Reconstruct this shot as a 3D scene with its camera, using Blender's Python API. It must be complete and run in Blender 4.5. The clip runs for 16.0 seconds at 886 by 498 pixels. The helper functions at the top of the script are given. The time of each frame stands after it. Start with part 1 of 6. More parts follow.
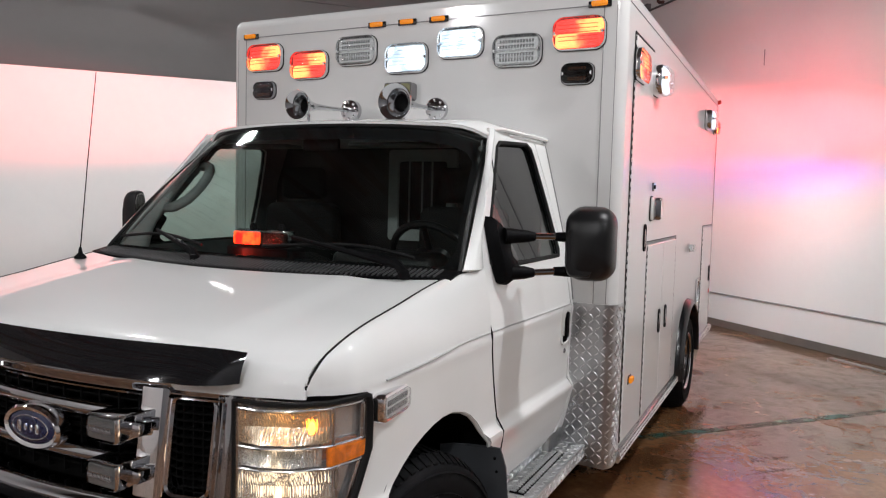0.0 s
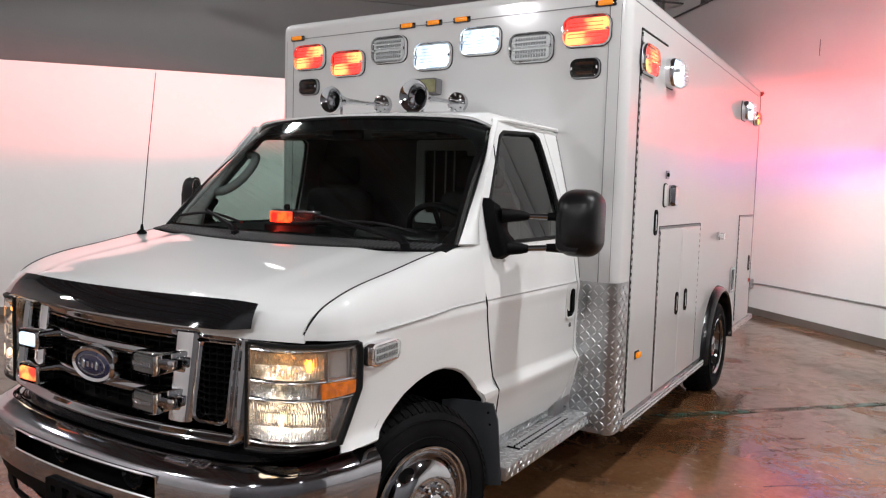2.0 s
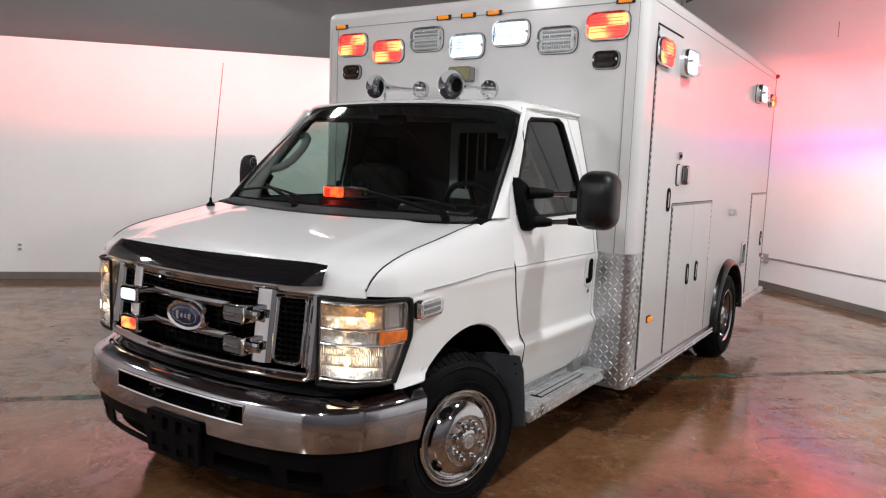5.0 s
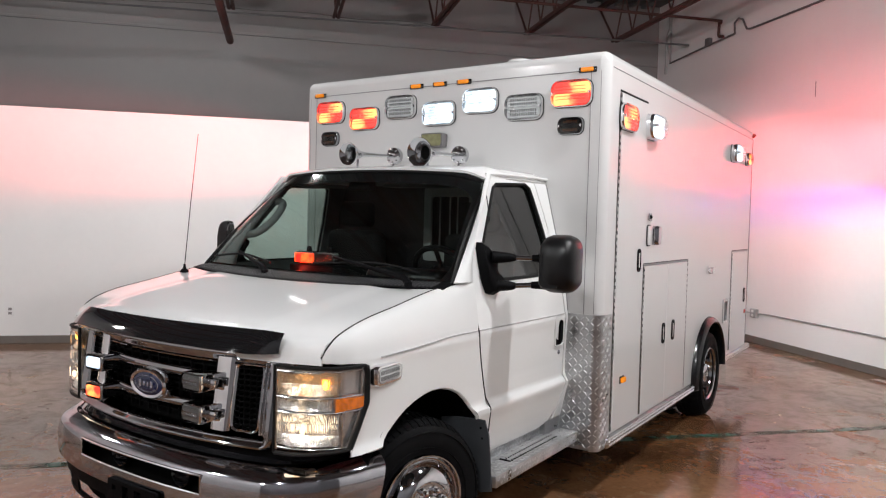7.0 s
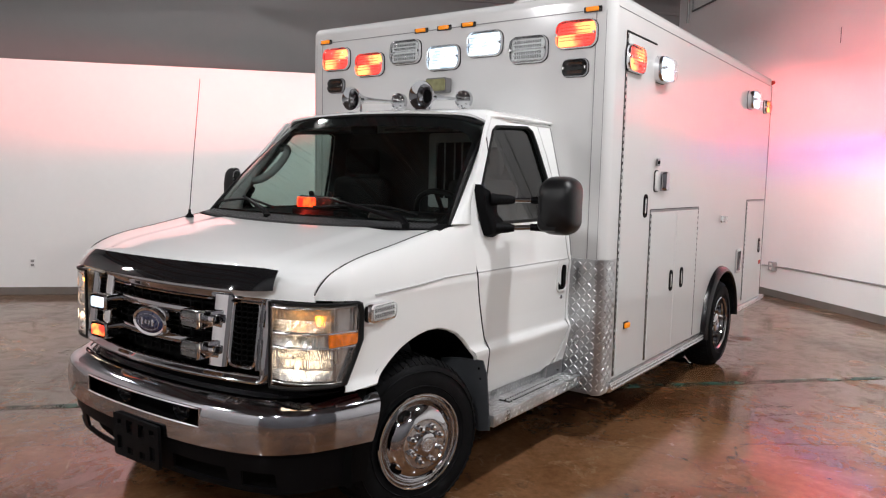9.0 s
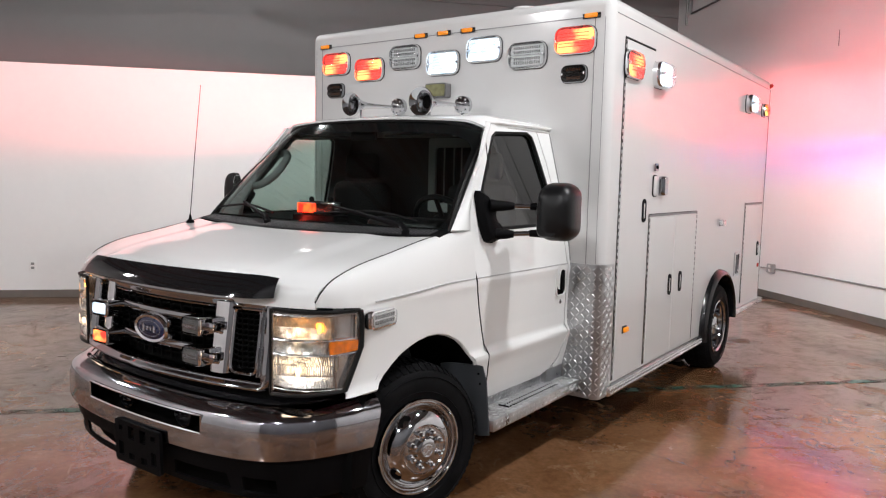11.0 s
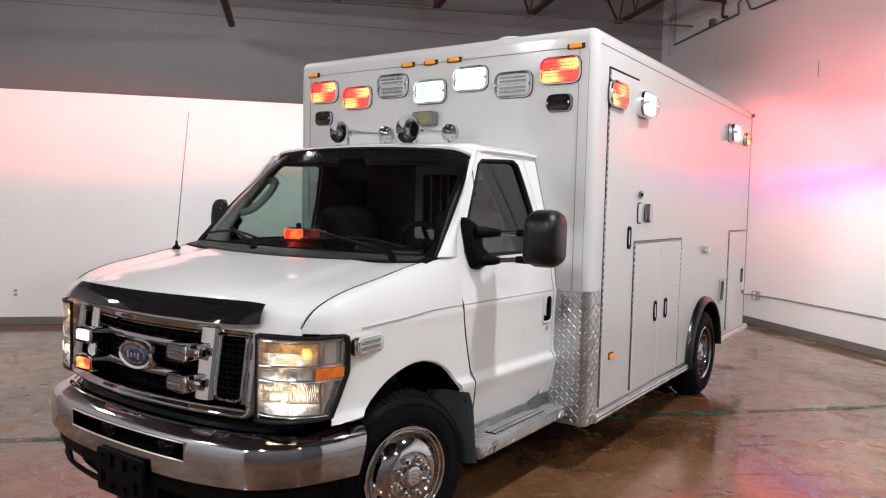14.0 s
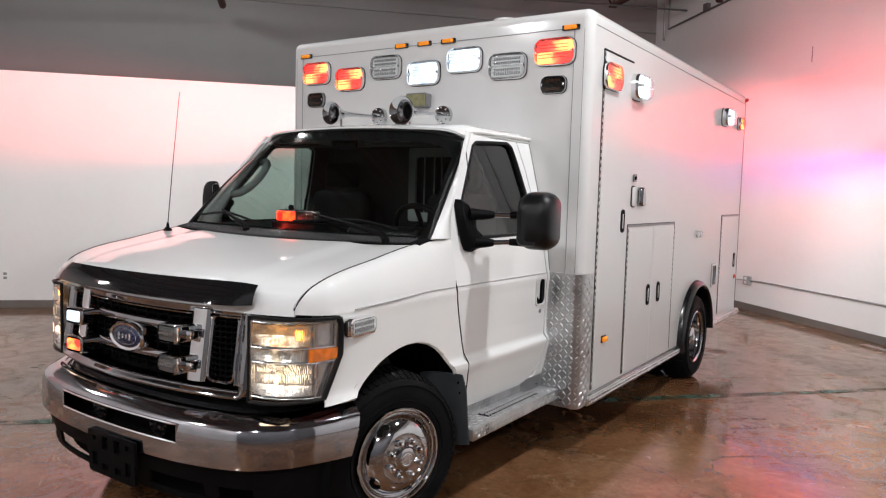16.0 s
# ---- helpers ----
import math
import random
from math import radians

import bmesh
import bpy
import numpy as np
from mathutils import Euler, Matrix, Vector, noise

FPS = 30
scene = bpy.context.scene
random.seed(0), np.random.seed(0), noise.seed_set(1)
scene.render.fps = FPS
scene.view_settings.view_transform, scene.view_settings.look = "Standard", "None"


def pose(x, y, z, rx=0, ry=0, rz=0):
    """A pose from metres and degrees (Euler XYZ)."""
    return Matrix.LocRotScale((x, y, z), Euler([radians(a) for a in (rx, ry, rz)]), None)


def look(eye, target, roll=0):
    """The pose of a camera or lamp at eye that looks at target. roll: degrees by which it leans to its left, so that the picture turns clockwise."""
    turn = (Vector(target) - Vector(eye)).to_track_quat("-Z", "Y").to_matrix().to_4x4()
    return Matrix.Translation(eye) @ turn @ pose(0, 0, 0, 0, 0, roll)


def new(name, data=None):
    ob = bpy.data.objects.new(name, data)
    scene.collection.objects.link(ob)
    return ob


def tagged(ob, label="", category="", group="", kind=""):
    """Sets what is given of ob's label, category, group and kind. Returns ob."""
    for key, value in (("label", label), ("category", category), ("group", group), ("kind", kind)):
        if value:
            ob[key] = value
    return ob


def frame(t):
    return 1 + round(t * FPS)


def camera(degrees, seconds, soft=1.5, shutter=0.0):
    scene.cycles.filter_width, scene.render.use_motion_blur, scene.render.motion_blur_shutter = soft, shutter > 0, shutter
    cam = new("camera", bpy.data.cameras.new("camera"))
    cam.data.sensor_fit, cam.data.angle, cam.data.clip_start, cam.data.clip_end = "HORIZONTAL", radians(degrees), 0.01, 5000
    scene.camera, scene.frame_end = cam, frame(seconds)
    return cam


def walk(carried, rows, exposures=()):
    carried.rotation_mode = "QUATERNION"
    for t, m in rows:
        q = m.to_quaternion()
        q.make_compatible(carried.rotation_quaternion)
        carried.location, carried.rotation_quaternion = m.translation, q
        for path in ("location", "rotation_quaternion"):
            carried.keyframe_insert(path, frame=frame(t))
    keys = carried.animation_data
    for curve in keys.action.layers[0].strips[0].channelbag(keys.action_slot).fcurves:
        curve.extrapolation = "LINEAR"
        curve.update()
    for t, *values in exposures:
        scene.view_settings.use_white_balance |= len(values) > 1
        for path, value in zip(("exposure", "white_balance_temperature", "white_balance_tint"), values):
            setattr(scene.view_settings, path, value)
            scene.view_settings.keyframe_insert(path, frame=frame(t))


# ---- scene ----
cam = camera(62.6, 16.0, soft=1.2)
PATH = [
    (0, (2.037, -2.156, 1.636), (1.159, -0.364, 1.501), 1.5),
    (0.5, (2.114, -2.049, 1.654), (1.207, -0.269, 1.561), 1.2),
    (1, (2.185, -2.037, 1.66), (1.239, -0.277, 1.576), 1.2),
    (1.5, (2.328, -2.198, 1.615), (1.322, -0.473, 1.503), 1.3),
    (2, (2.473, -2.335, 1.593), (1.421, -0.641, 1.438), 1.7),
    (2.5, (2.592, -2.43, 1.552), (1.502, -0.764, 1.354), 1.9),
    (3, (2.65, -2.555, 1.553), (1.551, -0.901, 1.313), 2.2),
    (3.2, (2.655, -2.627, 1.544), (1.557, -0.975, 1.29), 2.3),
    (5.3, (2.67, -2.78, 1.63), (1.58, -1.118, 1.414), 2.1),
    (5.5, (2.68, -2.782, 1.63), (1.585, -1.119, 1.441), 1.9),
    (6, (2.716, -2.771, 1.662), (1.619, -1.105, 1.527), 1.7),
    (6.5, (2.791, -2.737, 1.676), (1.689, -1.071, 1.584), 1.5),
    (7, (2.857, -2.714, 1.681), (1.746, -1.053, 1.603), 1.5),
    (7.5, (2.914, -2.689, 1.657), (1.789, -1.037, 1.573), 1.4),
    (8, (2.949, -2.669, 1.636), (1.81, -1.029, 1.521), 1.4),
    (8.5, (2.963, -2.659, 1.622), (1.813, -1.03, 1.469), 1.4),
    (9, (2.965, -2.646, 1.599), (1.808, -1.026, 1.407), 1.3),
    (9.2, (2.966, -2.647, 1.602), (1.809, -1.03, 1.39), 1.4),
    (11.3, (2.977, -2.667, 1.642), (1.823, -1.044, 1.463), 1.2),
    (11.5, (2.986, -2.671, 1.651), (1.829, -1.046, 1.501), 1.2),
    (12, (2.986, -2.678, 1.657), (1.833, -1.046, 1.564), 1.3),
    (12.5, (2.99, -2.681, 1.653), (1.839, -1.047, 1.587), 1.3),
    (13, (2.983, -2.682, 1.649), (1.841, -1.041, 1.58), 1.3),
    (13.5, (2.98, -2.678, 1.634), (1.845, -1.034, 1.547), 1.3),
    (14, (2.985, -2.672, 1.627), (1.853, -1.027, 1.511), 1.4),
    (14.5, (2.984, -2.669, 1.605), (1.856, -1.022, 1.476), 1.4),
    (15, (2.983, -2.671, 1.624), (1.861, -1.022, 1.475), 1.6),
    (15.5, (2.976, -2.672, 1.617), (1.86, -1.019, 1.463), 1.6),
    (16, (2.972, -2.663, 1.608), (1.86, -1.008, 1.453), 1.6),
]
walk(cam, [(t, look(eye, target, roll)) for t, eye, target, roll in PATH],
     exposures=[(0.0, -0.10), (2.0, -0.02), (3.2, 0.02), (5.3, 0.07), (9.0, 0.07), (12.5, 0.16), (16.0, 0.08)])

# ---- world, lamps of the hall ----
world = bpy.data.worlds.new("hall_world")
world.use_nodes = True
world.node_tree.nodes["Background"].inputs[0].default_value = (0.5, 0.5, 0.52, 1)
world.node_tree.nodes["Background"].inputs[1].default_value = 0.008
scene.world = world

# The hall's own axes: a runs along the side wall, b towards it; the vehicle stands askew in it.
ROOM = pose(0.29, 9.18, 0, 0, 0, -43.4)


def lamp(name, kind, m, energy, colour, size=0.2, cone=120.0, blend=0.5):
    data = bpy.data.lights.new(name, kind)
    data.energy, data.color = energy, colour
    if kind == "AREA":
        data.shape, data.size, data.size_y = "RECTANGLE", size, size
    elif kind == "SPOT":
        data.spot_size, data.spot_blend, data.shadow_soft_size = radians(cone), blend, size
    else:
        data.shadow_soft_size = size
    ob = new(name, data)
    ob.matrix_world = m
    return ob


# Some bays follow from glints and shadows; the others are added, unseen, as fill.
HIGH_BAYS = [(2.6, -8.3), (2.6, -12.4), (7.6, -12.2), (7.5, -4.0), (11.6, -8.4), (12.0, -4.0), (12.4, -12.4)]
for (a, b), watts in zip(HIGH_BAYS, (150, 66, 265, 345, 385, 265, 180)):
    p = ROOM @ Vector((a, b, 4.42))
    lamp("high_bay_light", "POINT", Matrix.Translation(p), watts, (0.965, 0.962, 0.99), 0.11)

# scene lamps and flashers of the vehicle that are lit: flanks, then the rear pair
for p, way, power in ((Vector((1.36, 2.21, 2.35)), Vector((1, 0, -0.38)), 150), (Vector((1.36, 4.72, 2.40)), Vector((1, 0.25, -0.95)), 75),
                      (Vector((-1.36, 2.34, 2.36)), Vector((-1, 0, -0.34)), 90), (Vector((-1.36, 4.93, 2.36)), Vector((-1, 0, -0.34)), 90),
                      (Vector((0.85, 5.72, 2.36)), Vector((0.3, 1, -1.5)), 80), (Vector((-0.85, 5.72, 2.36)), Vector((0, 1, -0.42)), 70)):
    ob = lamp("scene_light_beam", "SPOT", look(p, p + way), power, (0.93, 0.955, 1.0), 0.06, 96, 0.35)
    ob.matrix_world = ob.matrix_world @ Matrix.Diagonal((2.2, 1, 1, 1))


def flat_beam(p, way, power, colour, cone, wide):
    """A flasher's fan of light, wide and low."""
    ob = lamp("flasher_beam", "SPOT", look(p, p + way), power, colour, 0.05, cone, 1.0)
    ob.matrix_world = ob.matrix_world @ Matrix.Diagonal((wide, 1, 1, 1))


flat_beam(Vector((-1.33, 1.80, 2.42)), Vector((-1, 0.25, 0.03)), 660, (1.0, 0.07, 0.065), 20, 5.0)
flat_beam(Vector((-1.33, 5.40, 2.42)), Vector((-1, -0.5, 0.025)), 1250, (1.0, 0.07, 0.065), 20, 5.0)
flat_beam(Vector((1.02, 5.68, 2.42)), Vector((0.25, 1, 0.085)), 640, (1.0, 0.05, 0.075), 30, 9.0)
# added broad pink wash that tints the side wall round the rear flasher's fan
flat_beam(Vector((1.02, 5.70, 2.42)), Vector((0.35, 1, 0.10)), 165, (1.0, 0.12, 0.15), 100, 1.3)
flat_beam(Vector((1.02, 5.68, 2.05)), Vector((0.25, 1, -0.015)), 150, (0.08, 0.17, 1.0), 18, 8.0)


# ---- materials ----
def mat(name, colour, rough=0.5, metal=0.0, vary=0.1, scale=6.0, bump=0.0, bump_scale=60.0, coat=0.0, fine=0.06, spec=0.5):
    """Base colour broken up at two scales, roughness broken up with it, and a fine relief."""
    m = bpy.data.materials.new(name)
    m.use_nodes = True
    nt = m.node_tree
    n, l = nt.nodes, nt.links
    b = n["Principled BSDF"]
    b.inputs["Metallic"].default_value = metal
    b.inputs["Coat Weight"].default_value = coat
    b.inputs["Coat Roughness"].default_value = 0.04
    b.inputs["Specular IOR Level"].default_value = spec
    geo = n.new("ShaderNodeTexCoord")
    big, small = n.new("ShaderNodeTexNoise"), n.new("ShaderNodeTexNoise")
    big.inputs["Scale"].default_value, big.inputs["Detail"].default_value = scale, 5
    small.inputs["Scale"].default_value, small.inputs["Detail"].default_value = scale * 14, 3
    for t in (big, small):
        l.new(geo.outputs["Object"], t.inputs["Vector"])
    mix = n.new("ShaderNodeMath")
    mix.operation = "MULTIPLY_ADD"
    l.new(small.outputs["Fac"], mix.inputs[0])
    mix.inputs[1].default_value = fine * 4
    l.new(big.outputs["Fac"], mix.inputs[2])
    ramp = n.new("ShaderNodeValToRGB")
    lo = [max(0.0, c * (1 - vary)) for c in colour]
    hi = [min(1.0, c * (1 + vary)) for c in colour]
    ramp.color_ramp.elements[0].position, ramp.color_ramp.elements[1].position = 0.32, 0.78
    ramp.color_ramp.elements[0].color, ramp.color_ramp.elements[1].color = (*lo, 1), (*hi, 1)
    l.new(mix.outputs[0], ramp.inputs[0])
    l.new(ramp.outputs[0], b.inputs["Base Color"])
    r = n.new("ShaderNodeMapRange")
    r.inputs["To Min"].default_value, r.inputs["To Max"].default_value = max(0.0, rough * 0.75), min(1.0, rough * 1.25)
    l.new(mix.outputs[0], r.inputs["Value"])
    l.new(r.outputs[0], b.inputs["Roughness"])
    if bump:
        t = n.new("ShaderNodeTexNoise")
        t.inputs["Scale"].default_value, t.inputs["Detail"].default_value = bump_scale, 4
        l.new(geo.outputs["Object"], t.inputs["Vector"])
        bp = n.new("ShaderNodeBump")
        bp.inputs["Strength"].default_value, bp.inputs["Distance"].default_value = bump, 0.01
        l.new(t.outputs["Fac"], bp.inputs["Height"])
        l.new(bp.outputs[0], b.inputs["Normal"])
    return m


def glow(name, colour, strength, base=None):
    m = bpy.data.materials.new(name)
    m.use_nodes = True
    b = m.node_tree.nodes["Principled BSDF"]
    b.inputs["Base Color"].default_value = (*(base or colour), 1)
    b.inputs["Emission Color"].default_value = (*colour, 1)
    b.inputs["Emission Strength"].default_value = strength
    b.inputs["Roughness"].default_value = 0.25
    return m


def pane(name, tint, gloss=1.0, ior=1.5, ribs=0.0, rib_scale=60.0, milk=0.0, milk_colour=(0.8, 0.8, 0.8)):
    """Thin glass or clear plastic: a tinted see-through sheet with a Fresnel gloss; milk: how much of it scatters."""
    m = bpy.data.materials.new(name)
    m.use_nodes = True
    nt = m.node_tree
    n, l = nt.nodes, nt.links
    n.remove(n["Principled BSDF"])
    tr, gl, fr, mx = (n.new("ShaderNode" + k) for k in ("BsdfTransparent", "BsdfGlossy", "LayerWeight", "MixShader"))
    tr.inputs[0].default_value = (*tint, 1)
    gl.inputs["Roughness"].default_value = 0.03
    gl.inputs["Color"].default_value = (gloss, gloss, gloss, 1)
    fr.inputs["Blend"].default_value = 0.5
    pw, sc = n.new("ShaderNodeMath"), n.new("ShaderNodeMath")
    pw.operation, sc.operation = "POWER", "MULTIPLY_ADD"
    pw.inputs[1].default_value = 4.6
    f0 = ((ior - 1) / (ior + 1)) ** 2 * 1.8
    sc.inputs[1].default_value, sc.inputs[2].default_value = 1 - f0, f0
    l.new(fr.outputs["Facing"], pw.inputs[0])
    l.new(pw.outputs[0], sc.inputs[0])
    under = tr
    if milk:
        df, m2 = n.new("ShaderNodeBsdfDiffuse"), n.new("ShaderNodeMixShader")
        df.inputs[0].default_value = (*milk_colour, 1)
        m2.inputs[0].default_value = milk
        l.new(tr.outputs[0], m2.inputs[1])
        l.new(df.outputs[0], m2.inputs[2])
        under = m2
    l.new(sc.outputs[0], mx.inputs[0])
    l.new(under.outputs[0], mx.inputs[1])
    l.new(gl.outputs[0], mx.inputs[2])
    if ribs:
        co, wv, bp = n.new("ShaderNodeTexCoord"), n.new("ShaderNodeTexNoise"), n.new("ShaderNodeBump")
        wv.inputs["Scale"].default_value = rib_scale
        l.new(co.outputs["Object"], wv.inputs["Vector"])
        bp.inputs["Strength"].default_value, bp.inputs["Distance"].default_value = ribs, 0.01
        l.new(wv.outputs["Fac"], bp.inputs["Height"])
        l.new(bp.outputs[0], gl.inputs["Normal"])
        l.new(bp.outputs[0], fr.inputs["Normal"])
    l.new(mx.outputs[0], n["Material Output"].inputs[0])
    return m


def floor_material():
    """Stained and sealed concrete: brown clouds, dark blotches, pale worn scuffs, fine cracks."""
    m = bpy.data.materials.new("stained_concrete")
    m.use_nodes = True
    nt = m.node_tree
    n, l = nt.nodes, nt.links
    b = n["Principled BSDF"]
    co = n.new("ShaderNodeTexCoord")

    def tex(scale, detail=6, rough=0.6, distort=0.0):
        t = n.new("ShaderNodeTexNoise")
        t.inputs["Scale"].default_value, t.inputs["Detail"].default_value = scale, detail
        t.inputs["Roughness"].default_value, t.inputs["Distortion"].default_value = rough, distort
        l.new(co.outputs["Object"], t.inputs["Vector"])
        return t

    def ramp(src, stops):
        r = n.new("ShaderNodeValToRGB")
        e = r.color_ramp.elements
        e[0].position, e[0].color = stops[0][0], (*stops[0][1], 1)
        e[1].position, e[1].color = stops[-1][0], (*stops[-1][1], 1)
        for p, c in stops[1:-1]:
            e.new(p).color = (*c, 1)
        l.new(src, r.inputs[0])
        return r

    def mixer(fac, a, c, mode="MIX"):
        x = n.new("ShaderNodeMix")
        x.data_type, x.blend_type = "RGBA", mode
        if isinstance(fac, float):
            x.inputs[0].default_value = fac
        else:
            l.new(fac, x.inputs[0])
        l.new(a, x.inputs[6])
        if isinstance(c, tuple):
            x.inputs[7].default_value = (*c, 1)
        else:
            l.new(c, x.inputs[7])
        return x.outputs[2]

    clouds = ramp(tex(0.9, 8, 0.62, 0.6).outputs["Fac"], [(0.28, (0.048, 0.019, 0.008)), (0.41, (0.120, 0.053, 0.023)), (0.54, (0.205, 0.098, 0.044)), (0.72, (0.305, 0.165, 0.086))])
    grain = ramp(tex(22, 5, 0.7).outputs["Fac"], [(0.3, (0.62, 0.62, 0.62)), (0.7, (1.12, 1.12, 1.12))])
    col = mixer(0.75, clouds.outputs[0], grain.outputs[0], "MULTIPLY")
    scuff = ramp(tex(3.2, 9, 0.75, 1.4).outputs["Fac"], [(0.57, (0, 0, 0)), (0.66, (1, 1, 1))])
    col = mixer(scuff.outputs[0], col, (0.265, 0.168, 0.096))
    blot = ramp(tex(2.1, 9, 0.72, 0.9).outputs["Fac"], [(0.30, (1, 1, 1)), (0.40, (0, 0, 0))])
    col = mixer(blot.outputs[0], col, (0.055, 0.035, 0.024))
    vor = n.new("ShaderNodeTexVoronoi")
    vor.feature = "DISTANCE_TO_EDGE"
    vor.inputs["Scale"].default_value = 0.26
    warp = n.new("ShaderNodeVectorMath")
    warp.operation = "MULTIPLY_ADD"
    l.new(tex(2.4, 5).outputs["Color"], warp.inputs[0])
    warp.inputs[1].default_value = (0.55, 0.55, 0.55)
    l.new(co.outputs["Object"], warp.inputs[2])
    l.new(warp.outputs[0], vor.inputs["Vector"])
    crack = ramp(vor.outputs["Distance"], [(0.0, (0.40, 0.40, 0.40)), (0.0016, (0, 0, 0))])
    col = mixer(crack.outputs[0], col, (0.04, 0.028, 0.02))
    l.new(col, b.inputs["Base Color"])
    rr = ramp(tex(1.7, 8, 0.7).outputs["Fac"], [(0.42, (0.08, 0.08, 0.08)), (0.58, (0.20, 0.20, 0.20)), (0.68, (0.55, 0.55, 0.55))])
    l.new(rr.outputs[0], b.inputs["Roughness"])
    bp = n.new("ShaderNodeBump")
    bp.inputs["Strength"].default_value, bp.inputs["Distance"].default_value = 0.07, 0.01
    l.new(tex(14, 7, 0.65).outputs["Fac"], bp.inputs["Height"])
    l.new(bp.outputs[0], b.inputs["Normal"])
    b.inputs["Specular IOR Level"].default_value = 0.18
    film = ramp(tex(4.3, 9, 0.78, 1.1).outputs["Fac"], [(0.38, (0.05, 0.05, 0.05)), (0.54, (0.54, 0.54, 0.54))])
    l.new(film.outputs[0], b.inputs["Coat Weight"])
    b.inputs["Coat Roughness"].default_value = 0.10
    b.inputs["Coat IOR"].default_value = 1.55
    return m


M_FLOOR = floor_material()
M_WALL = mat("white_wall_paint", (0.80, 0.79, 0.77), 0.7, vary=0.035, scale=0.8, bump=0.12, bump_scale=90)
# White wall paint darkened in colour for the weaker light behind the partition.
M_WALL_DIM = mat("dimmed_wall_paint", (0.285, 0.273, 0.267), 0.8, vary=0.08, scale=0.5, bump=0.15, bump_scale=40)
# Tones of the two unseen walls, chosen for what the chrome mirrors.
M_WALL_FAR = mat("unseen_far_wall_tone", (0.54, 0.53, 0.52), 0.75, vary=0.06, scale=0.6, bump=0.12, bump_scale=60)
M_WALL_GREY = mat("unseen_front_wall_tone", (0.12, 0.12, 0.125), 0.75, vary=0.15, scale=0.5, bump=0.15, bump_scale=40)
M_BASE = mat("grey_vinyl_base", (0.150, 0.128, 0.110), 0.55, vary=0.12)
M_LINE = mat("worn_green_floor_paint", (0.030, 0.120, 0.088), 0.35, vary=0.25, scale=9)
worn = M_LINE.node_tree
wn = {k: worn.nodes.new("ShaderNode" + k) for k in ("TexCoord", "TexNoise", "ValToRGB", "BsdfTransparent", "MixShader")}
wn["TexNoise"].inputs["Scale"].default_value, wn["TexNoise"].inputs["Detail"].default_value = 5.0, 9
wn["ValToRGB"].color_ramp.elements[0].position, wn["ValToRGB"].color_ramp.elements[1].position = 0.40, 0.66
worn.links.new(wn["TexCoord"].outputs["Object"], wn["TexNoise"].inputs["Vector"])
worn.links.new(wn["TexNoise"].outputs["Fac"], wn["ValToRGB"].inputs[0])
worn.links.new(wn["ValToRGB"].outputs[0], wn["MixShader"].inputs[0])
worn.links.new(wn["BsdfTransparent"].outputs[0], wn["MixShader"].inputs[1])
worn.links.new(worn.nodes["Principled BSDF"].outputs[0], wn["MixShader"].inputs[2])
worn.links.new(wn["MixShader"].outputs[0], worn.nodes["Material Output"].inputs[0])
M_STEEL_RED = mat("red_oxide_primer", (0.075, 0.032, 0.026), 0.7, vary=0.25, scale=4)
M_DECK = mat("dark_roof_deck", (0.12, 0.115, 0.117), 0.75, vary=0.2, scale=3)
M_CONDUIT = mat("galvanised_conduit", (0.42, 0.42, 0.41), 0.45, metal=0.7, vary=0.15)
M_PIPE = mat("dark_painted_pipe", (0.12, 0.115, 0.115), 0.6, vary=0.2)
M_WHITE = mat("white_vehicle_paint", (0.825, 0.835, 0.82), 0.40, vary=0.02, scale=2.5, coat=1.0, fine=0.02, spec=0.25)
# Base colour set below the cab's white to hold down the body's brightness.
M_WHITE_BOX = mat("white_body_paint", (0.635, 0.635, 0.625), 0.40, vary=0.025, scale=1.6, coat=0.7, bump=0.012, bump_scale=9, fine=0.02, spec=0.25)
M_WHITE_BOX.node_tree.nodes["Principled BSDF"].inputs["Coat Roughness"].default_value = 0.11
M_CHROME = mat("chrome", (0.83, 0.835, 0.85), 0.05, metal=1.0, vary=0.03)
# Chrome copy with a lowered base colour, imitating darker surroundings mirrored in it.
M_CHROME_DARK = mat("darkened_chrome", (0.40, 0.405, 0.42), 0.045, metal=1.0, vary=0.04)
M_POLISHED = mat("polished_stainless", (0.50, 0.505, 0.52), 0.06, metal=1.0, vary=0.06, scale=9)
# Base colour lowered so the bumper seems to mirror a darker hall.
M_CHROME_DULL = mat("dimmed_chrome", (0.45, 0.455, 0.485), 0.08, metal=1.0, vary=0.10, scale=9, bump=0.004, bump_scale=8)
M_ALU = mat("polished_aluminium", (0.62, 0.63, 0.63), 0.24, metal=1.0, vary=0.12, scale=8)
M_TREAD = mat("bright_tread_plate", (0.46, 0.465, 0.47), 0.28, metal=1.0, vary=0.22, scale=10)
# Lozenges are coloured lighter than the plate beneath them.
M_LOZENGE = mat("lighter_lozenge_metal", (0.62, 0.625, 0.63), 0.40, metal=1.0, vary=0.10, scale=10)
M_BLACK = mat("black_textured_plastic", (0.0035, 0.0035, 0.004), 0.5, vary=0.2, scale=12, bump=0.08, bump_scale=300, spec=0.06)
# Slats are coloured lighter than the cowl, so they show against it.
M_SLAT = mat("lighter_slat_plastic", (0.055, 0.055, 0.057), 0.40, vary=0.25, scale=12, spec=0.5)
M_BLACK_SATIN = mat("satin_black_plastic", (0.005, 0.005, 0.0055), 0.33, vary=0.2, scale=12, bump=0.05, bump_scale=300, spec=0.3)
M_BLACK_GLOSS = mat("gloss_black_acrylic", (0.008, 0.008, 0.009), 0.05, vary=0.1, coat=1.0)
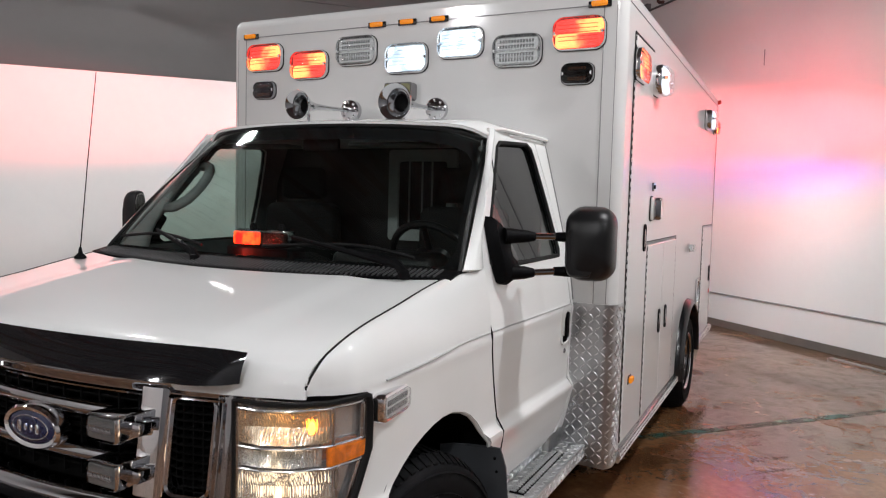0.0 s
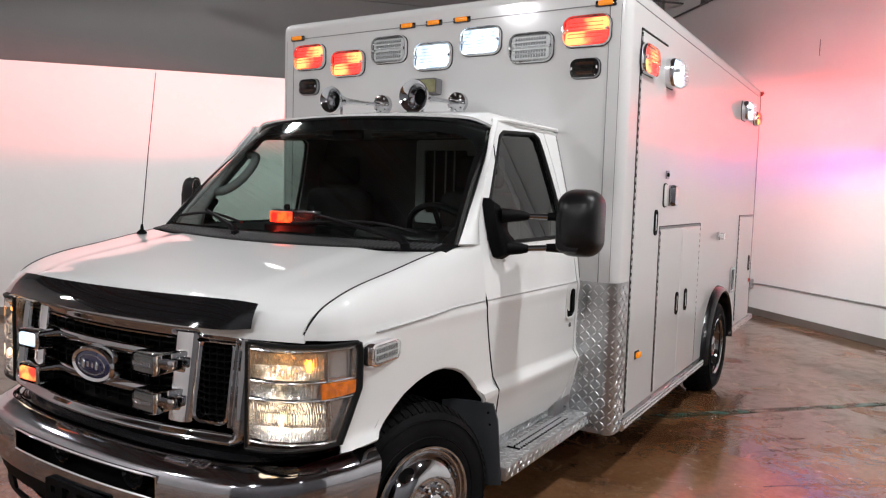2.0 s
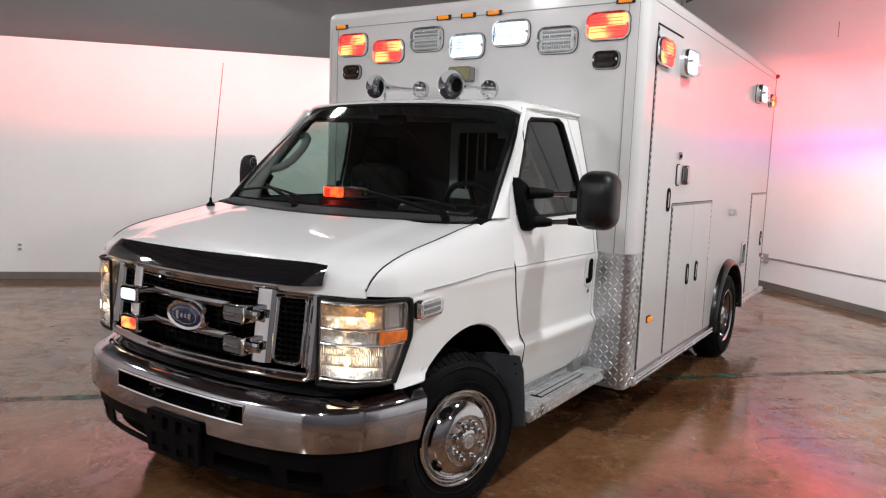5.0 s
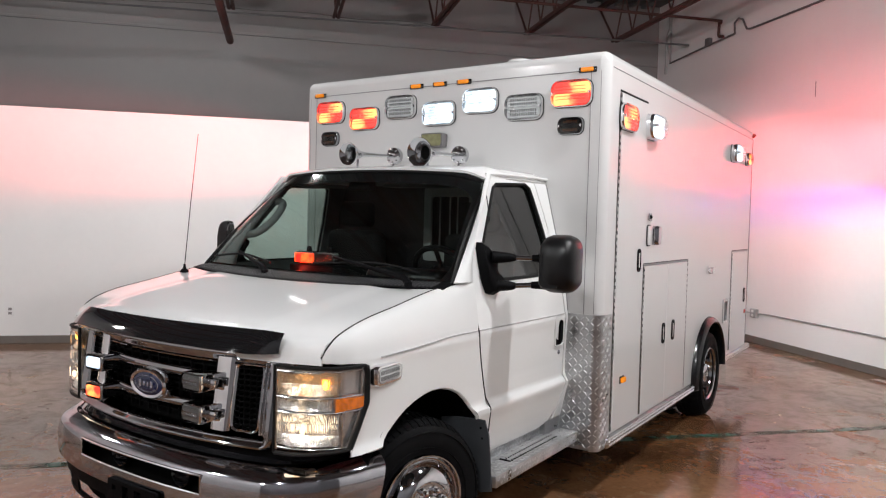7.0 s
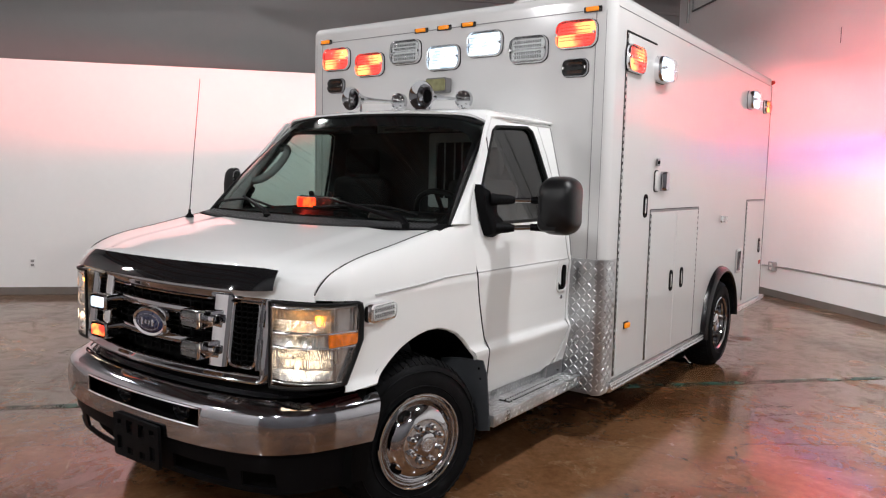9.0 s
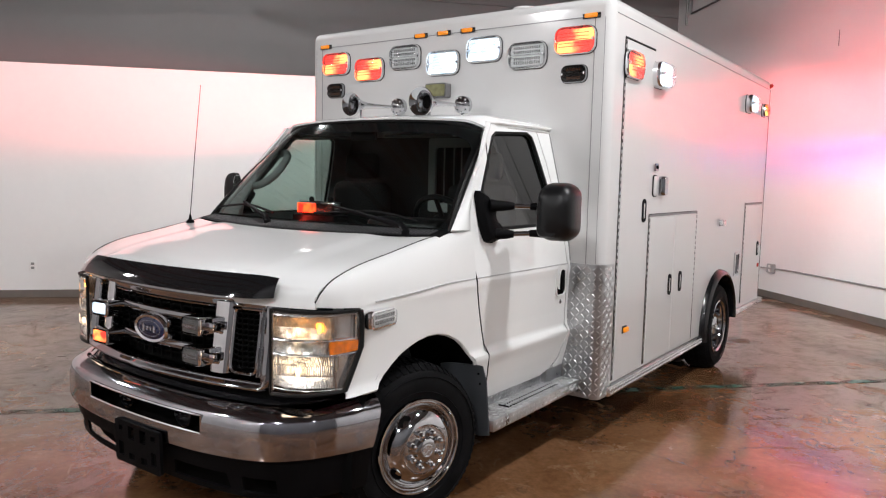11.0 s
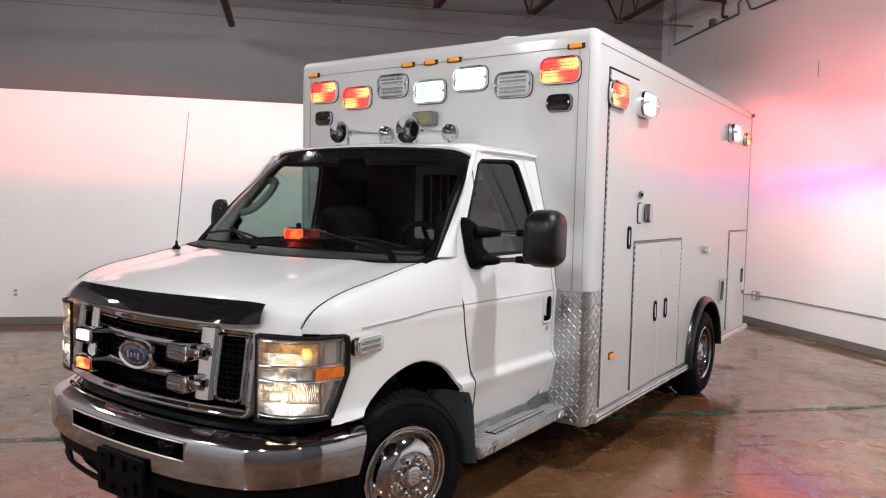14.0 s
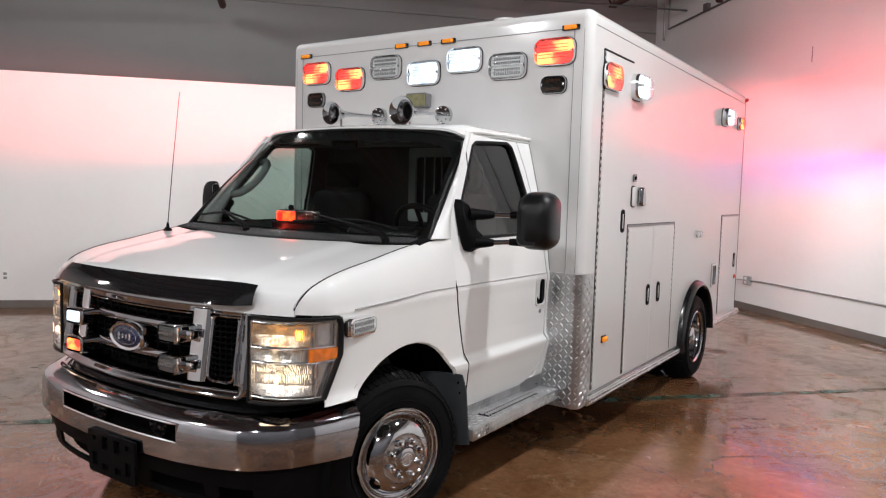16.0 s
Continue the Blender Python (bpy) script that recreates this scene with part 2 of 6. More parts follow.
M_FLARE = mat("glossy_black_rubber", (0.006, 0.006, 0.007), 0.22, vary=0.2, scale=10, spec=0.5)
M_GREYFLAP = mat("dusty_grey_rubber", (0.040, 0.044, 0.049), 0.6, vary=0.2, scale=8)
M_RUBBER = mat("tyre_rubber", (0.0065, 0.0065, 0.007), 0.6, vary=0.3, scale=10, bump=0.1, bump_scale=120, spec=0.05)
M_MESH = mat("black_grille_plastic", (0.0025, 0.0025, 0.0025), 0.7, vary=0.2, spec=0.06)
M_SEAL = mat("black_rubber_seal", (0.008, 0.008, 0.008), 0.5, vary=0.1, spec=0.15)
# Near-black that stands in for shade in hollows and openings; also the underbody's black.
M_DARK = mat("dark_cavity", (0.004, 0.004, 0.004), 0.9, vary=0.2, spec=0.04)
M_TRIM = mat("dark_grey_cab_trim", (0.085, 0.096, 0.094), 0.6, vary=0.12, bump=0.05, bump_scale=260, spec=0.15)
M_TRIM_LIGHT = mat("grey_cab_trim", (0.25, 0.27, 0.265), 0.6, vary=0.08, bump=0.05, bump_scale=260)
M_SASH = mat("pale_grey_sash", (0.26, 0.27, 0.265), 0.5, vary=0.1)
# Seat cloth coloured almost black to stand in for the unlit cab.
M_SEAT = mat("darkened_seat_cloth", (0.009, 0.0095, 0.0095), 0.9, vary=0.2, bump=0.2, bump_scale=500, spec=0.05)
M_GLASS = pane("windscreen_glass", (0.60, 0.70, 0.66), 1.0, 1.5)
M_GLASS_SIDE = pane("tinted_side_glass", (0.22, 0.26, 0.24), 1.0, 1.55)
M_LENS_CLEAR = pane("clear_ribbed_lens", (0.90, 0.92, 0.92), 0.9, 1.45, 0.4, 160, 0.10, (0.8, 0.82, 0.82))
M_LENS_RED = pane("pink_ribbed_lens", (1.0, 0.62, 0.55), 0.8, 1.45, 0.4, 160, 0.12, (0.85, 0.30, 0.28))
M_LENS_SMOKE = pane("smoked_lens", (0.10, 0.10, 0.09), 0.9, 1.45, 0.5, 160)
M_LENS_HEAD = pane("clear_headlight_cover", (0.95, 0.95, 0.95), 0.9, 1.42)
M_LENS_AMBER = mat("amber_lens", (0.72, 0.17, 0.006), 0.16, vary=0.35, scale=60, coat=0.6, bump=0.5, bump_scale=150)
M_MARK_ON = glow("lit_amber_marker", (1.0, 0.31, 0.01), 0.42, (0.55, 0.17, 0.008))


def led(name, hot, edge, strength, rim, grain=9.0):
    """A lit LED row: a hot core that falls off towards the row's rim, uneven along it."""
    m = bpy.data.materials.new(name)
    m.use_nodes = True
    nt = m.node_tree
    n, l = nt.nodes, nt.links
    b = n["Principled BSDF"]
    co, no, ramp, ma = n.new("ShaderNodeTexCoord"), n.new("ShaderNodeTexNoise"), n.new("ShaderNodeValToRGB"), n.new("ShaderNodeMapRange")
    no.inputs["Scale"].default_value, no.inputs["Detail"].default_value = grain, 2
    l.new(co.outputs["Object"], no.inputs["Vector"])
    e = ramp.color_ramp.elements
    e[0].position, e[0].color = 0.40, (*edge, 1)
    e[1].position, e[1].color = 0.58, (*hot, 1)
    l.new(no.outputs["Fac"], ramp.inputs[0])
    ma.inputs["From Min"].default_value, ma.inputs["From Max"].default_value = 0.38, 0.62
    ma.inputs["To Min"].default_value, ma.inputs["To Max"].default_value = rim, strength
    l.new(no.outputs["Fac"], ma.inputs["Value"])
    b.inputs["Base Color"].default_value = (*edge, 1)
    l.new(ramp.outputs[0], b.inputs["Emission Color"])
    l.new(ma.outputs[0], b.inputs["Emission Strength"])
    return m


M_LED_RED = led("lit_red_leds", (1.0, 0.13, 0.08), (1.0, 0.055, 0.055), 1.9, 1.2)


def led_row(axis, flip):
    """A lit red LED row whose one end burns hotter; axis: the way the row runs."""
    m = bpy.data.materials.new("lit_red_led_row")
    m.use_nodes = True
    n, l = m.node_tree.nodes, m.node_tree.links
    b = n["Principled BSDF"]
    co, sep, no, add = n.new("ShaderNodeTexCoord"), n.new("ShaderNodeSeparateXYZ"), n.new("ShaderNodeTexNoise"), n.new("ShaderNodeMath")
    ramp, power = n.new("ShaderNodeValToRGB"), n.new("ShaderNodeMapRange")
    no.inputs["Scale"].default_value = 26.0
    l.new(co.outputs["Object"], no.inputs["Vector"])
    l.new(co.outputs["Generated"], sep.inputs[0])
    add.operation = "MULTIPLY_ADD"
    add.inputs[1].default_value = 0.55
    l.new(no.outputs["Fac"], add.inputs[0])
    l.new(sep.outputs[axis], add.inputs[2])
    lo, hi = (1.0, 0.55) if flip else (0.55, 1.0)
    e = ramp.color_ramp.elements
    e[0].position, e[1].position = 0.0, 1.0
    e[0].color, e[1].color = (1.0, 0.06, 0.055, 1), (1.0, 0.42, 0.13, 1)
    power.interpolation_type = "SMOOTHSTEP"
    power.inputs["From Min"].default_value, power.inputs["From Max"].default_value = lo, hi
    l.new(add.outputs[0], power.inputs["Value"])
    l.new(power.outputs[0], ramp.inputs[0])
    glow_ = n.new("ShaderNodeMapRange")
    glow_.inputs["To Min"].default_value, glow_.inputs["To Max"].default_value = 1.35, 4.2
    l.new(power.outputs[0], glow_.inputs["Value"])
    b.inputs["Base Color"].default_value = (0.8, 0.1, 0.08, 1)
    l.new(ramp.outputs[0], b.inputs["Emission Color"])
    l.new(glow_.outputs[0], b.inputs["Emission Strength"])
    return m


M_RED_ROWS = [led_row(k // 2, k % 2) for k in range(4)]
M_LED_SMALL = led("lit_small_red_leds", (1.0, 0.26, 0.06), (1.0, 0.05, 0.03), 2.8, 1.2, 22.0)
M_TRAY_RED = led("red_lit_tray", (1.0, 0.15, 0.13), (1.0, 0.10, 0.09), 1.5, 0.9)
M_LED_WHITE = led("lit_white_leds", (1.0, 1.0, 1.0), (0.66, 0.80, 0.95), 2.0, 0.75, 14.0)
M_TRAY_WHITE = led("white_lit_tray", (0.9, 0.95, 1.0), (0.7, 0.8, 0.9), 0.6, 0.35)
M_DASH_RED = led("lit_dash_leds", (1.0, 0.10, 0.015), (1.0, 0.018, 0.012), 3.6, 2.0, 24.0)
M_LED_AMBER = led("lit_amber_leds", (1.0, 0.55, 0.12), (1.0, 0.30, 0.03), 4.0, 1.5)
M_LED_OFF = mat("unlit_leds", (0.60, 0.61, 0.61), 0.25, vary=0.12, scale=60)
M_LED_DIE = mat("led_dice", (0.10, 0.105, 0.105), 0.3, vary=0.2, scale=60)
M_BULB = glow("warm_bulb", (1.0, 0.74, 0.45), 2.0)
M_BULB_AMBER = glow("amber_bulb", (1.0, 0.36, 0.04), 9.0)
M_REFLECT = mat("silver_reflector", (0.66, 0.665, 0.67), 0.14, metal=0.8, vary=0.06, bump=0.15, bump_scale=14)
M_BOWL = mat("fluted_reflector_bowl", (0.94, 0.92, 0.86), 0.20, metal=0.80, vary=0.12, scale=20, bump=1.0, bump_scale=70)
M_TURN_BOWL = mat("fluted_amber_tinted_bowl", (0.85, 0.70, 0.50), 0.22, metal=0.75, vary=0.15, scale=20, bump=1.0, bump_scale=70)
for bowl in (M_BOWL, M_TURN_BOWL):
    # flutes pressed into the bowl
    nt = bowl.node_tree
    bump = next(k for k in nt.nodes if k.type == "BUMP")
    co, wave = nt.nodes.new("ShaderNodeTexCoord"), nt.nodes.new("ShaderNodeTexWave")
    wave.bands_direction = "X"
    wave.inputs["Scale"].default_value, wave.inputs["Distortion"].default_value, wave.inputs["Detail"].default_value = 48.0, 3.0, 2.0
    nt.links.new(co.outputs["Object"], wave.inputs["Vector"])
    nt.links.new(wave.outputs["Fac"], bump.inputs["Height"])
    bump.inputs["Strength"].default_value = 0.25
M_BADGE = mat("dark_blue_enamel", (0.010, 0.015, 0.050), 0.25, vary=0.15, coat=0.15)
M_BADGE_MARK = mat("silver_script_bars", (0.65, 0.66, 0.68), 0.2, metal=0.9, vary=0.08)
M_IVORY = mat("olive_cream_plastic", (0.20, 0.195, 0.095), 0.16, vary=0.25, scale=25)
# Grey that stands in for the shade line along the flank crease.
M_CREASE = mat("crease_shade_grey", (0.45, 0.45, 0.45), 0.5, vary=0.1)
M_SEAM = mat("grey_joint_sealer", (0.22, 0.22, 0.22), 0.6, vary=0.15)
M_REDREF = mat("red_reflector", (0.45, 0.03, 0.02), 0.2, vary=0.2, scale=40)


# ---- mesh helpers ----
def part(name, bm, material, parent=None, label="", smooth=False):
    """Links a bmesh as one mesh object, as a part of parent where that is given."""
    bmesh.ops.recalc_face_normals(bm, faces=bm.faces[:])
    me = bpy.data.meshes.new(name)
    bm.to_mesh(me)
    bm.free()
    me.materials.append(material)
    if smooth:
        me.shade_smooth()
        me.set_sharp_from_angle(angle=radians(38))
    ob = new(name, me)
    if parent is not None:
        ob.parent = parent
    if label:
        ob["label"] = label
    return ob


def empty(name, m=None, label="", category="", group="", kind=""):
    ob = new(name)
    ob.empty_display_size = 0.1
    if m is not None:
        ob.matrix_world = m
    return tagged(ob, label, category, group, kind)


def hull(bm, x0, x1, y0, y1, z0, z1, bevel=0.0, seg=2, m=None):
    r = bmesh.ops.create_cube(bm, size=1.0)
    vs = r["verts"]
    for v in vs:
        v.co = Vector(((x0 + x1) / 2 + v.co.x * (x1 - x0), (y0 + y1) / 2 + v.co.y * (y1 - y0), (z0 + z1) / 2 + v.co.z * (z1 - z0)))
    if bevel:
        es = {e for v in vs for e in v.link_edges}
        rr = bmesh.ops.bevel(bm, geom=list(es), offset=bevel, segments=seg, profile=0.5, affect="EDGES")
        vs = [v for v in {v for f in rr["faces"] for v in f.verts} | {v for v in vs if v.is_valid}]
    if m is not None:
        bmesh.ops.transform(bm, matrix=m, verts=[v for v in vs if v.is_valid])


def block(x0, x1, y0, y1, z0, z1, bevel=0.0, seg=2, m=None):
    bm = bmesh.new()
    hull(bm, x0, x1, y0, y1, z0, z1, bevel, seg)
    if m is not None:
        bm.transform(m)
    return bm


def loft(bm, loops, closed=True, cap0=True, cap1=True):
    """Skins a row of point loops."""
    rows = [[bm.verts.new(p) for p in loop] for loop in loops]
    k = len(rows[0])
    for a, b in zip(rows, rows[1:]):
        for i in range(k if closed else k - 1):
            j = (i + 1) % k
            bm.faces.new((a[i], a[j], b[j], b[i]))
    if closed and cap0:
        bm.faces.new(rows[0])
    if closed and cap1:
        bm.faces.new(rows[-1])
    return rows


def rrect(w, h, r, z=0.0, n=5, cx=0.0, cy=0.0):
    """A rounded rectangle as points."""
    pts = []
    for sx, sy, a0 in ((1, 1, 0), (-1, 1, 90), (-1, -1, 180), (1, -1, 270)):
        for i in range(n + 1):
            a = radians(a0 + 90 * i / n)
            pts.append(Vector((cx + sx * (w / 2 - r) + r * math.cos(a), cy + sy * (h / 2 - r) + r * math.sin(a), z)))
    return pts


def lathe(bm, profile, n=48, m=None, cap=True):
    """Turns a profile of (radius, height) round z."""
    loops = [[Vector((r * math.cos(2 * math.pi * i / n), r * math.sin(2 * math.pi * i / n), h)) for i in range(n)] for r, h in profile]
    if m is not None:
        loops = [[m @ p for p in loop] for loop in loops]
    loft(bm, loops, True, cap, cap)


def tube(bm, pts, r, n=8, cap=True):
    """A round bar along a line of points; r may be one radius or one for each point."""
    pts = [Vector(p) for p in pts]
    rs = r if isinstance(r, (list, tuple)) else [r] * len(pts)
    loops, ref = [], None
    for i, p in enumerate(pts):
        t = (pts[min(i + 1, len(pts) - 1)] - pts[max(i - 1, 0)]).normalized()
        if ref is None:
            ref = Vector((0, 0, 1)) if abs(t.z) < 0.9 else Vector((1, 0, 0))
        a = t.cross(ref).normalized()
        ref = a.cross(t).normalized()
        loops.append([p + (a * math.cos(2 * math.pi * k / n) + ref * math.sin(2 * math.pi * k / n)) * rs[i] for k in range(n)])
    loft(bm, loops, True, cap, cap)


def smooth_line(pts, n=8):
    """A Catmull-Rom line through points."""
    pts = [Vector(p) for p in pts]
    out = []
    for i in range(len(pts) - 1):
        p0, p1, p2, p3 = pts[max(i - 1, 0)], pts[i], pts[i + 1], pts[min(i + 2, len(pts) - 1)]
        for k in range(n):
            t = k / n
            out.append(0.5 * ((2 * p1) + (p2 - p0) * t + (2 * p0 - 5 * p1 + 4 * p2 - p3) * t * t + (3 * p1 - p0 - 3 * p2 + p3) * t ** 3))
    out.append(pts[-1])
    return out


def lerp_table(table, x):
    if x <= table[0][0]:
        return table[0][1]
    for (x0, v0), (x1, v1) in zip(table, table[1:]):
        if x <= x1:
            t = (x - x0) / (x1 - x0)
            return v0 + (v1 - v0) * t
    return table[-1][1]


def soft_table(table, x):
    """As lerp_table, with a smooth curve through the stops."""
    k = 0
    while k < len(table) - 2 and x > table[k + 1][0]:
        k += 1
    (x0, v0), (x1, v1) = table[k], table[k + 1]
    t = min(1.0, max(0.0, (x - x0) / (x1 - x0)))
    d = lambda i, j: (table[j][1] - table[i][1]) / (table[j][0] - table[i][0])
    m0 = d(max(k - 1, 0), k + 1) * (x1 - x0)
    m1 = d(k, min(k + 2, len(table) - 1)) * (x1 - x0)
    return (2 * t ** 3 - 3 * t * t + 1) * v0 + (t ** 3 - 2 * t * t + t) * m0 + (-2 * t ** 3 + 3 * t * t) * v1 + (t ** 3 - t * t) * m1


def dense(loop, step=0.03):
    out = []
    for p, q in zip(loop, loop[1:] + loop[:1]):
        p, q = Vector(p), Vector(q)
        k = max(1, int((q - p).length / step))
        out += [p + (q - p) * i / k for i in range(k)]
    return out


def panel(outline, holes, place, step=0.04, mirror=False):
    """A sheet cut out of a curved surface: its outline and holes are given in the sheet's own two measures, place() bends it."""
    from mathutils.geometry import delaunay_2d_cdt
    loops = [dense([Vector(p) for p in outline], step)] + [dense([Vector(p) for p in h], step) for h in holes]
    verts, edges, faces = [], [], []
    for loop in loops:
        k = len(verts)
        verts += [Vector((p.x, p.y)) for p in loop]
        edges += [(k + i, k + (i + 1) % len(loop)) for i in range(len(loop))]
        faces.append([k + i for i in range(len(loop))])

    def inside(p, loop):
        c, j = False, len(loop) - 1
        for i in range(len(loop)):
            a, b = loop[i], loop[j]
            if (a.y > p.y) != (b.y > p.y) and p.x < (b.x - a.x) * (p.y - a.y) / (b.y - a.y) + a.x:
                c = not c
            j = i
        return c

    xs, ys = [p.x for p in loops[0]], [p.y for p in loops[0]]
    gx = np.arange(min(xs) + step / 2, max(xs), step)
    gy = np.arange(min(ys) + step / 2, max(ys), step)
    edge_pts = np.array([(p.x, p.y) for loop in loops for p in loop])
    for x in gx:
        for y in gy:
            p = Vector((x, y))
            if inside(p, loops[0]) and not any(inside(p, h) for h in loops[1:]):
                if np.min(np.hypot(edge_pts[:, 0] - x, edge_pts[:, 1] - y)) > step * 0.45:
                    verts.append(p)
    v2, _, f2, *_ = delaunay_2d_cdt(verts, edges, [], 0, 1e-5)
    bm = bmesh.new()
    vs = [bm.verts.new(place(p.x, p.y, -1 if mirror else 1)) for p in v2]
    for f in f2:
        c = Vector((sum(v2[i].x for i in f) / len(f), sum(v2[i].y for i in f) / len(f)))
        if inside(c, loops[0]) and not any(inside(c, h) for h in loops[1:]):
            bm.faces.new([vs[i] for i in f])
    bmesh.ops.delete(bm, geom=[v for v in bm.verts if not v.link_faces], context="VERTS")
    return bm


def thick(ob, t, offset=-1.0):
    """Gives a sheet its thickness, inwards from the face that looks away from the vehicle's middle."""
    mid = Vector((0.0, 0.7, 0.8))
    me = ob.data
    if sum(f.normal.dot((f.center - mid).normalized()) * f.area for f in me.polygons) < 0:
        me.flip_normals()
    offset = 0.0 if offset == 0 else -1.0
    s = ob.modifiers.new("thickness", "SOLIDIFY")
    s.thickness, s.offset = t, offset
    crisp = ob.modifiers.new("crisp_edges", "EDGE_SPLIT")
    crisp.split_angle = radians(45)
    return ob


def sheet(f, nu, nv):
    """A surface from a function of u and v, both 0 to 1."""
    bm = bmesh.new()
    rows = [[bm.verts.new(f(i / nu, j / nv)) for j in range(nv + 1)] for i in range(nu + 1)]
    for a, b in zip(rows, rows[1:]):
        for j in range(nv):
            bm.faces.new((a[j], a[j + 1], b[j + 1], b[j]))
    return bm


# ---- the hall ----
def wall(name, a0, a1, b0, b1, z0, z1, material, label):
    ob = part(name, block(a0, a1, b0, b1, z0, z1), material, None, label)
    ob.matrix_world = ROOM
    return tagged(ob, "", "wall", "", "structure")


ob = part("floor", block(-2.7, 14.4, -14.4, 0.2, -0.2, 0.0), M_FLOOR, None, "brown stained and sealed concrete floor with scuffs and cracks")
ob.matrix_world = ROOM
tagged(ob, "", "floor", "", "structure")
wall("wall_side", -2.7, 14.4, 0.0, 0.2, 0.0, 5.75, M_WALL, "white painted side wall, scuffed, with conduit along it")
wall("wall_back", -2.7, -2.5, -14.4, 0.0, 0.0, 5.75, M_WALL_DIM, "white back wall above the partition, coloured grey for its weaker light")
wall("wall_partition", -0.14, 0.0, -14.2, -0.004, 0.0, 2.96, M_WALL, "white painted half-height partition wall with rough top edge")
# These two walls are unseen, added to close the hall and feed reflections.
wall("wall_front", 14.2, 14.4, -14.4, 0.0, 0.0, 5.75, M_WALL_GREY, "unseen plain wall closing the hall, dark for the chrome's reflections")
wall("wall_far", -2.5, 14.2, -14.4, -14.2, 0.0, 5.75, M_WALL_FAR, "unseen plain wall closing the hall, toned for the chrome's reflections")
ob = part("ceiling", block(-2.7, 14.4, -14.4, 0.2, 5.75, 5.9), M_DECK, None, "dark ribbed steel roof deck")
ob.matrix_world = ROOM
tagged(ob, "", "ceiling", "", "structure")


def baseboard(name, a0, a1, b0, b1):
    ob = part(name, block(a0, a1, b0, b1, 0.0, 0.10, 0.003, 1), M_BASE, None, "grey vinyl wall base along the floor")
    ob.matrix_world = ROOM
    tagged(ob, "", "baseboard", "", "structure")


baseboard("baseboard_side", 0.012, 14.2, -0.012, 0.0)
baseboard("baseboard_partition", 0.0, 0.012, -14.2, 0.0)
ob = part("floor_line", block(4.80, 4.88, -13.8, -0.3, 0.0, 0.004), M_LINE, None, "worn green painted line across the floor")
ob.matrix_world = ROOM
tagged(ob, "", "floor marking", "", "structure")


# ---- the ambulance: cab ----
AMB = empty("ambulance", None, "white box-body ambulance with chrome front, warning lamps lit", "ambulance")

ZC, SPAN = 1.12, 0.26
SIDE = [(0.44, -0.050), (0.50, -0.030), (0.58, -0.010), (0.66, 0.006), (0.712, 0.020), (0.728, 0.019), (0.752, -0.008), (0.85, -0.009), (0.95, -0.006), (1.06, -0.002), (1.10, 0.003), (1.12, 0.004),
        (1.135, -0.003), (1.25, -0.018), (1.38, -0.042), (1.92, -0.162), (1.96, -0.178)]


NOSE = [(-0.62, 0.845), (-0.60, 0.866), (-0.57, 0.888), (-0.53, 0.922), (-0.47, 0.955), (-0.42, 0.970), (-0.35, 0.976)]


def base_x(y):
    x = 0.992 + 0.030 * max(0.0, min(1.0, (y - 0.30) / 1.0))
    if y < 0.05:
        x -= 0.034 * min(1.6, ((0.05 - y) / 0.5)) ** 1.7
    if y < -0.36:
        x = min(x, soft_table(NOSE, y))
    return x


def side_place(y, z, s=1):
    top = max(0.0, (z - 1.38) / 0.54)
    x = base_x(y) * (1 - top) + 1.006 * top if top > 0 else base_x(y)
    if s < 0:
        x -= 0.055 * min(1.0, top)
        y += 0.11 * min(1.0, top) * max(0.0, min(1.0, (1.43 - y) / 0.9))
    return Vector((s * (x + lerp_table(SIDE, z)), y, z))


SEAM_Z = [(-0.62, 1.100), (-0.60, 1.122), (-0.58, 1.151), (-0.52, 1.203), (-0.384, 1.252), (-0.163, 1.294), (0.139, 1.350), (0.42, 1.385)]
SEAM_X = [(-0.62, 0.880), (-0.45, 0.897), (-0.16, 0.900), (0.14, 0.905), (0.25, 0.930), (0.42, 0.962)]


def fender_place(y, w, s=1):
    if w <= ZC:
        return side_place(y, w, s)
    f = min(1.0, (w - ZC) / SPAN) * math.pi / 2
    xs, zs = soft_table(SEAM_X, y), soft_table(SEAM_Z, y)
    xc = max(xs, side_place(y, ZC).x - 0.004)
    return Vector((s * (xs + (xc - xs) * math.cos(f)), y, ZC + (zs - ZC) * math.sin(f)))


TOPW = ZC + SPAN
FENDER = [(0.556, 0.50), (0.50, 0.78), (0.445, 0.97), (0.408, 1.12), (0.392, 1.25), (0.392, TOPW), (0.14, TOPW), (-0.16, TOPW), (-0.40, TOPW), (-0.52, TOPW), (-0.598, TOPW), (-0.600, 1.102), (-0.53, 1.097),
          (-0.47, 1.094), (-0.425, 1.090), (-0.405, 0.94), (-0.45, 0.83), (-0.50, 0.72), (-0.335, 0.728), (-0.310, 0.744), (-0.268, 0.778), (-0.220, 0.815), (-0.165, 0.849), (-0.10, 0.876),
          (-0.035, 0.894), (0.03, 0.903), (0.11, 0.900), (0.19, 0.880), (0.26, 0.850), (0.32, 0.808), (0.365, 0.765), (0.40, 0.71), (0.44, 0.63), (0.48, 0.55), (0.51, 0.50)]
DOOR = [(0.566, 0.50), (0.510, 0.78), (0.455, 0.97), (0.418, 1.12), (0.402, 1.25), (0.402, 1.36), (0.43, 1.48), (0.50, 1.60), (0.68, 1.885), (0.72, 1.925), (0.78, 1.938),
        (1.22, 1.944), (1.27, 1.91), (1.315, 1.74), (1.365, 1.40), (1.392, 1.12), (1.392, 0.80), (1.375, 0.66), (1.33, 0.56), (1.26, 0.50), (1.16, 0.472), (0.60, 0.468)]
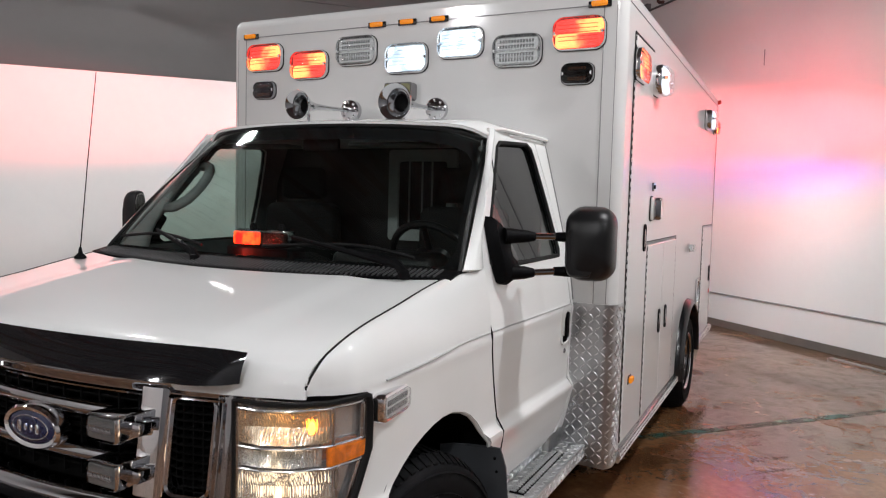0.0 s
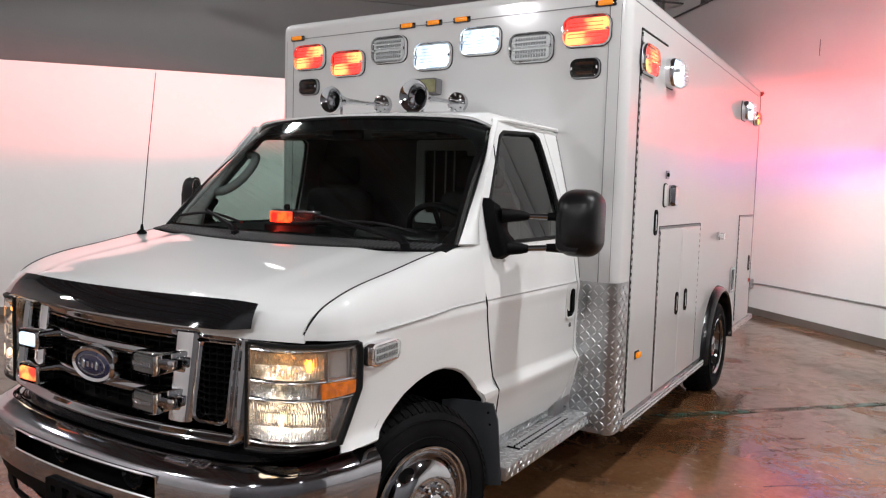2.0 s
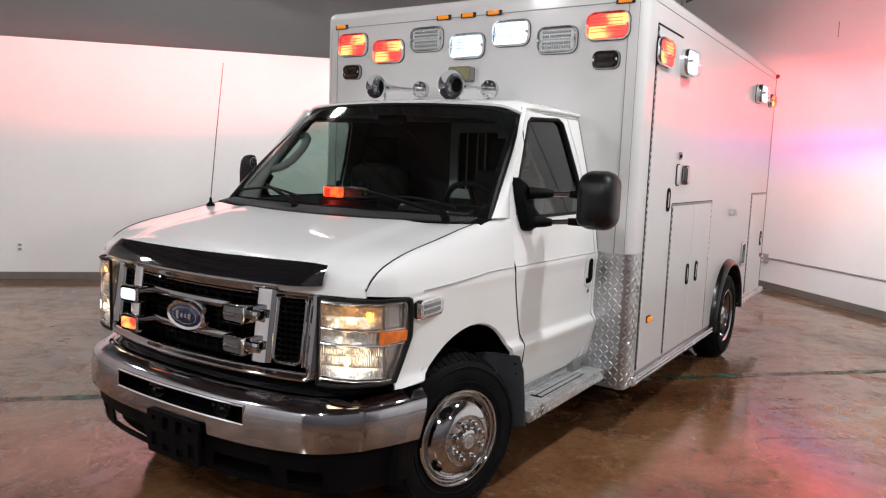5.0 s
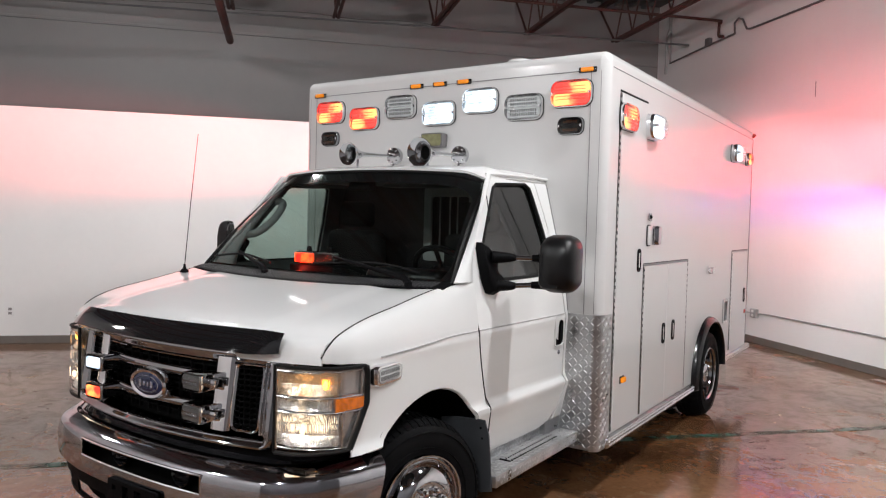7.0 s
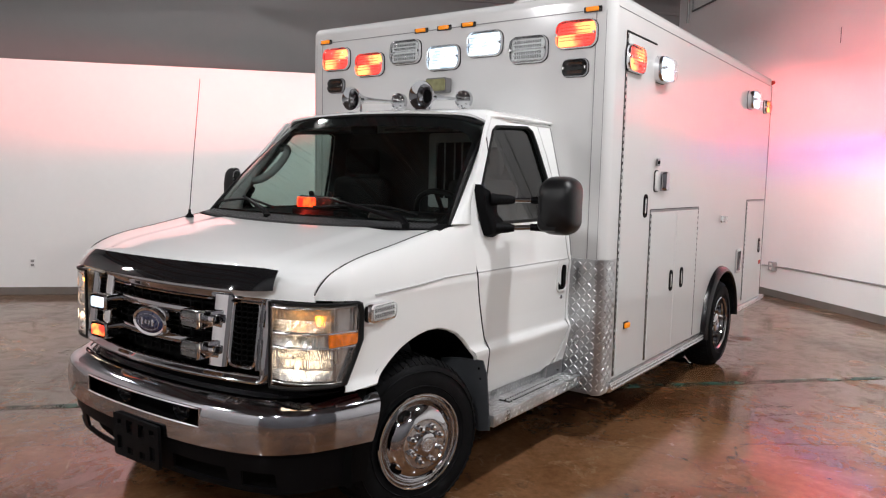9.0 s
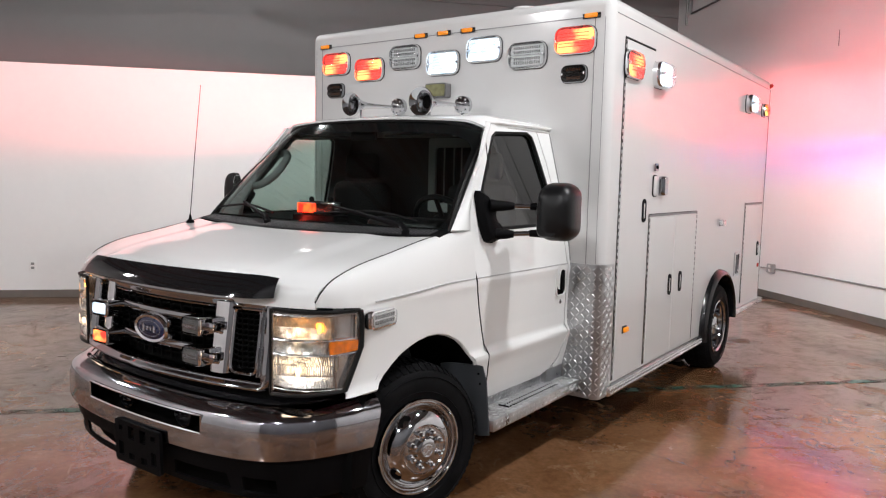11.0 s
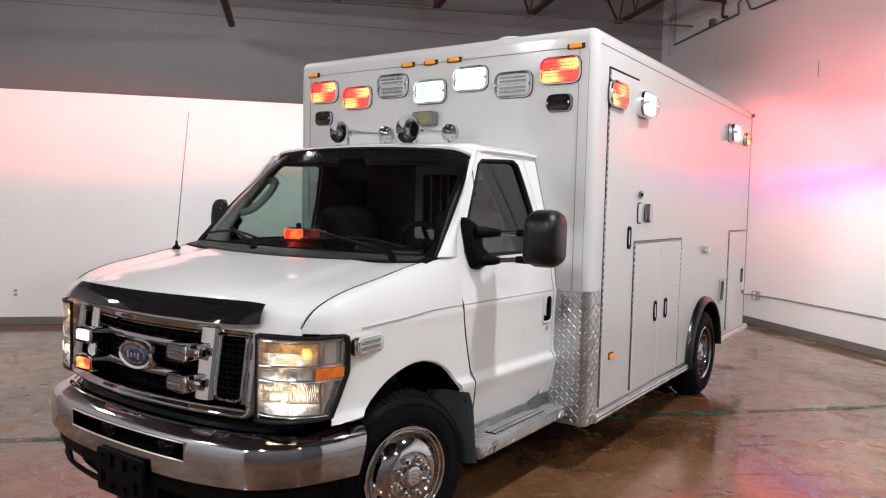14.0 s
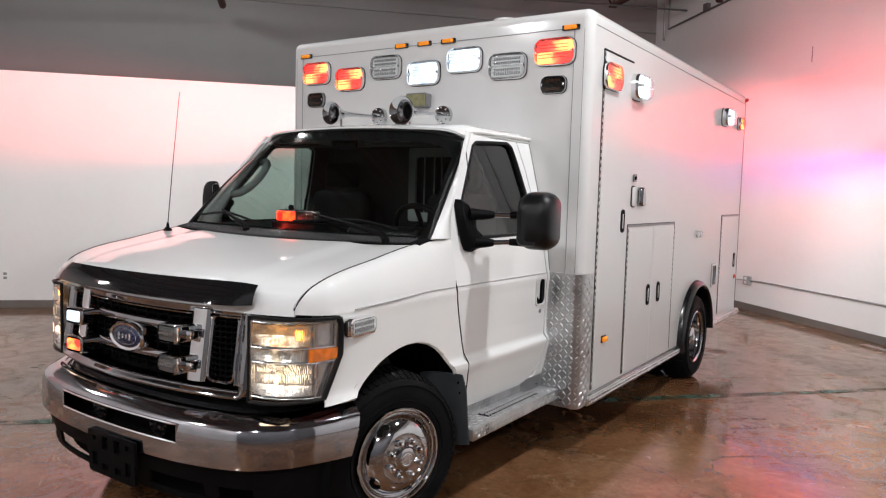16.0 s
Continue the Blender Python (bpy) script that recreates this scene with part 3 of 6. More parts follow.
WINDOW = [(0.485, 1.385), (0.50, 1.475), (0.56, 1.575), (0.745, 1.862), (0.79, 1.888), (1.14, 1.906), (1.19, 1.885), (1.215, 1.82), (1.265, 1.63), (1.305, 1.41), (1.29, 1.378), (0.52, 1.370)]
BACK_PILLAR = [(1.40, 0.72), (1.40, 1.12), (1.373, 1.40), (1.323, 1.74), (1.276, 1.915), (1.24, 1.944), (1.432, 1.955), (1.432, 0.46), (1.30, 0.46), (1.34, 0.545), (1.385, 0.66)]

# grey line painted for the flank crease's shade, and a dark backing behind the gaps
for s, which in ((1, "driver"), (-1, "passenger")):
    mir = s < 0
    f = part("front_fender", panel(FENDER, [], fender_place, 0.017, mir), M_WHITE, AMB, "white front fender with rounded wheel arch", True)
    thick(f, 0.014, 1.0 if mir else -1.0)
    door = part("cab_door", panel(DOOR, [WINDOW], side_place, 0.015, mir), M_WHITE, AMB, "white cab door, shut", True)
    thick(door, 0.014, 1.0 if mir else -1.0)
    p = part("rear_pillar", panel(BACK_PILLAR, [], side_place, 0.04, mir), M_WHITE, AMB, "", True)
    thick(p, 0.012, 1.0 if mir else -1.0)
    inner = lambda y, z, k: side_place(y, z, k) - Vector((k * 0.028, 0, 0))
    b = part("door_lining", panel([(0.58, 0.50), (0.42, 1.20), (0.42, 1.36), (0.45, 1.48), (0.72, 1.90), (1.432, 1.93), (1.432, 0.48), (0.62, 0.48)], [WINDOW], inner, 0.06, mir), M_TRIM, door, "dark grey door lining", True)
    g = part("side_window", panel(WINDOW, [], lambda y, z, k: side_place(y, z, k) - Vector((k * 0.016, 0, 0)), 0.06, mir), M_GLASS if mir else M_GLASS_SIDE, door, "tinted side window, shut", True)
    g.visible_shadow = False
    bm = bmesh.new()
    loop = [side_place(p.x, p.y, s) - Vector((s * 0.004, 0, 0)) for p in dense([Vector(q) for q in WINDOW], 0.05)]
    tube(bm, loop + loop[:1], 0.011, 6, False)
    part("window_seal", bm, M_SEAL, door, "black rubber window seal", True)
    # recessed handle and lock
    at = side_place(1.315, 1.035, s)
    m = Matrix.Translation(at) @ Matrix(((0, 0, s, 0), (1, 0, 0, 0), (0, 1, 0, 0), (0, 0, 0, 1)))
    bm = bmesh.new()
    loft(bm, [[m @ p for p in rrect(0.128, 0.194, 0.034, -0.006)], [m @ p for p in rrect(0.124, 0.190, 0.032, 0.006)], [m @ p for p in rrect(0.108, 0.172, 0.026, 0.006)], [m @ p for p in rrect(0.102, 0.166, 0.024, -0.004)]], True, False, False)
    part("handle_surround", bm, M_WHITE, door, "", True)
    bm = bmesh.new()
    loft(bm, [[m @ p for p in rrect(0.110, 0.174, 0.026, 0.002)], [m @ p for p in rrect(0.100, 0.164, 0.024, -0.002)]], True, False, True)
    part("handle_recess", bm, M_DARK, door)
    bm = bmesh.new()
    loft(bm, [[m @ p for p in rrect(0.044, 0.134, 0.016, 0.001, 4, 0.014)], [m @ p for p in rrect(0.038, 0.126, 0.014, 0.012, 4, 0.014)]])
    part("door_handle", bm, M_BLACK, door, "black paddle door handle", True)
    bm = bmesh.new()
    lathe(bm, [(0.013, -0.002), (0.013, 0.004), (0.010, 0.006)], 16, Matrix.Translation(side_place(1.322, 0.905, s)) @ pose(0, 0, 0, 0, 90 * s, 0))
    part("door_lock", bm, M_CHROME_DULL, door, "", True)
    # thin grey bar on door and fender, painted as the shade of their crease
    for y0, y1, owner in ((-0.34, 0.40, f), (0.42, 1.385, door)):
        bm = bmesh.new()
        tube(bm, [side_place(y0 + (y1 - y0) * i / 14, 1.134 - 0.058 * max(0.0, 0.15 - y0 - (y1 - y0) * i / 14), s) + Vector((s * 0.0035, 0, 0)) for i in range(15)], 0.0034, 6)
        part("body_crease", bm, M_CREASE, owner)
    # pillar beside the windscreen
    def pillar(u, v, s=s):
        a = Vector((0.938 - 0.118 * u, 0.255 + 0.515 * u + 0.02 * math.sin(math.pi * u), 1.378 + 0.560 * u))
        yd = lerp_table([(1.36, 0.394), (1.48, 0.42), (1.60, 0.49), (1.885, 0.668), (1.93, 0.705)], a.z)
        b = side_place(yd, a.z, s)
        b.x = abs(b.x)
        a.x -= 0.036 * u if s < 0 else 0.0
        q = a.lerp(b, v) + Vector((0.022, -0.012, 0)) * math.sin(math.pi * v)
        return Vector((s * q.x, q.y, q.z))
    thick(part("windscreen_pillar", sheet(pillar, 18, 6), M_WHITE, AMB, "", True), 0.012, 0)
    # dark joints round the door, along the hood's edge, and the folded lip of the arch
    for name, pts, r, mm, owner in (("hood_gap", [fender_place(-0.60 + 0.80 * i / 40, TOPW, s) + Vector((-s * 0.005, 0, -0.002)) for i in range(41)], 0.0045, M_SEAL, f),
                                    ("door_gap", [side_place(p.x, p.y, s) for p in dense([Vector(q) for q in ((0.561, 0.50), (0.505, 0.78), (0.450, 0.97), (0.413, 1.12), (0.397, 1.25), (0.397, 1.36), (0.425, 1.48), (0.495, 1.60), (0.674, 1.885))], 0.05)[:-22]], 0.0035, M_SEAL, door),
                                    ("arch_lip", [side_place(y, z, s) - Vector((s * 0.012, 0, 0)) for y, z in FENDER[18:]], 0.009, M_WHITE, f)):
        bm = bmesh.new()
        tube(bm, pts, r, 6)
        part(name, bm, mm, owner, "", True)
    bm = bmesh.new()
    tube(bm, [side_place(1.4335, z, s) + Vector((s * 0.002, 0, 0)) for z in [1.15 + 0.80 * i / 16 for i in range(17)]], 0.0035, 5)
    part("cab_joint", bm, M_SEAM, p, "", True)
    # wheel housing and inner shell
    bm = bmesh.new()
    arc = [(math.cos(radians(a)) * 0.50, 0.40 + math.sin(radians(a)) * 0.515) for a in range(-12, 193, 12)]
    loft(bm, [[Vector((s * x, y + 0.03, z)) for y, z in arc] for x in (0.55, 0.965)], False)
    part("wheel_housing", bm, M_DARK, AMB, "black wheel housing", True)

# hood
def hood_z(x, y, xs):
    zc = soft_table([(-0.74, 1.178), (-0.66, 1.212), (-0.50, 1.245), (-0.25, 1.288), (0.0, 1.330), (0.25, 1.362)], y)
    zs = soft_table(SEAM_Z, max(-0.60, y))
    r = abs(x) / xs
    bulge = 0.010 * max(0.0, min(1.0, (0.74 - r) / 0.12))
    return zc + (zs - zc) * r ** 4 + bulge


def hood_point(u, v):
    r = 2 * u - 1
    r = math.copysign(abs(r) ** 0.85, r)
    yf = -0.725 + 0.125 * abs(r) ** 3
    yr = 0.02 + 0.13 * r * r
    lip = 0.14
    k = max(0.0, (v - lip) / (1 - lip))
    y0 = yf + 0.055
    y = y0 + (yr - y0) * k
    xs = soft_table(SEAM_X, y) - 0.010
    x = xs * r
    z = hood_z(x, y, xs)
    if v < lip:
        t = (1 - v / lip) * math.pi / 2
        foot = 1.094 if abs(x) > 0.5 else 1.12
        y = y0 + (yf - y0) * math.sin(t)
        z = z - (z - foot) * (1 - math.cos(t))
    return Vector((x, y, z))


hood = thick(part("hood", sheet(hood_point, 56, 30), M_WHITE, AMB, "smooth white hood, shut", True), 0.014, -1)
# black sheet under the hood, standing in for the shade in its gaps
bm = sheet(lambda u, v: Vector((0.86 * (2 * u - 1), 0.00 + 0.13 * (2 * u - 1) ** 2 - 0.62 * (1 - v), 1.20 + 0.06 * v)), 8, 4)
part("engine_cover", bm, M_DARK, AMB)


# black deflector on the hood's front edge
def guard_point(u, v):
    r = 2 * u - 1
    half = 0.698 + 0.022 * v
    x = half * r + 0.028 - 0.030 * v
    c = abs(r) ** 16
    y0, z0 = -0.728 + 0.056 * r * r + 0.020 * c, 1.203 + 0.008 * r + 0.004 * r * r - 0.010 * c
    y1, z1 = -0.815 + 0.080 * r * r + 0.060 * c, 1.127 - 0.006 * r * r + 0.004 * c
    bow = math.sin(math.pi * v) * 0.004
    return Vector((x, y0 + (y1 - y0) * v - bow, z0 + (z1 - z0) * v + bow + 0.008))


thick(part("bug_deflector", sheet(guard_point, 48, 10), M_BLACK_GLOSS, AMB, "glossy black bug deflector on the hood edge", True), 0.006, 0)


# cowl with slats and wipers
def glass_foot(x):
    return Vector((x, 0.155 + 0.115 * (x / 0.93) ** 2, 1.375))


def cowl_point(u, v):
    x = 0.93 * (2 * u - 1)
    a = Vector((x, 0.028 + 0.132 * (x / 0.89) ** 2, 1.343 + 0.012 * (x / 0.9) ** 2))
    return a.lerp(glass_foot(x) + Vector((0, 0.01, 0.004)), v)


cowl = thick(part("cowl", sheet(cowl_point, 30, 4), M_BLACK, AMB, "black slatted plastic cowl below the windscreen", True), 0.01, -1)
for i in range(86):
    u = 0.035 + 0.93 * i / 85
    a, b = cowl_point(u, 0.10), cowl_point(u, 0.80)
    bm = bmesh.new()
    up = Vector((0, 0, 0.007))
    w = Vector((0.0028, 0, 0))
    loft(bm, [[a - w, a + w, a + w + up, a - w + up], [b - w, b + w, b + w + up, b - w + up]])
    part("cowl_slat", bm, M_SLAT, cowl)


# windscreen
def screen(u, v):
    r = 2 * u - 1
    foot = Vector((0.925 * r, 0.155 + 0.105 * r * r, 1.372))
    head = Vector(((0.800 if r > 0 else 0.764) * r, 0.610 + 0.120 * r * r + 0.05 * r ** 8, 1.962 - 0.026 * r * r - 0.045 * r ** 8))
    bow = math.sin(math.pi * v) * 0.018
    return foot.lerp(head, v) + Vector((0, -bow, bow * 0.8))


glass = part("windscreen", sheet(screen, 32, 14), M_GLASS, AMB, "raked clear windscreen with black border", True)
glass.visible_shadow = False
frit_in = [(0.035, 0.03), (0.965, 0.03), (0.985, 0.14), (0.980, 0.78), (0.960, 0.85), (0.92, 0.88), (0.08, 0.88), (0.045, 0.85), (0.026, 0.78), (0.022, 0.14)]
part("windscreen_border", panel([(0, 0), (1, 0), (1, 1), (0, 1)], [frit_in], lambda u, v, k: screen(u, v) + Vector((0, 0.004, -0.003)), 0.05), M_BLACK_GLOSS, AMB, "black ceramic border of the windscreen", True)
bm = bmesh.new()
rim = [screen(i / 30, 1) for i in range(31)] + [screen(1, 1 - i / 12) for i in range(1, 13)]
rim = [screen(0, i / 12) for i in range(13)] + rim
tube(bm, rim, 0.009, 6)
part("windscreen_seal", bm, M_SEAL, AMB, "", True)
for x0, x1, x2, tip, rise in ((-0.220, -0.50, -0.83, -0.56, 0.120), (0.775, 0.50, 0.08, 0.22, 0.125)):
    wiper = empty("wiper", None, "black wiper resting on the windscreen")
    wiper.parent = AMB
    lift = Vector((0, -0.028, 0.022))

    def on_glass(x, v):
        return screen((x / (0.925 - 0.12 * v) + 1) / 2, v) + lift
    bm = bmesh.new()
    base = Vector((x0, 0.105, 1.372))
    shoulder = base + Vector((-0.03, 0.01, 0.026))
    tube(bm, [base, shoulder, shoulder.lerp(on_glass(tip, rise), 0.35), on_glass(tip, rise)], [0.019, 0.018, 0.012, 0.007], 8)
    part("wiper_arm", bm, M_BLACK, wiper, "", True)
    bm = bmesh.new()
    tube(bm, smooth_line([on_glass(x1 + (x0 - x1) * 0.9, 0.055) - lift * 0.5, on_glass(x1, 0.095), on_glass(x2, 0.075) - lift * 0.5], 6), 0.007, 6)
    part("wiper_blade", bm, M_SEAL, wiper, "", True)
    bm = bmesh.new()
    lathe(bm, [(0.020, -0.02), (0.020, 0.008), (0.012, 0.014)], 14, Matrix.Translation(base))
    part("wiper_pivot", bm, M_BLACK, wiper, "", True)


# roof
def roof_point(u, v):
    r = 2 * u - 1
    yf = 0.602 + 0.130 * r * r + 0.05 * r ** 8
    y = yf + (1.434 - yf) * v
    edge = min(1.0, (1 - abs(r)) / 0.16)
    x = r * (0.820 + 0.03 * min(1.0, v * 4)) * (1.0 if r > 0 else 0.956)
    z = 1.944 + 0.062 * math.sin(min(1.0, edge) * math.pi / 2) * min(1.0, v * 3.2 + 0.28) ** 0.5 - 0.014 * r * r - 0.022 * r ** 8 * max(0.0, 1 - 4 * v)
    return Vector((x, y, z))


thick(part("cab_roof", sheet(roof_point, 44, 22), M_WHITE, AMB, "white painted cab roof", True), 0.014, -1)
for s in (1, -1):
    bm = bmesh.new()
    k = s if s > 0 else -0.955
    tube(bm, [(k * 0.815, 0.745, 1.940), (k * 0.846, 0.82, 1.946), (k * 0.850, 1.30, 1.950), (k * 0.848, 1.434, 1.950)], 0.010, 6)
    part("drip_rail", bm, M_WHITE, AMB, "", True)

# cab interior
dash = part("dashboard", block(-0.88, 0.88, 0.24, 0.62, 1.02, 1.335, 0.05, 4), M_TRIM, AMB, "dark grey dashboard", True)
part("instrument_hood", block(0.24, 0.74, 0.40, 0.60, 1.30, 1.415, 0.05, 4), M_BLACK_SATIN, dash, "", True)
bm = bmesh.new()
sw = Matrix.Translation((0.59, 0.700, 1.365)) @ pose(0, 0, 0, -58, 0, 0)
ring = [sw @ Vector((0.195 * math.cos(a), 0.195 * math.sin(a), 0)) for a in [2 * math.pi * i / 36 for i in range(37)]]
tube(bm, ring, 0.017, 8, False)
wheel = part("steering_wheel", bm, M_BLACK_SATIN, AMB, "black steering wheel", True)
bm = bmesh.new()
loft(bm, [[sw @ p for p in rrect(0.17, 0.13, 0.05, z)] for z in (-0.05, 0.0, 0.015)])
part("wheel_hub", bm, M_BLACK_SATIN, wheel, "", True)
for a in (20, 160, 270):
    bm = bmesh.new()
    c, d = math.cos(radians(a)), math.sin(radians(a))
    tube(bm, [sw @ Vector((0.05 * c, 0.05 * d, 0)), sw @ Vector((0.19 * c, 0.19 * d, 0))], 0.014, 6)
    part("wheel_spoke", bm, M_BLACK_SATIN, wheel, "", True)
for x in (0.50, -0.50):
    seat = part("cab_seat", block(x - 0.25, x + 0.25, 0.80, 1.20, 0.85, 1.02, 0.05, 4), M_SEAT, AMB, "cloth cab seat, coloured near black for the cab's shade", True)
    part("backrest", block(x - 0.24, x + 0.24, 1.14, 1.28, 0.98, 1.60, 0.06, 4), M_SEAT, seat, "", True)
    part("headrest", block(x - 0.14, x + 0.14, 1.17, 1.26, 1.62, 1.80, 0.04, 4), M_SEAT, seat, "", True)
# bulkhead and its window pane are coloured black for the cab's shade
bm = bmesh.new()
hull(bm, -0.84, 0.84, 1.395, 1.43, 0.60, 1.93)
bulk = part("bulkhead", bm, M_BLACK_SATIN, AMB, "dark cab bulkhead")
bm = bmesh.new()
fr = Matrix.Translation((0.17, 1.392, 1.655)) @ Matrix(((1, 0, 0, 0), (0, 0, -1, 0), (0, 1, 0, 0), (0, 0, 0, 1)))
loft(bm, [[fr @ p for p in rrect(0.42, 0.50, 0.02, 0)], [fr @ p for p in rrect(0.42, 0.50, 0.02, 0.02)], [fr @ p for p in rrect(0.30, 0.38, 0.02, 0.02)], [fr @ p for p in rrect(0.29, 0.37, 0.02, 0.004)]], True, False, False)
part("bulkhead_window", bm, M_SASH, bulk, "grey-framed sliding window in the bulkhead", True)
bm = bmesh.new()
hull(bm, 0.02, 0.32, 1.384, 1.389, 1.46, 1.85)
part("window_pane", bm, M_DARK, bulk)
for x in (0.09, 0.17, 0.23):
    part("sash_bar", block(x - 0.004, x + 0.004, 1.372, 1.384, 1.465, 1.845, 0.002, 1), M_SASH, bulk)
bm = bmesh.new()
hull(bm, -0.74, 0.74, 0.80, 1.40, 1.915, 1.925)
part("headliner", bm, M_TRIM_LIGHT, AMB, "grey cab headliner")
for x in (0.36, -0.40):
    part("sun_visor", block(x - 0.2, x + 0.2, 0.66, 0.80, 1.868, 1.885, 0.006, 2, None), M_TRIM, AMB, "", True)
part("cab_floor", block(-0.92, 0.92, 0.30, 1.43, 0.50, 0.56), M_DARK, AMB)
# pillar trim and grab handle on the passenger's pillar
for s in (1, -1):
    def trim_point(u, v, s=s):
        a = Vector((0.900 - 0.118 * u, 0.285 + 0.490 * u, 1.36 + 0.555 * u))
        yd = lerp_table([(1.36, 0.50), (1.475, 0.515), (1.575, 0.575), (1.862, 0.76), (1.93, 0.80)], a.z)
        b = side_place(yd, a.z) - Vector((0.034, 0, 0))
        q = a.lerp(b, v) + Vector((-0.035, 0.01, 0)) * math.sin(math.pi * v)
        return Vector((s * q.x, q.y, q.z))
    part("pillar_trim", sheet(trim_point, 12, 6), M_TRIM_LIGHT, AMB, "grey pillar trim", True)
bm = bmesh.new()
tube(bm, smooth_line([(-0.88, 0.53, 1.56), (-0.80, 0.54, 1.565), (-0.755, 0.60, 1.61), (-0.735, 0.67, 1.68), (-0.735, 0.72, 1.745), (-0.765, 0.745, 1.775), (-0.84, 0.74, 1.78)], 6), 0.025, 10)
part("grab_handle", bm, M_TRIM_LIGHT, AMB, "grey moulded grab handle", True)
bm = bmesh.new()
tube(bm, [(0.05, 0.60, 1.945), (0.05, 0.60, 1.90)], 0.008, 6)
hull(bm, -0.05, 0.15, 0.595, 0.62, 1.845, 1.90, 0.012)
part("rear_view_mirror", bm, M_BLACK, AMB, "", True)
# flasher on the dashboard
dl = part("dash_flasher", block(-0.23, 0.11, 0.30, 0.42, 1.335, 1.412, 0.006, 1), M_BLACK, AMB, "red two-head dash flasher, lit")
for x, hw, lit in ((-0.130, 0.072, True), (0.025, 0.064, False)):
    part("flasher_head", block(x - hw, x + hw, 0.325, 0.40, 1.416, 1.486, 0.012, 2), M_CHROME_DULL, dl, "", True)
    part("flasher_lens", block(x - hw + 0.002, x + hw - 0.002, 0.308, 0.326, 1.420, 1.476, 0.005, 1), M_DASH_RED if lit else M_LENS_SMOKE, dl, "lit red lens" if lit else "")
    bm = bmesh.new()
    lathe(bm, [(0.016, 0), (0.016, 0.018), (0.010, 0.026)], 12, Matrix.Translation((x, 0.36, 1.486)))
    part("flasher_knob", bm, M_BLACK, dl, "", True)
lamp("dash_flasher_glow", "POINT", Matrix.Translation((-0.135, 0.285, 1.385)), 2.4, (1.0, 0.05, 0.03), 0.03)

# antenna
bm = bmesh.new()
lathe(bm, [(0.026, 0.0), (0.024, 0.010), (0.010, 0.024), (0.006, 0.05)], 16, Matrix.Translation((-0.832, 0.035, 1.333)))
ant = part("antenna", bm, M_BLACK, AMB, "thin black whip antenna", True)
bm = bmesh.new()
tube(bm, [(-0.832, 0.035, 1.37), (-0.804, 0.052, 1.75), (-0.767, 0.07, 2.155)], [0.0028, 0.0024, 0.0018], 6)
part("whip", bm, M_BLACK, ant)


# mirrors
def mirror(s):
    X = lambda x, y, z: Vector((s * x, y, z))
    bm = bmesh.new()
    out = [(0.415, 1.545), (0.44, 1.575), (0.49, 1.565), (0.545, 1.53), (0.60, 1.51), (0.60, 1.49), (0.57, 1.46), (0.56, 1.43), (0.57, 1.40), (0.62, 1.375), (0.64, 1.345), (0.60, 1.320), (0.50, 1.305), (0.455, 1.315), (0.43, 1.36), (0.415, 1.45)]
    loops = []
    out = [(0.64 - (0.64 - y) * 0.72, z) for y, z in out]
    for d, k in ((-0.01, 1.0), (0.03, 1.0), (0.055, 0.86), (0.062, 0.6)):
        cy, cz = 0.535, 1.44
        loops.append([X(side_place(y, z).x + d, cy + (y - cy) * k, cz + (z - cz) * k) for y, z in out])
    loft(bm, loops)
    ob = part("door_mirror", bm, M_BLACK, AMB, "large black towing mirror on two arms", True)
    for z0, z1 in ((1.500, 1.500), (1.355, 1.362)):
        bm = bmesh.new()
        tube(bm, [X(0.99, 0.53, z0), X(1.06, 0.585, z0), X(1.09, 0.605, z0)], [0.034, 0.026, 0.018], 10)
        tube(bm, [X(1.16, 0.645, z1), X(1.24, 0.69, z1)], [0.018, 0.024], 10)
        part("arm_socket", bm, M_BLACK, ob, "", True)
        bm = bmesh.new()
        tube(bm, [X(1.08, 0.60, z0), X(1.17, 0.65, z1)], 0.0135, 10)
        part("mirror_arm", bm, M_CHROME_DARK, ob, "tube in darkened chrome", True)
    # housing: rounded shell, deeper at its middle
    m = Matrix.Translation(X(1.288, 0.711, 1.474)) @ pose(0, 0, 0, 0, 0, 9) if s > 0 else Matrix.Translation(X(1.17, 0.62, 1.50)) @ pose(0, 0, 0, 0, 0, -80) @ Matrix.Diagonal((0.42, 0.50, 0.95, 1))
    bm = bmesh.new()
    loops = []
    for k, y in ((1.0, 0.075), (1.03, 0.03), (1.0, -0.02), (0.93, -0.06), (0.80, -0.088), (0.55, -0.103), (0.2, -0.108)):
        loops.append([m @ Vector((p.x, y, p.y)) for p in rrect(0.196 * k, 0.292 * k, 0.070 * k, 0, 6)])
    loft(bm, loops)
    part("mirror_housing", bm, M_BLACK_SATIN, ob, "", True)
    bm = bmesh.new()
    loops = []
    for k, y in ((0.90, -0.066), (0.86, -0.085), (0.80, -0.094)):
        loops.append([m @ Vector((p.x * 0.56 - s * 0.030, y, p.y * 0.80 - 0.026)) for p in rrect(0.232 * k, 0.288 * k, 0.06 * k, 0, 6)])
    loft(bm, loops, True, False, True)
    part("housing_cap", bm, M_BLACK_SATIN, ob, "", True)
    bm = bmesh.new()
    loft(bm, [[m @ Vector((p.x, 0.077, p.y)) for p in rrect(0.172, 0.264, 0.055, 0, 6)], [m @ Vector((p.x, 0.079, p.y)) for p in rrect(0.167, 0.258, 0.053, 0, 6)]])
    part("mirror_glass", bm, M_CHROME, ob, "silvered mirror glass")


mirror(1)
mirror(-1)


# ---- the front: grille, lamps, bumper ----
def gy(x):
    return -0.735 + 0.105 * (x / 0.7) ** 2


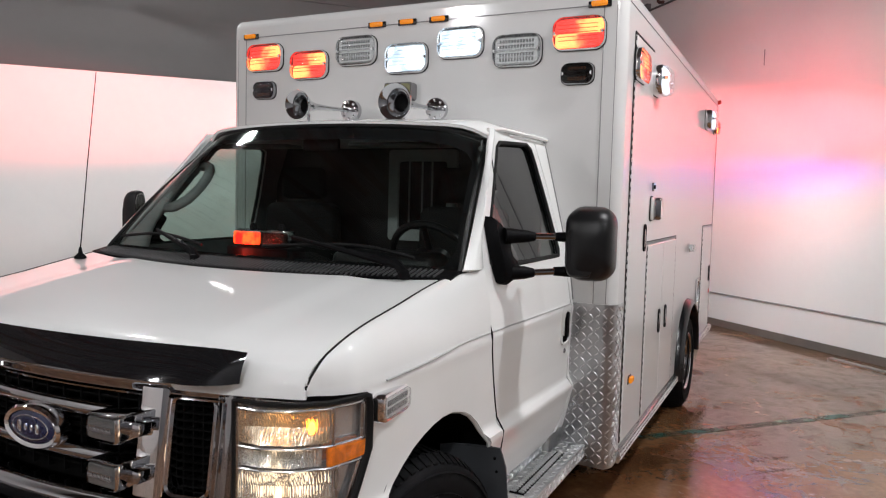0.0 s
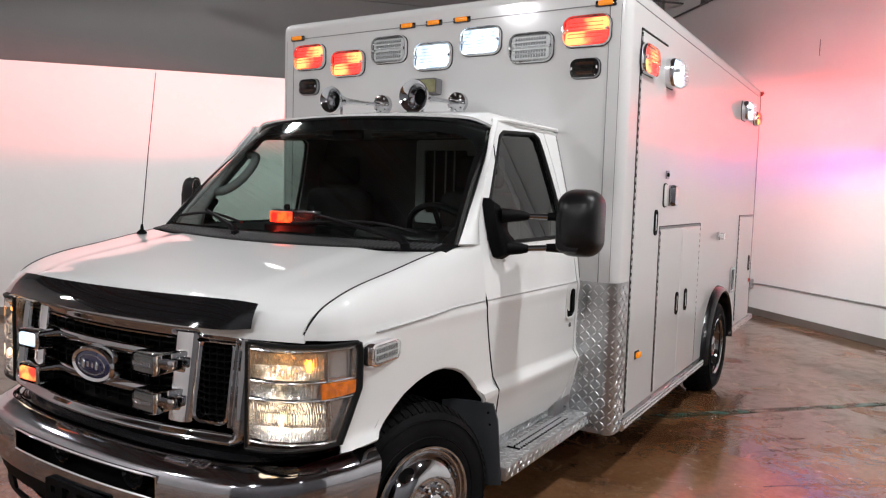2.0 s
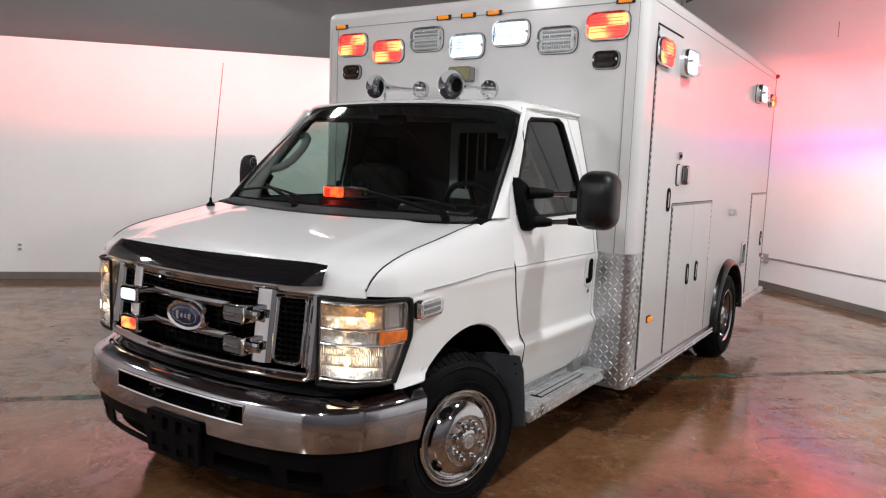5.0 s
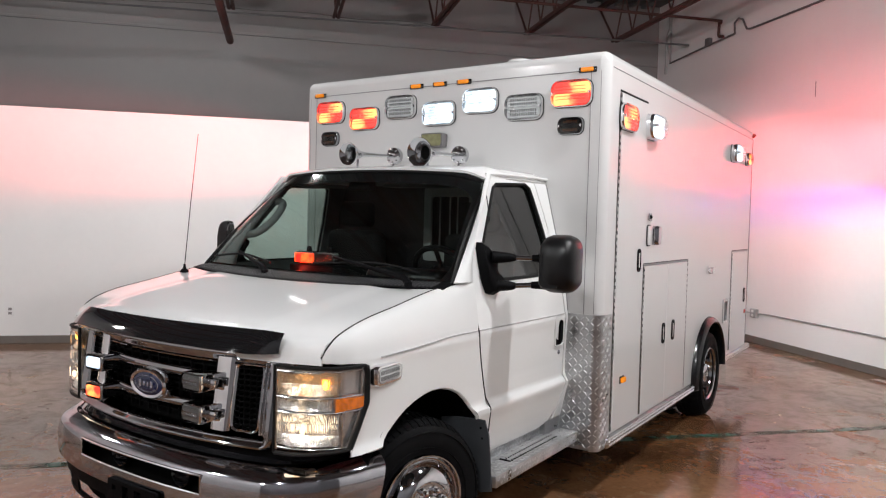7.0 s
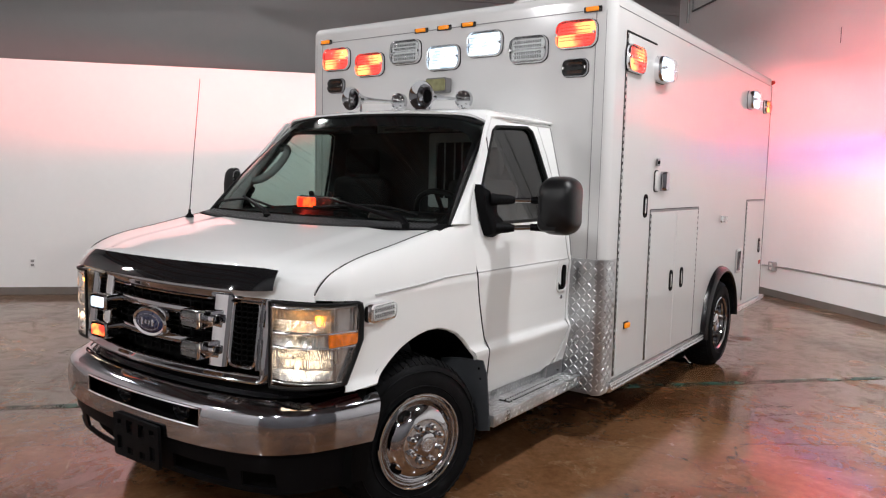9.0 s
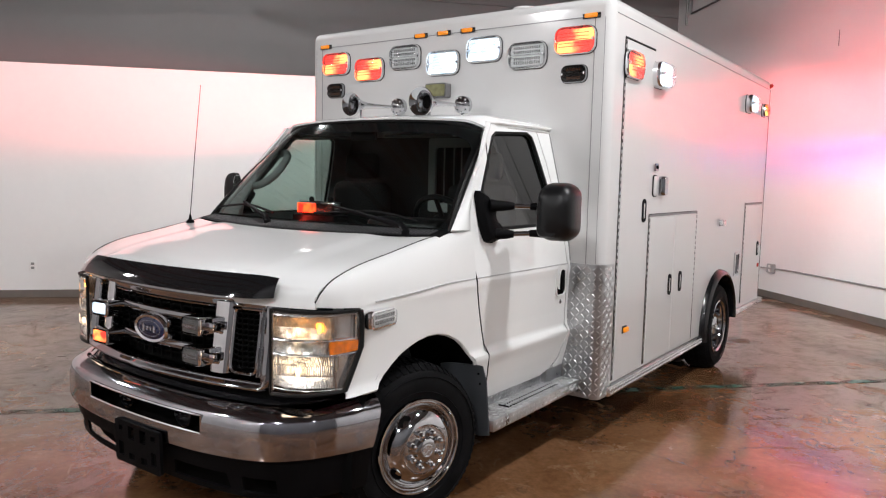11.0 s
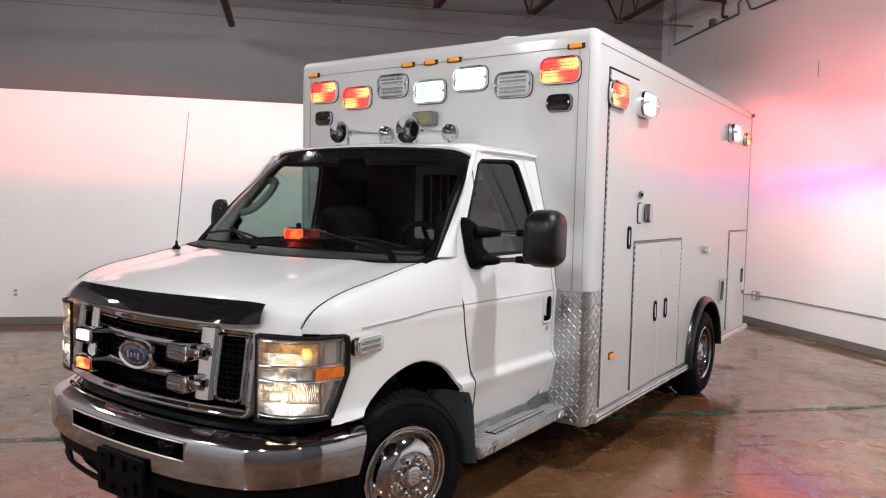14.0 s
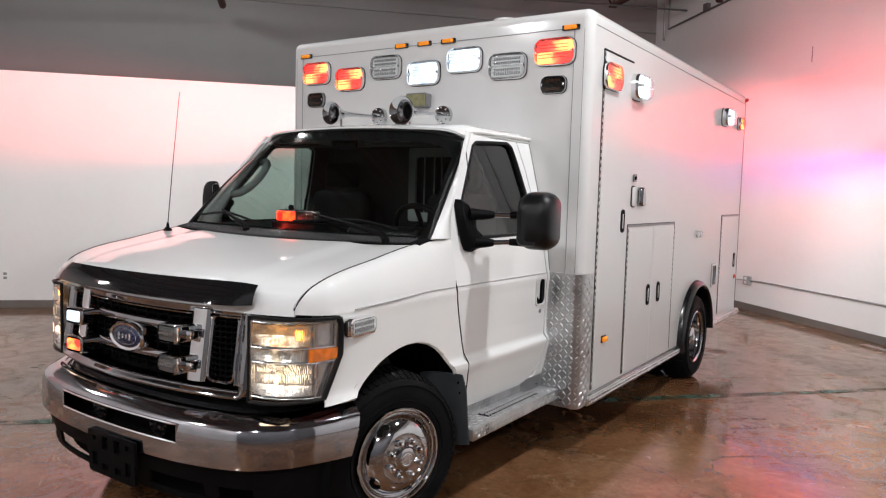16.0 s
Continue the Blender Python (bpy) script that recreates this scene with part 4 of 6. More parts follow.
def bent_bar(bm, x0, x1, z0, z1, d0, d1, bev=0.006, n=14):
    """A bar across the curved front, from depth d0 to d1 before it."""
    loops = []
    for i in range(n + 1):
        x = x0 + (x1 - x0) * i / n
        y = gy(x)
        if bev > 0.005:
            c, h = (z0 + z1) / 2, (z1 - z0) / 2
            rim = [(d0, z0)] + [(d1 - 0.022 + 0.022 * math.cos(a) ** 0.8, c + h * math.sin(a)) for a in [radians(-84 + 24 * j) for j in range(8)]] + [(d0, z1)]
        else:
            rim = ((d0, z0), (d1 - bev, z0), (d1, z0 + bev), (d1, z1 - bev), (d1 - bev, z1), (d0, z1))
        loops.append([Vector((x, y - d, z)) for d, z in rim])
    loft(bm, loops)


def post(bm, x0, x1, z0, z1, d0, d1):
    loops = []
    for z in (z0, z1):
        loops.append([Vector((x, gy(x) - d, z)) for x, d in [(x0, d0)] + [((x0 + x1) / 2 + (x1 - x0) / 2 * math.sin(a), d1 - 0.024 + 0.034 * math.cos(a) ** 0.28) for a in [radians(-86 + 21.5 * j) for j in range(9)]] + [(x1, d0)]])
    loft(bm, loops)


# black sheet behind the mesh, standing in for the unlit space there
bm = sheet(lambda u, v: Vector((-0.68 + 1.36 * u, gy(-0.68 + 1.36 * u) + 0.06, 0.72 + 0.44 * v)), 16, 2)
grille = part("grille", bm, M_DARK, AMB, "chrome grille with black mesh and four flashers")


def ring_on_front(w, h, r, cz, section, cx=0.0, slim=False):
    """A frame with rounded corners on the curved front; section: points of (across, out), across counted outwards."""
    path = dense(rrect(w, h, r, 0.0, 8), 0.035)
    bm, loops = bmesh.new(), []
    for i, p in enumerate(path):
        t = (path[(i + 1) % len(path)] - path[i - 1]).normalized()
        n = Vector((t.y, -t.x, 0))
        row = []
        w = max(0.0, -n.y) if slim else 0.0
        for o, d in section:
            o = o * (1 - 0.45 * w) + 0.020 * w
            x, z = cx + p.x + n.x * o, cz + p.y + n.y * o
            row.append(Vector((x, gy(x) - d + 0.130 * (z - 0.93), z)))
        loops.append(row)
    loft(bm, loops + loops[:1], False)
    bmesh.ops.remove_doubles(bm, verts=bm.verts[:], dist=1e-5)
    return bm


FRAME = [(-0.040, -0.05), (-0.040, 0.012), (-0.037, 0.021), (-0.031, 0.024), (-0.026, 0.018), (-0.020, 0.019), (-0.006, 0.030), (0.010, 0.034), (0.024, 0.031), (0.034, 0.022), (0.039, 0.008), (0.040, -0.05)]
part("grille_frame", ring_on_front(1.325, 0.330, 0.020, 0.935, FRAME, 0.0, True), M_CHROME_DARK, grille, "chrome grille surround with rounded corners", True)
LIP = [(-0.006, -0.04), (-0.006, 0.012), (0.0, 0.018), (0.006, 0.012), (0.006, -0.04)]
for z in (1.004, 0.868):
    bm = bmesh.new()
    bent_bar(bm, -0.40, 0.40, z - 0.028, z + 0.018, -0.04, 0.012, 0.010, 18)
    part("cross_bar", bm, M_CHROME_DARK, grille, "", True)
for s in (1, -1):
    bm = bmesh.new()
    a, b = sorted((s * 0.392, s * 0.482))
    post(bm, a, b, 0.79, 1.09, -0.05, 0.022)
    part("inner_post", bm, M_CHROME, grille, "bright chrome upright", True)
    part("mesh_surround", ring_on_front(0.128, 0.280, 0.030, 0.935, LIP, s * 0.550), M_CHROME, grille, "thin chrome lip round the side mesh", True)
    for i in range(4):
        x = s * (0.505 + 0.030 * i)
        part("mesh_bar", block(x - 0.0025, x + 0.0025, gy(x) + 0.018, gy(x) + 0.036, 0.79, 1.09), M_MESH, grille)
    for i in range(13):
        z = 0.805 + 0.0235 * i
        bm = bmesh.new()
        a, b = sorted((s * 0.484, s * 0.613))
        bent_bar(bm, a, b, z, z + 0.005, -0.04, -0.016, 0.001, 3)
        part("mesh_bar", bm, M_MESH, grille)
for i in range(11):
    x = -0.36 + 0.072 * i
    part("mesh_bar", block(x - 0.003, x + 0.003, gy(x) + 0.018, gy(x) + 0.036, 0.79, 1.09), M_MESH, grille)
for z in (0.815, 0.835, 0.905, 0.93, 0.955, 1.035, 1.055, 1.075):
    bm = bmesh.new()
    bent_bar(bm, -0.39, 0.39, z, z + 0.006, -0.045, -0.022, 0.001, 12)
    part("mesh_bar", bm, M_MESH, grille)
# oval badge with plain script-like bars
bm = bmesh.new()
E = lambda w, h, y: [Vector((w * math.cos(2 * math.pi * i / 40), y, 0.925 + h * math.sin(2 * math.pi * i / 40))) for i in range(40)]
loft(bm, [E(0.128, 0.068, -0.73), E(0.128, 0.068, -0.768), E(0.120, 0.061, -0.776), E(0.106, 0.050, -0.772)], True, True, False)
badge = part("oval_badge", bm, M_CHROME, grille, "dark blue oval badge with chrome rim", True)
bm = bmesh.new()
loft(bm, [E(0.107, 0.051, -0.768), E(0.09, 0.042, -0.774), E(0.04, 0.02, -0.776)])
part("badge_face", bm, M_BADGE, grille, "dark blue enamel", True)
bm = bmesh.new()
tube(bm, [(0.080 * math.cos(a), -0.775, 0.925 + 0.036 * math.sin(a)) for a in [2 * math.pi * i / 32 for i in range(33)]], 0.0018, 5, False)
for x, w, h in ((-0.045, 0.018, 0.034), (-0.016, 0.016, 0.020), (0.010, 0.012, 0.020), (0.036, 0.016, 0.030)):
    hull(bm, x - w / 2, x + w / 2, -0.779, -0.774, 0.925 - h / 2, 0.925 + h / 2, 0.004, 1)
part("badge_mark", bm, M_BADGE_MARK, grille, "", True)


def grille_flasher(x, z, lit, colour_label):
    y = gy(x) - 0.098
    s = 1 if x > 0 else -1
    bm = bmesh.new()
    loops = []
    for yy, w, h in ((gy(x) + 0.03, 0.112, 0.066), (y + 0.03, 0.120, 0.076), (y, 0.122, 0.078), (y - 0.010, 0.119, 0.075), (y - 0.014, 0.113, 0.069)):
        loops.append([Vector((x + p.x, yy, z + p.y)) for p in rrect(w, h, 0.010, 0, 3)])
    loft(bm, loops, True, True, False)
    part("grille_flasher", bm, M_CHROME, grille, "dull chrome grille flasher" + colour_label, True)
    bm = bmesh.new()
    hull(bm, x + s * 0.075 - 0.03, x + s * 0.075 + 0.03, y + 0.02, y + 0.07, z - 0.018, z + 0.018, 0.006)
    part("flasher_bracket", bm, M_CHROME_DULL, grille, "", True)
    bm = bmesh.new()
    loft(bm, [[Vector((x + p.x, y - 0.002, z + p.y)) for p in rrect(0.110, 0.062, 0.008, 0, 3)], [Vector((x + p.x, y - 0.010, z + p.y)) for p in rrect(0.106, 0.058, 0.008, 0, 3)]])
    part("flasher_backing", bm, M_DARK if lit else M_LED_DIE, grille, "")
    if not lit:
        for i in range(6):
            t = Matrix.Translation((x + (i - 2.5) * 0.0155, y - 0.006, z)) @ pose(0, 0, 0, 90, 0, 0)
            bm = bmesh.new()
            lathe(bm, [(0.010, 0.012), (0.009, 0.006), (0.004, 0.002), (0.001, 0.002)], 10, t, False)
            part("led_cup", bm, M_CHROME, grille, "", True)
    bm = bmesh.new()
    loft(bm, [[Vector((x + p.x, y - 0.011, z + p.y)) for p in rrect(0.102, 0.052, 0.010, 0, 4)], [Vector((x + p.x, y - 0.019, z + p.y)) for p in rrect(0.096, 0.046, 0.008, 0, 4)]])
    ln = part("flasher_lens", bm, lit or M_LENS_HEAD, grille, "", True)
    ln.visible_shadow = bool(lit)


grille_flasher(-0.342, 0.982, M_LED_WHITE, ", lit white")
grille_flasher(-0.342, 0.848, M_LED_SMALL, ", lit red")
grille_flasher(0.360, 0.990, None, ", unlit")
grille_flasher(0.360, 0.860, None, ", unlit")

# the upright bars lean back towards their top
lean = Matrix(((1, 0, 0, 0), (0, 1, 0.130, -0.121), (0, 0, 1, 0), (0, 0, 0, 1)))
for ob in [grille] + list(grille.children):
    if ob.name.startswith("inner_post"):
        ob.data.transform(lean)

# headlights
HEAD_PLAN = [(0.0, Vector((0.708, -0.684, 0))), (0.25, Vector((0.788, -0.676, 0))), (0.5, Vector((0.868, -0.640, 0))), (0.75, Vector((0.938, -0.562, 0))), (0.9, Vector((0.963, -0.486, 0))), (1.0, Vector((0.972, -0.420, 0)))]


def head_place(u, z, s=1, back=0.0):
    for (u0, p0), (u1, p1) in zip(HEAD_PLAN, HEAD_PLAN[1:]):
        if u <= u1 or u1 == 1.0:
            t = (u - u0) / (u1 - u0)
            p = p0.lerp(p1, t)
            break
    n = Vector((0.42 + 0.45 * u, -0.9 + 0.5 * u, 0)).normalized()
    p = p - n * back
    return Vector((s * p.x, p.y, z))


def facet_bowl(u0, u1, z0, z1, nu, nv, s):
    """A lamp's reflector, pressed into rows of small pillows."""
    bm = bmesh.new()

    def at(i, j, lift=0.0):
        p, q = i / nu, j / nv
        return head_place(u0 + (u1 - u0) * p, z0 + (z1 - z0) * q, s, 0.016 + 0.026 * math.sin(math.pi * p) * math.sin(math.pi * q) - lift)
    for i in range(nu):
        for j in range(nv):
            rim = [bm.verts.new(at(i + a, j + b)) for a, b in ((0, 0), (1, 0), (1, 1), (0, 1))]
            top = bm.verts.new(at(i + random.uniform(0.3, 0.7), j + random.uniform(0.25, 0.75), random.uniform(0.0015, 0.004)))
            for k in range(4):
                bm.faces.new((rim[k], rim[(k + 1) % 4], top))
    return bm


random.seed(11)
HEAD = [(0.0, 0.735), (0.86, 0.752), (1.0, 0.93), (1.0, 1.05), (0.98, 1.082), (0.0, 1.088)]
for s in (1, -1):
    mir = s < 0
    lens = part("headlight", panel(HEAD, [], lambda u, z, k: head_place(u, z, k), 0.06, mir), M_LENS_HEAD, AMB, "clear headlight, lit warm, amber corner", True)
    lens.visible_shadow = False
    bm = bmesh.new()
    ring = [head_place(max(0.0, min(1.0, p.x)), p.y, s, 0.006) for p in dense([Vector(q) for q in HEAD], 0.08)]
    tube(bm, ring + ring[:1], 0.0085, 6, False)
    part("headlight_gasket", bm, M_SEAL, lens, "black rubber gasket", True)
    bm = bmesh.new()
    tube(bm, [head_place(u, z, s, 0.004) for u, z in ((0.86, 0.752), (0.93, 0.84), (0.995, 0.93), (0.998, 1.05), (0.985, 1.08))], 0.013, 8)
    part("headlight_gasket", bm, M_SEAL, lens, "thick black outer gasket", True)
    shell = part("headlight_shell", panel([(0.0, 0.74), (0.86, 0.757), (1.0, 0.93), (1.0, 1.08), (0.0, 1.085)], [], lambda u, z, k: head_place(u, z, k, 0.075 - 0.05 * u), 0.05, mir), M_REFLECT, lens, "silver faceted reflector", True)
    # chamber dividers and bezel
    for z, u0, u1 in ((0.905, 0.0, 1.0), (0.965, 0.0, 1.0), (1.068, 0.0, 0.97), (0.762, 0.0, 0.86)):
        bm = bmesh.new()
        pts = [head_place(u0 + (u1 - u0) * i / 12, z, s, 0.008) for i in range(13)]
        tube(bm, pts, 0.0040, 6)
        part("chamber_rim", bm, M_ALU, lens, "", True)
    for u, z0, z1 in ((0.79, 0.762, 0.905), (0.77, 0.965, 1.068), (0.03, 0.75, 1.07), (0.955, 0.925, 1.06)):
        bm = bmesh.new()
        tube(bm, [head_place(u, z0, s, 0.008), head_place(u, z1, s, 0.008)], 0.0052, 6)
        part("chamber_rim", bm, M_ALU, lens, "", True)
    for u0, u1, z0, z1, bulb in ((0.03, 0.77, 0.770, 0.898, M_BULB), (0.03, 0.75, 0.972, 1.060, M_BULB_AMBER), (0.03, 0.70, 0.911, 0.959, None)):
        bm = facet_bowl(u0, u1, z0, z1, 30, 3 if bulb is M_BULB else 2 if bulb else 1, s)
        part("reflector_bowl", bm, M_TURN_BOWL if bulb is M_BULB_AMBER else M_BOWL, lens, "faceted bright reflector")
        if bulb:
            c = head_place(u0 + (u1 - u0) * (0.84 if bulb is M_BULB_AMBER else 0.5), (z0 + z1) / 2, s, 0.020)
            bm = bmesh.new()
            bmesh.ops.create_uvsphere(bm, u_segments=12, v_segments=8, radius=0.014, matrix=Matrix.Translation(c) @ Matrix.Diagonal((0.7, 0.7, 1.3, 1)))
            part("bulb", bm, bulb, lens, "small bulb, lit", True)
        for k in ((0.28, 0.72) if bulb is M_BULB else (0.5,)):
            q = head_place(u0 + (u1 - u0) * k, (z0 + z1) / 2, s, -0.004)
            lamp("headlight_glow", "POINT", Matrix.Translation(q), 0.10 if bulb is M_BULB else 0.045, (1.0, 0.76, 0.52) if bulb is not M_BULB_AMBER else (1.0, 0.48, 0.14), 0.03)
    amb = panel([(0.73, 0.910), (0.965, 0.915), (0.97, 0.958), (0.73, 0.962)], [], lambda u, z, k: head_place(u, z, k, 0.008), 0.04, mir)
    thick(part("amber_reflector", amb, M_LENS_AMBER, lens, "amber side reflector", True), 0.01, 0)

# fender flashers
for s in (1, -1):
    at = side_place(-0.292, 1.03, s)
    m = Matrix.Translation(at) @ pose(0, 0, 0, 0, 0, s * 6) @ Matrix(((0, 0, s, 0), (1, 0, 0, 0), (0, 1, 0, 0), (0, 0, 0, 1)))
    bm = bmesh.new()
    loft(bm, [[m @ p for p in rrect(w, h, r, z)] for w, h, r, z in ((0.206, 0.090, 0.022, -0.03), (0.206, 0.090, 0.022, 0.002), (0.196, 0.080, 0.020, 0.014), (0.168, 0.060, 0.016, 0.016))], True, True, False)
    fl = part("fender_flasher", bm, M_CHROME, AMB, "chrome-rimmed fender flasher with clear lens, unlit", True)
    bm = bmesh.new()
    loft(bm, [[m @ p for p in rrect(0.158, 0.054, 0.014, 0.004)], [m @ p for p in rrect(0.156, 0.052, 0.014, 0.014)]])
    part("flasher_leds", bm, M_LED_OFF, fl)
    bm = bmesh.new()
    for a in range(9):
        for c in (-0.012, 0.012):
            hull(bm, (a - 4) * 0.0165 - 0.005, (a - 4) * 0.0165 + 0.005, c - 0.008, c + 0.008, 0.013, 0.017)
    bm.transform(m)
    tagged(part("led_dice", bm, M_LED_DIE, fl), "", "", "", "stuff")
    bm = bmesh.new()
    loft(bm, [[m @ p for p in rrect(0.172, 0.066, 0.016, 0.014)], [m @ p for p in rrect(0.166, 0.060, 0.016, 0.024)], [m @ p for p in rrect(0.13, 0.03, 0.012, 0.028)]], True, False, True)
    part("flasher_lens", bm, M_LENS_CLEAR, fl, "", True).visible_shadow = False

# bumper: a chromed shell round a plan line
FRONT_LINE = smooth_line([(-0.888, -0.620, 0), (-0.74, -0.756, 0), (-0.42, -0.838, 0), (0, -0.862, 0), (0.42, -0.838, 0), (0.74, -0.756, 0), (0.888, -0.620, 0)], 10)
BUMP = [Vector((-1.0, -0.312, 0)), Vector((-0.968, -0.43, 0)), Vector((-0.93, -0.53, 0))] + FRONT_LINE + [Vector((0.93, -0.53, 0)), Vector((0.968, -0.43, 0)), Vector((1.0, -0.312, 0))]
BLEN = [0.0]
for p, q in zip(BUMP, BUMP[1:]):
    BLEN.append(BLEN[-1] + (q - p).length)
HALF = BLEN[-1] / 2


def bump_place(s, z, out=0.0):
    d = max(0.0, min(BLEN[-1], s + HALF))
    k = 0
    while k < len(BLEN) - 2 and BLEN[k + 1] < d:
        k += 1
    t = (d - BLEN[k]) / (BLEN[k + 1] - BLEN[k])
    p = BUMP[k].lerp(BUMP[k + 1], t)
    w = (BUMP[k + 1] - BUMP[k]).normalized()
    n = Vector((w.y, -w.x, 0))
    return p + n * out + Vector((0, 0, z))


def flare(s, z):
    """The bumper stands a little higher towards its ends."""
    k = max(0.0, (abs(s) - HALF + 0.42) / 0.42)
    low = max(0.0, min(1.0, (abs(s) - 0.45) / (HALF - 0.75)))
    return z + 0.006 * k * max(0.0, (z - 0.45) / 0.222) + (0.042 + 0.012 * low) * max(0.0, (0.672 - z) / 0.247)


PROFILE = [(0.425, -0.004), (0.429, 0.003), (0.436, 0.0060), (0.48, 0.0072), (0.53, 0.0075), (0.56, 0.0065), (0.585, 0.004), (0.605, 0.001), (0.622, -0.003), (0.634, -0.007), (0.643, -0.013), (0.653, -0.024), (0.663, -0.039), (0.672, -0.053)]
hole = [(-0.385, 0.527), (0.455, 0.527), (0.455, 0.620), (-0.385, 0.620)]
bumper = part("front_bumper", panel([(-HALF + 0.055, 0.425), (HALF - 0.055, 0.425), (HALF, 0.672), (-HALF, 0.672)], [hole], lambda s, z, k: bump_place(s, flare(s, z), lerp_table(PROFILE, z)), 0.018), M_CHROME_DULL, AMB, "wraparound chrome front bumper, coloured darker for its reflections", True)
thick(bumper, 0.006, 0)
bm = bmesh.new()
loops = []
for i in range(65):
    s = -HALF + 2 * HALF * i / 64
    loops.append([bump_place(s, flare(s, z), o) for z, o in ((0.670, -0.047), (0.680, -0.062), (0.686, -0.080), (0.680, -0.105), (0.65, -0.12))])
loft(bm, loops, False)
part("bumper_top", bm, M_CHROME_DARK, bumper, "", True)
bm = bmesh.new()
tube(bm, [bump_place(s, flare(s, z), 0.004) for s, z in dense([Vector(h) for h in hole], 0.06)] + [bump_place(-0.385, flare(0.385, 0.527), 0.004)], 0.006, 6, False)
part("opening_rim", bm, M_CHROME, bumper, "", True)
# black sheet painted as the shade behind the bumper opening
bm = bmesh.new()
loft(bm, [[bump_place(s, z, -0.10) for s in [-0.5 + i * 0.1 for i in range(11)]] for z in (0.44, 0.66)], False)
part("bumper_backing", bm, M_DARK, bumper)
for x in (-0.17, 0.265):
    bm = bmesh.new()
    m = Matrix.Translation((x, -0.775, 0.585)) @ pose(0, 0, 0, 90, 0, 0)
    lathe(bm, [(0.060, -0.02), (0.060, 0.018), (0.052, 0.024), (0.046, 0.012), (0.018, 0.006), (0.014, 0.018)], 28, m)
    part("siren_speaker", bm, M_BLACK_GLOSS, bumper, "black round siren speaker", True)
    for k in range(6):
        a = 2 * math.pi * k / 6
        bm = bmesh.new()
        hull(bm, x + 0.034 * math.cos(a) - 0.004, x + 0.034 * math.cos(a) + 0.004, -0.80, -0.785, 0.585 + 0.034 * math.sin(a) - 0.004, 0.585 + 0.034 * math.sin(a) + 0.004)
        part("speaker_bolt", bm, M_CHROME_DULL, bumper)
# black lower valance with its openings, and a black sheet for the shade under the grille
slots = [[(c - w, 0.315), (c + w, 0.315), (c + w * 0.92, 0.385), (c - w * 0.92, 0.385)] for c, w in ((-0.72, 0.09), (-0.40, 0.17), (0.40, 0.17), (0.72, 0.09))]
val = part("lower_valance", panel([(-HALF + 0.05, 0.29), (HALF - 0.05, 0.29), (HALF - 0.04, 0.49), (0.8, 0.485), (0.6, 0.462), (-0.6, 0.462), (-0.8, 0.485), (-HALF + 0.04, 0.49)], slots, lambda s, z, k: bump_place(s, z, -0.020 - 0.22 * max(0.0, 0.45 - z)), 0.04), M_BLACK, AMB, "black plastic lower valance", True)
thick(val, 0.012, -1)
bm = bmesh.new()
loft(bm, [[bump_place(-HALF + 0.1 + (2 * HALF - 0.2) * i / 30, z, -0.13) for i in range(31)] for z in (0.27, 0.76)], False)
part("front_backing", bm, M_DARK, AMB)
bm = bmesh.new()
loft(bm, [[bump_place(-HALF + 0.06 + (2 * HALF - 0.12) * i / 40, z, o) for i in range(41)] for z, o in ((0.682, -0.10), (0.715, -0.16), (0.742, -0.14))], False)
part("bumper_filler", bm, M_BLACK_GLOSS, AMB, "black plastic filler above the bumper", True)
# plate holder
holes = [[(cx - w, cz - h), (cx + w, cz - h), (cx + w, cz + h), (cx - w, cz + h)] for cx, cz, w, h in ((-0.045, 0.445, 0.022, 0.030), (0.045, 0.445, 0.022, 0.030), (-0.125, 0.36, 0.020, 0.032), (-0.045, 0.335, 0.022, 0.016), (0.05, 0.335, 0.022, 0.016), (0.125, 0.36, 0.020, 0.032), (0.125, 0.455, 0.018, 0.012), (-0.125, 0.455, 0.014, 0.012))]
ph = part("plate_holder", panel([(p.x, 0.395 + p.y) for p in rrect(0.345, 0.195, 0.012, 0, 3)], holes, lambda x, z, k: Vector((x + 0.062, -0.889 + 0.03 * (0.5 - z), z + 0.022)), 0.05), M_BLACK, AMB, "empty black plate holder")
thick(ph, 0.016, -1)
bm = block(-0.08, 0.20, -0.872, -0.868, 0.33, 0.45)
part("holder_backing", bm, M_DARK, ph)
part("front_axle_beam", block(-0.75, 0.75, -0.12, 0.12, 0.28, 0.42, 0.03), M_DARK, AMB)
part("chassis", block(-0.62, 0.62, -0.55, 5.5, 0.44, 0.62), M_DARK, AMB, "black chassis frame")


# ---- the ambulance: box body ----
BX, BY0, BY1, BZ0, BZ1 = 1.235, 1.435, 5.61, 0.37, 2.722
RC = 0.055
ARCH = [(4.01 + 0.47 * math.cos(radians(a)), 0.40 + 0.47 * math.sin(radians(a))) for a in range(176, 3, -8)]
SIDE_WALL = [(BY0 + RC, BZ0), (4.01 - 0.47, BZ0)] + ARCH + [(4.01 + 0.47, 0.44), (BY1, 0.44), (BY1, BZ1 - RC), (BY0 + RC, BZ1 - RC)]
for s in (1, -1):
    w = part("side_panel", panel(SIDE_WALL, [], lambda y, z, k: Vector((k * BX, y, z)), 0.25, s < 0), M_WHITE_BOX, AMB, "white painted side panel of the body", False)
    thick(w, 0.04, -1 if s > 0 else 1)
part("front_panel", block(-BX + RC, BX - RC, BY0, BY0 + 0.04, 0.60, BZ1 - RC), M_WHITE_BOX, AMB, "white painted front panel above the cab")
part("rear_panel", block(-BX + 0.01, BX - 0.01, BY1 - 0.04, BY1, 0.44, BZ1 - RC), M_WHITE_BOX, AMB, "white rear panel")
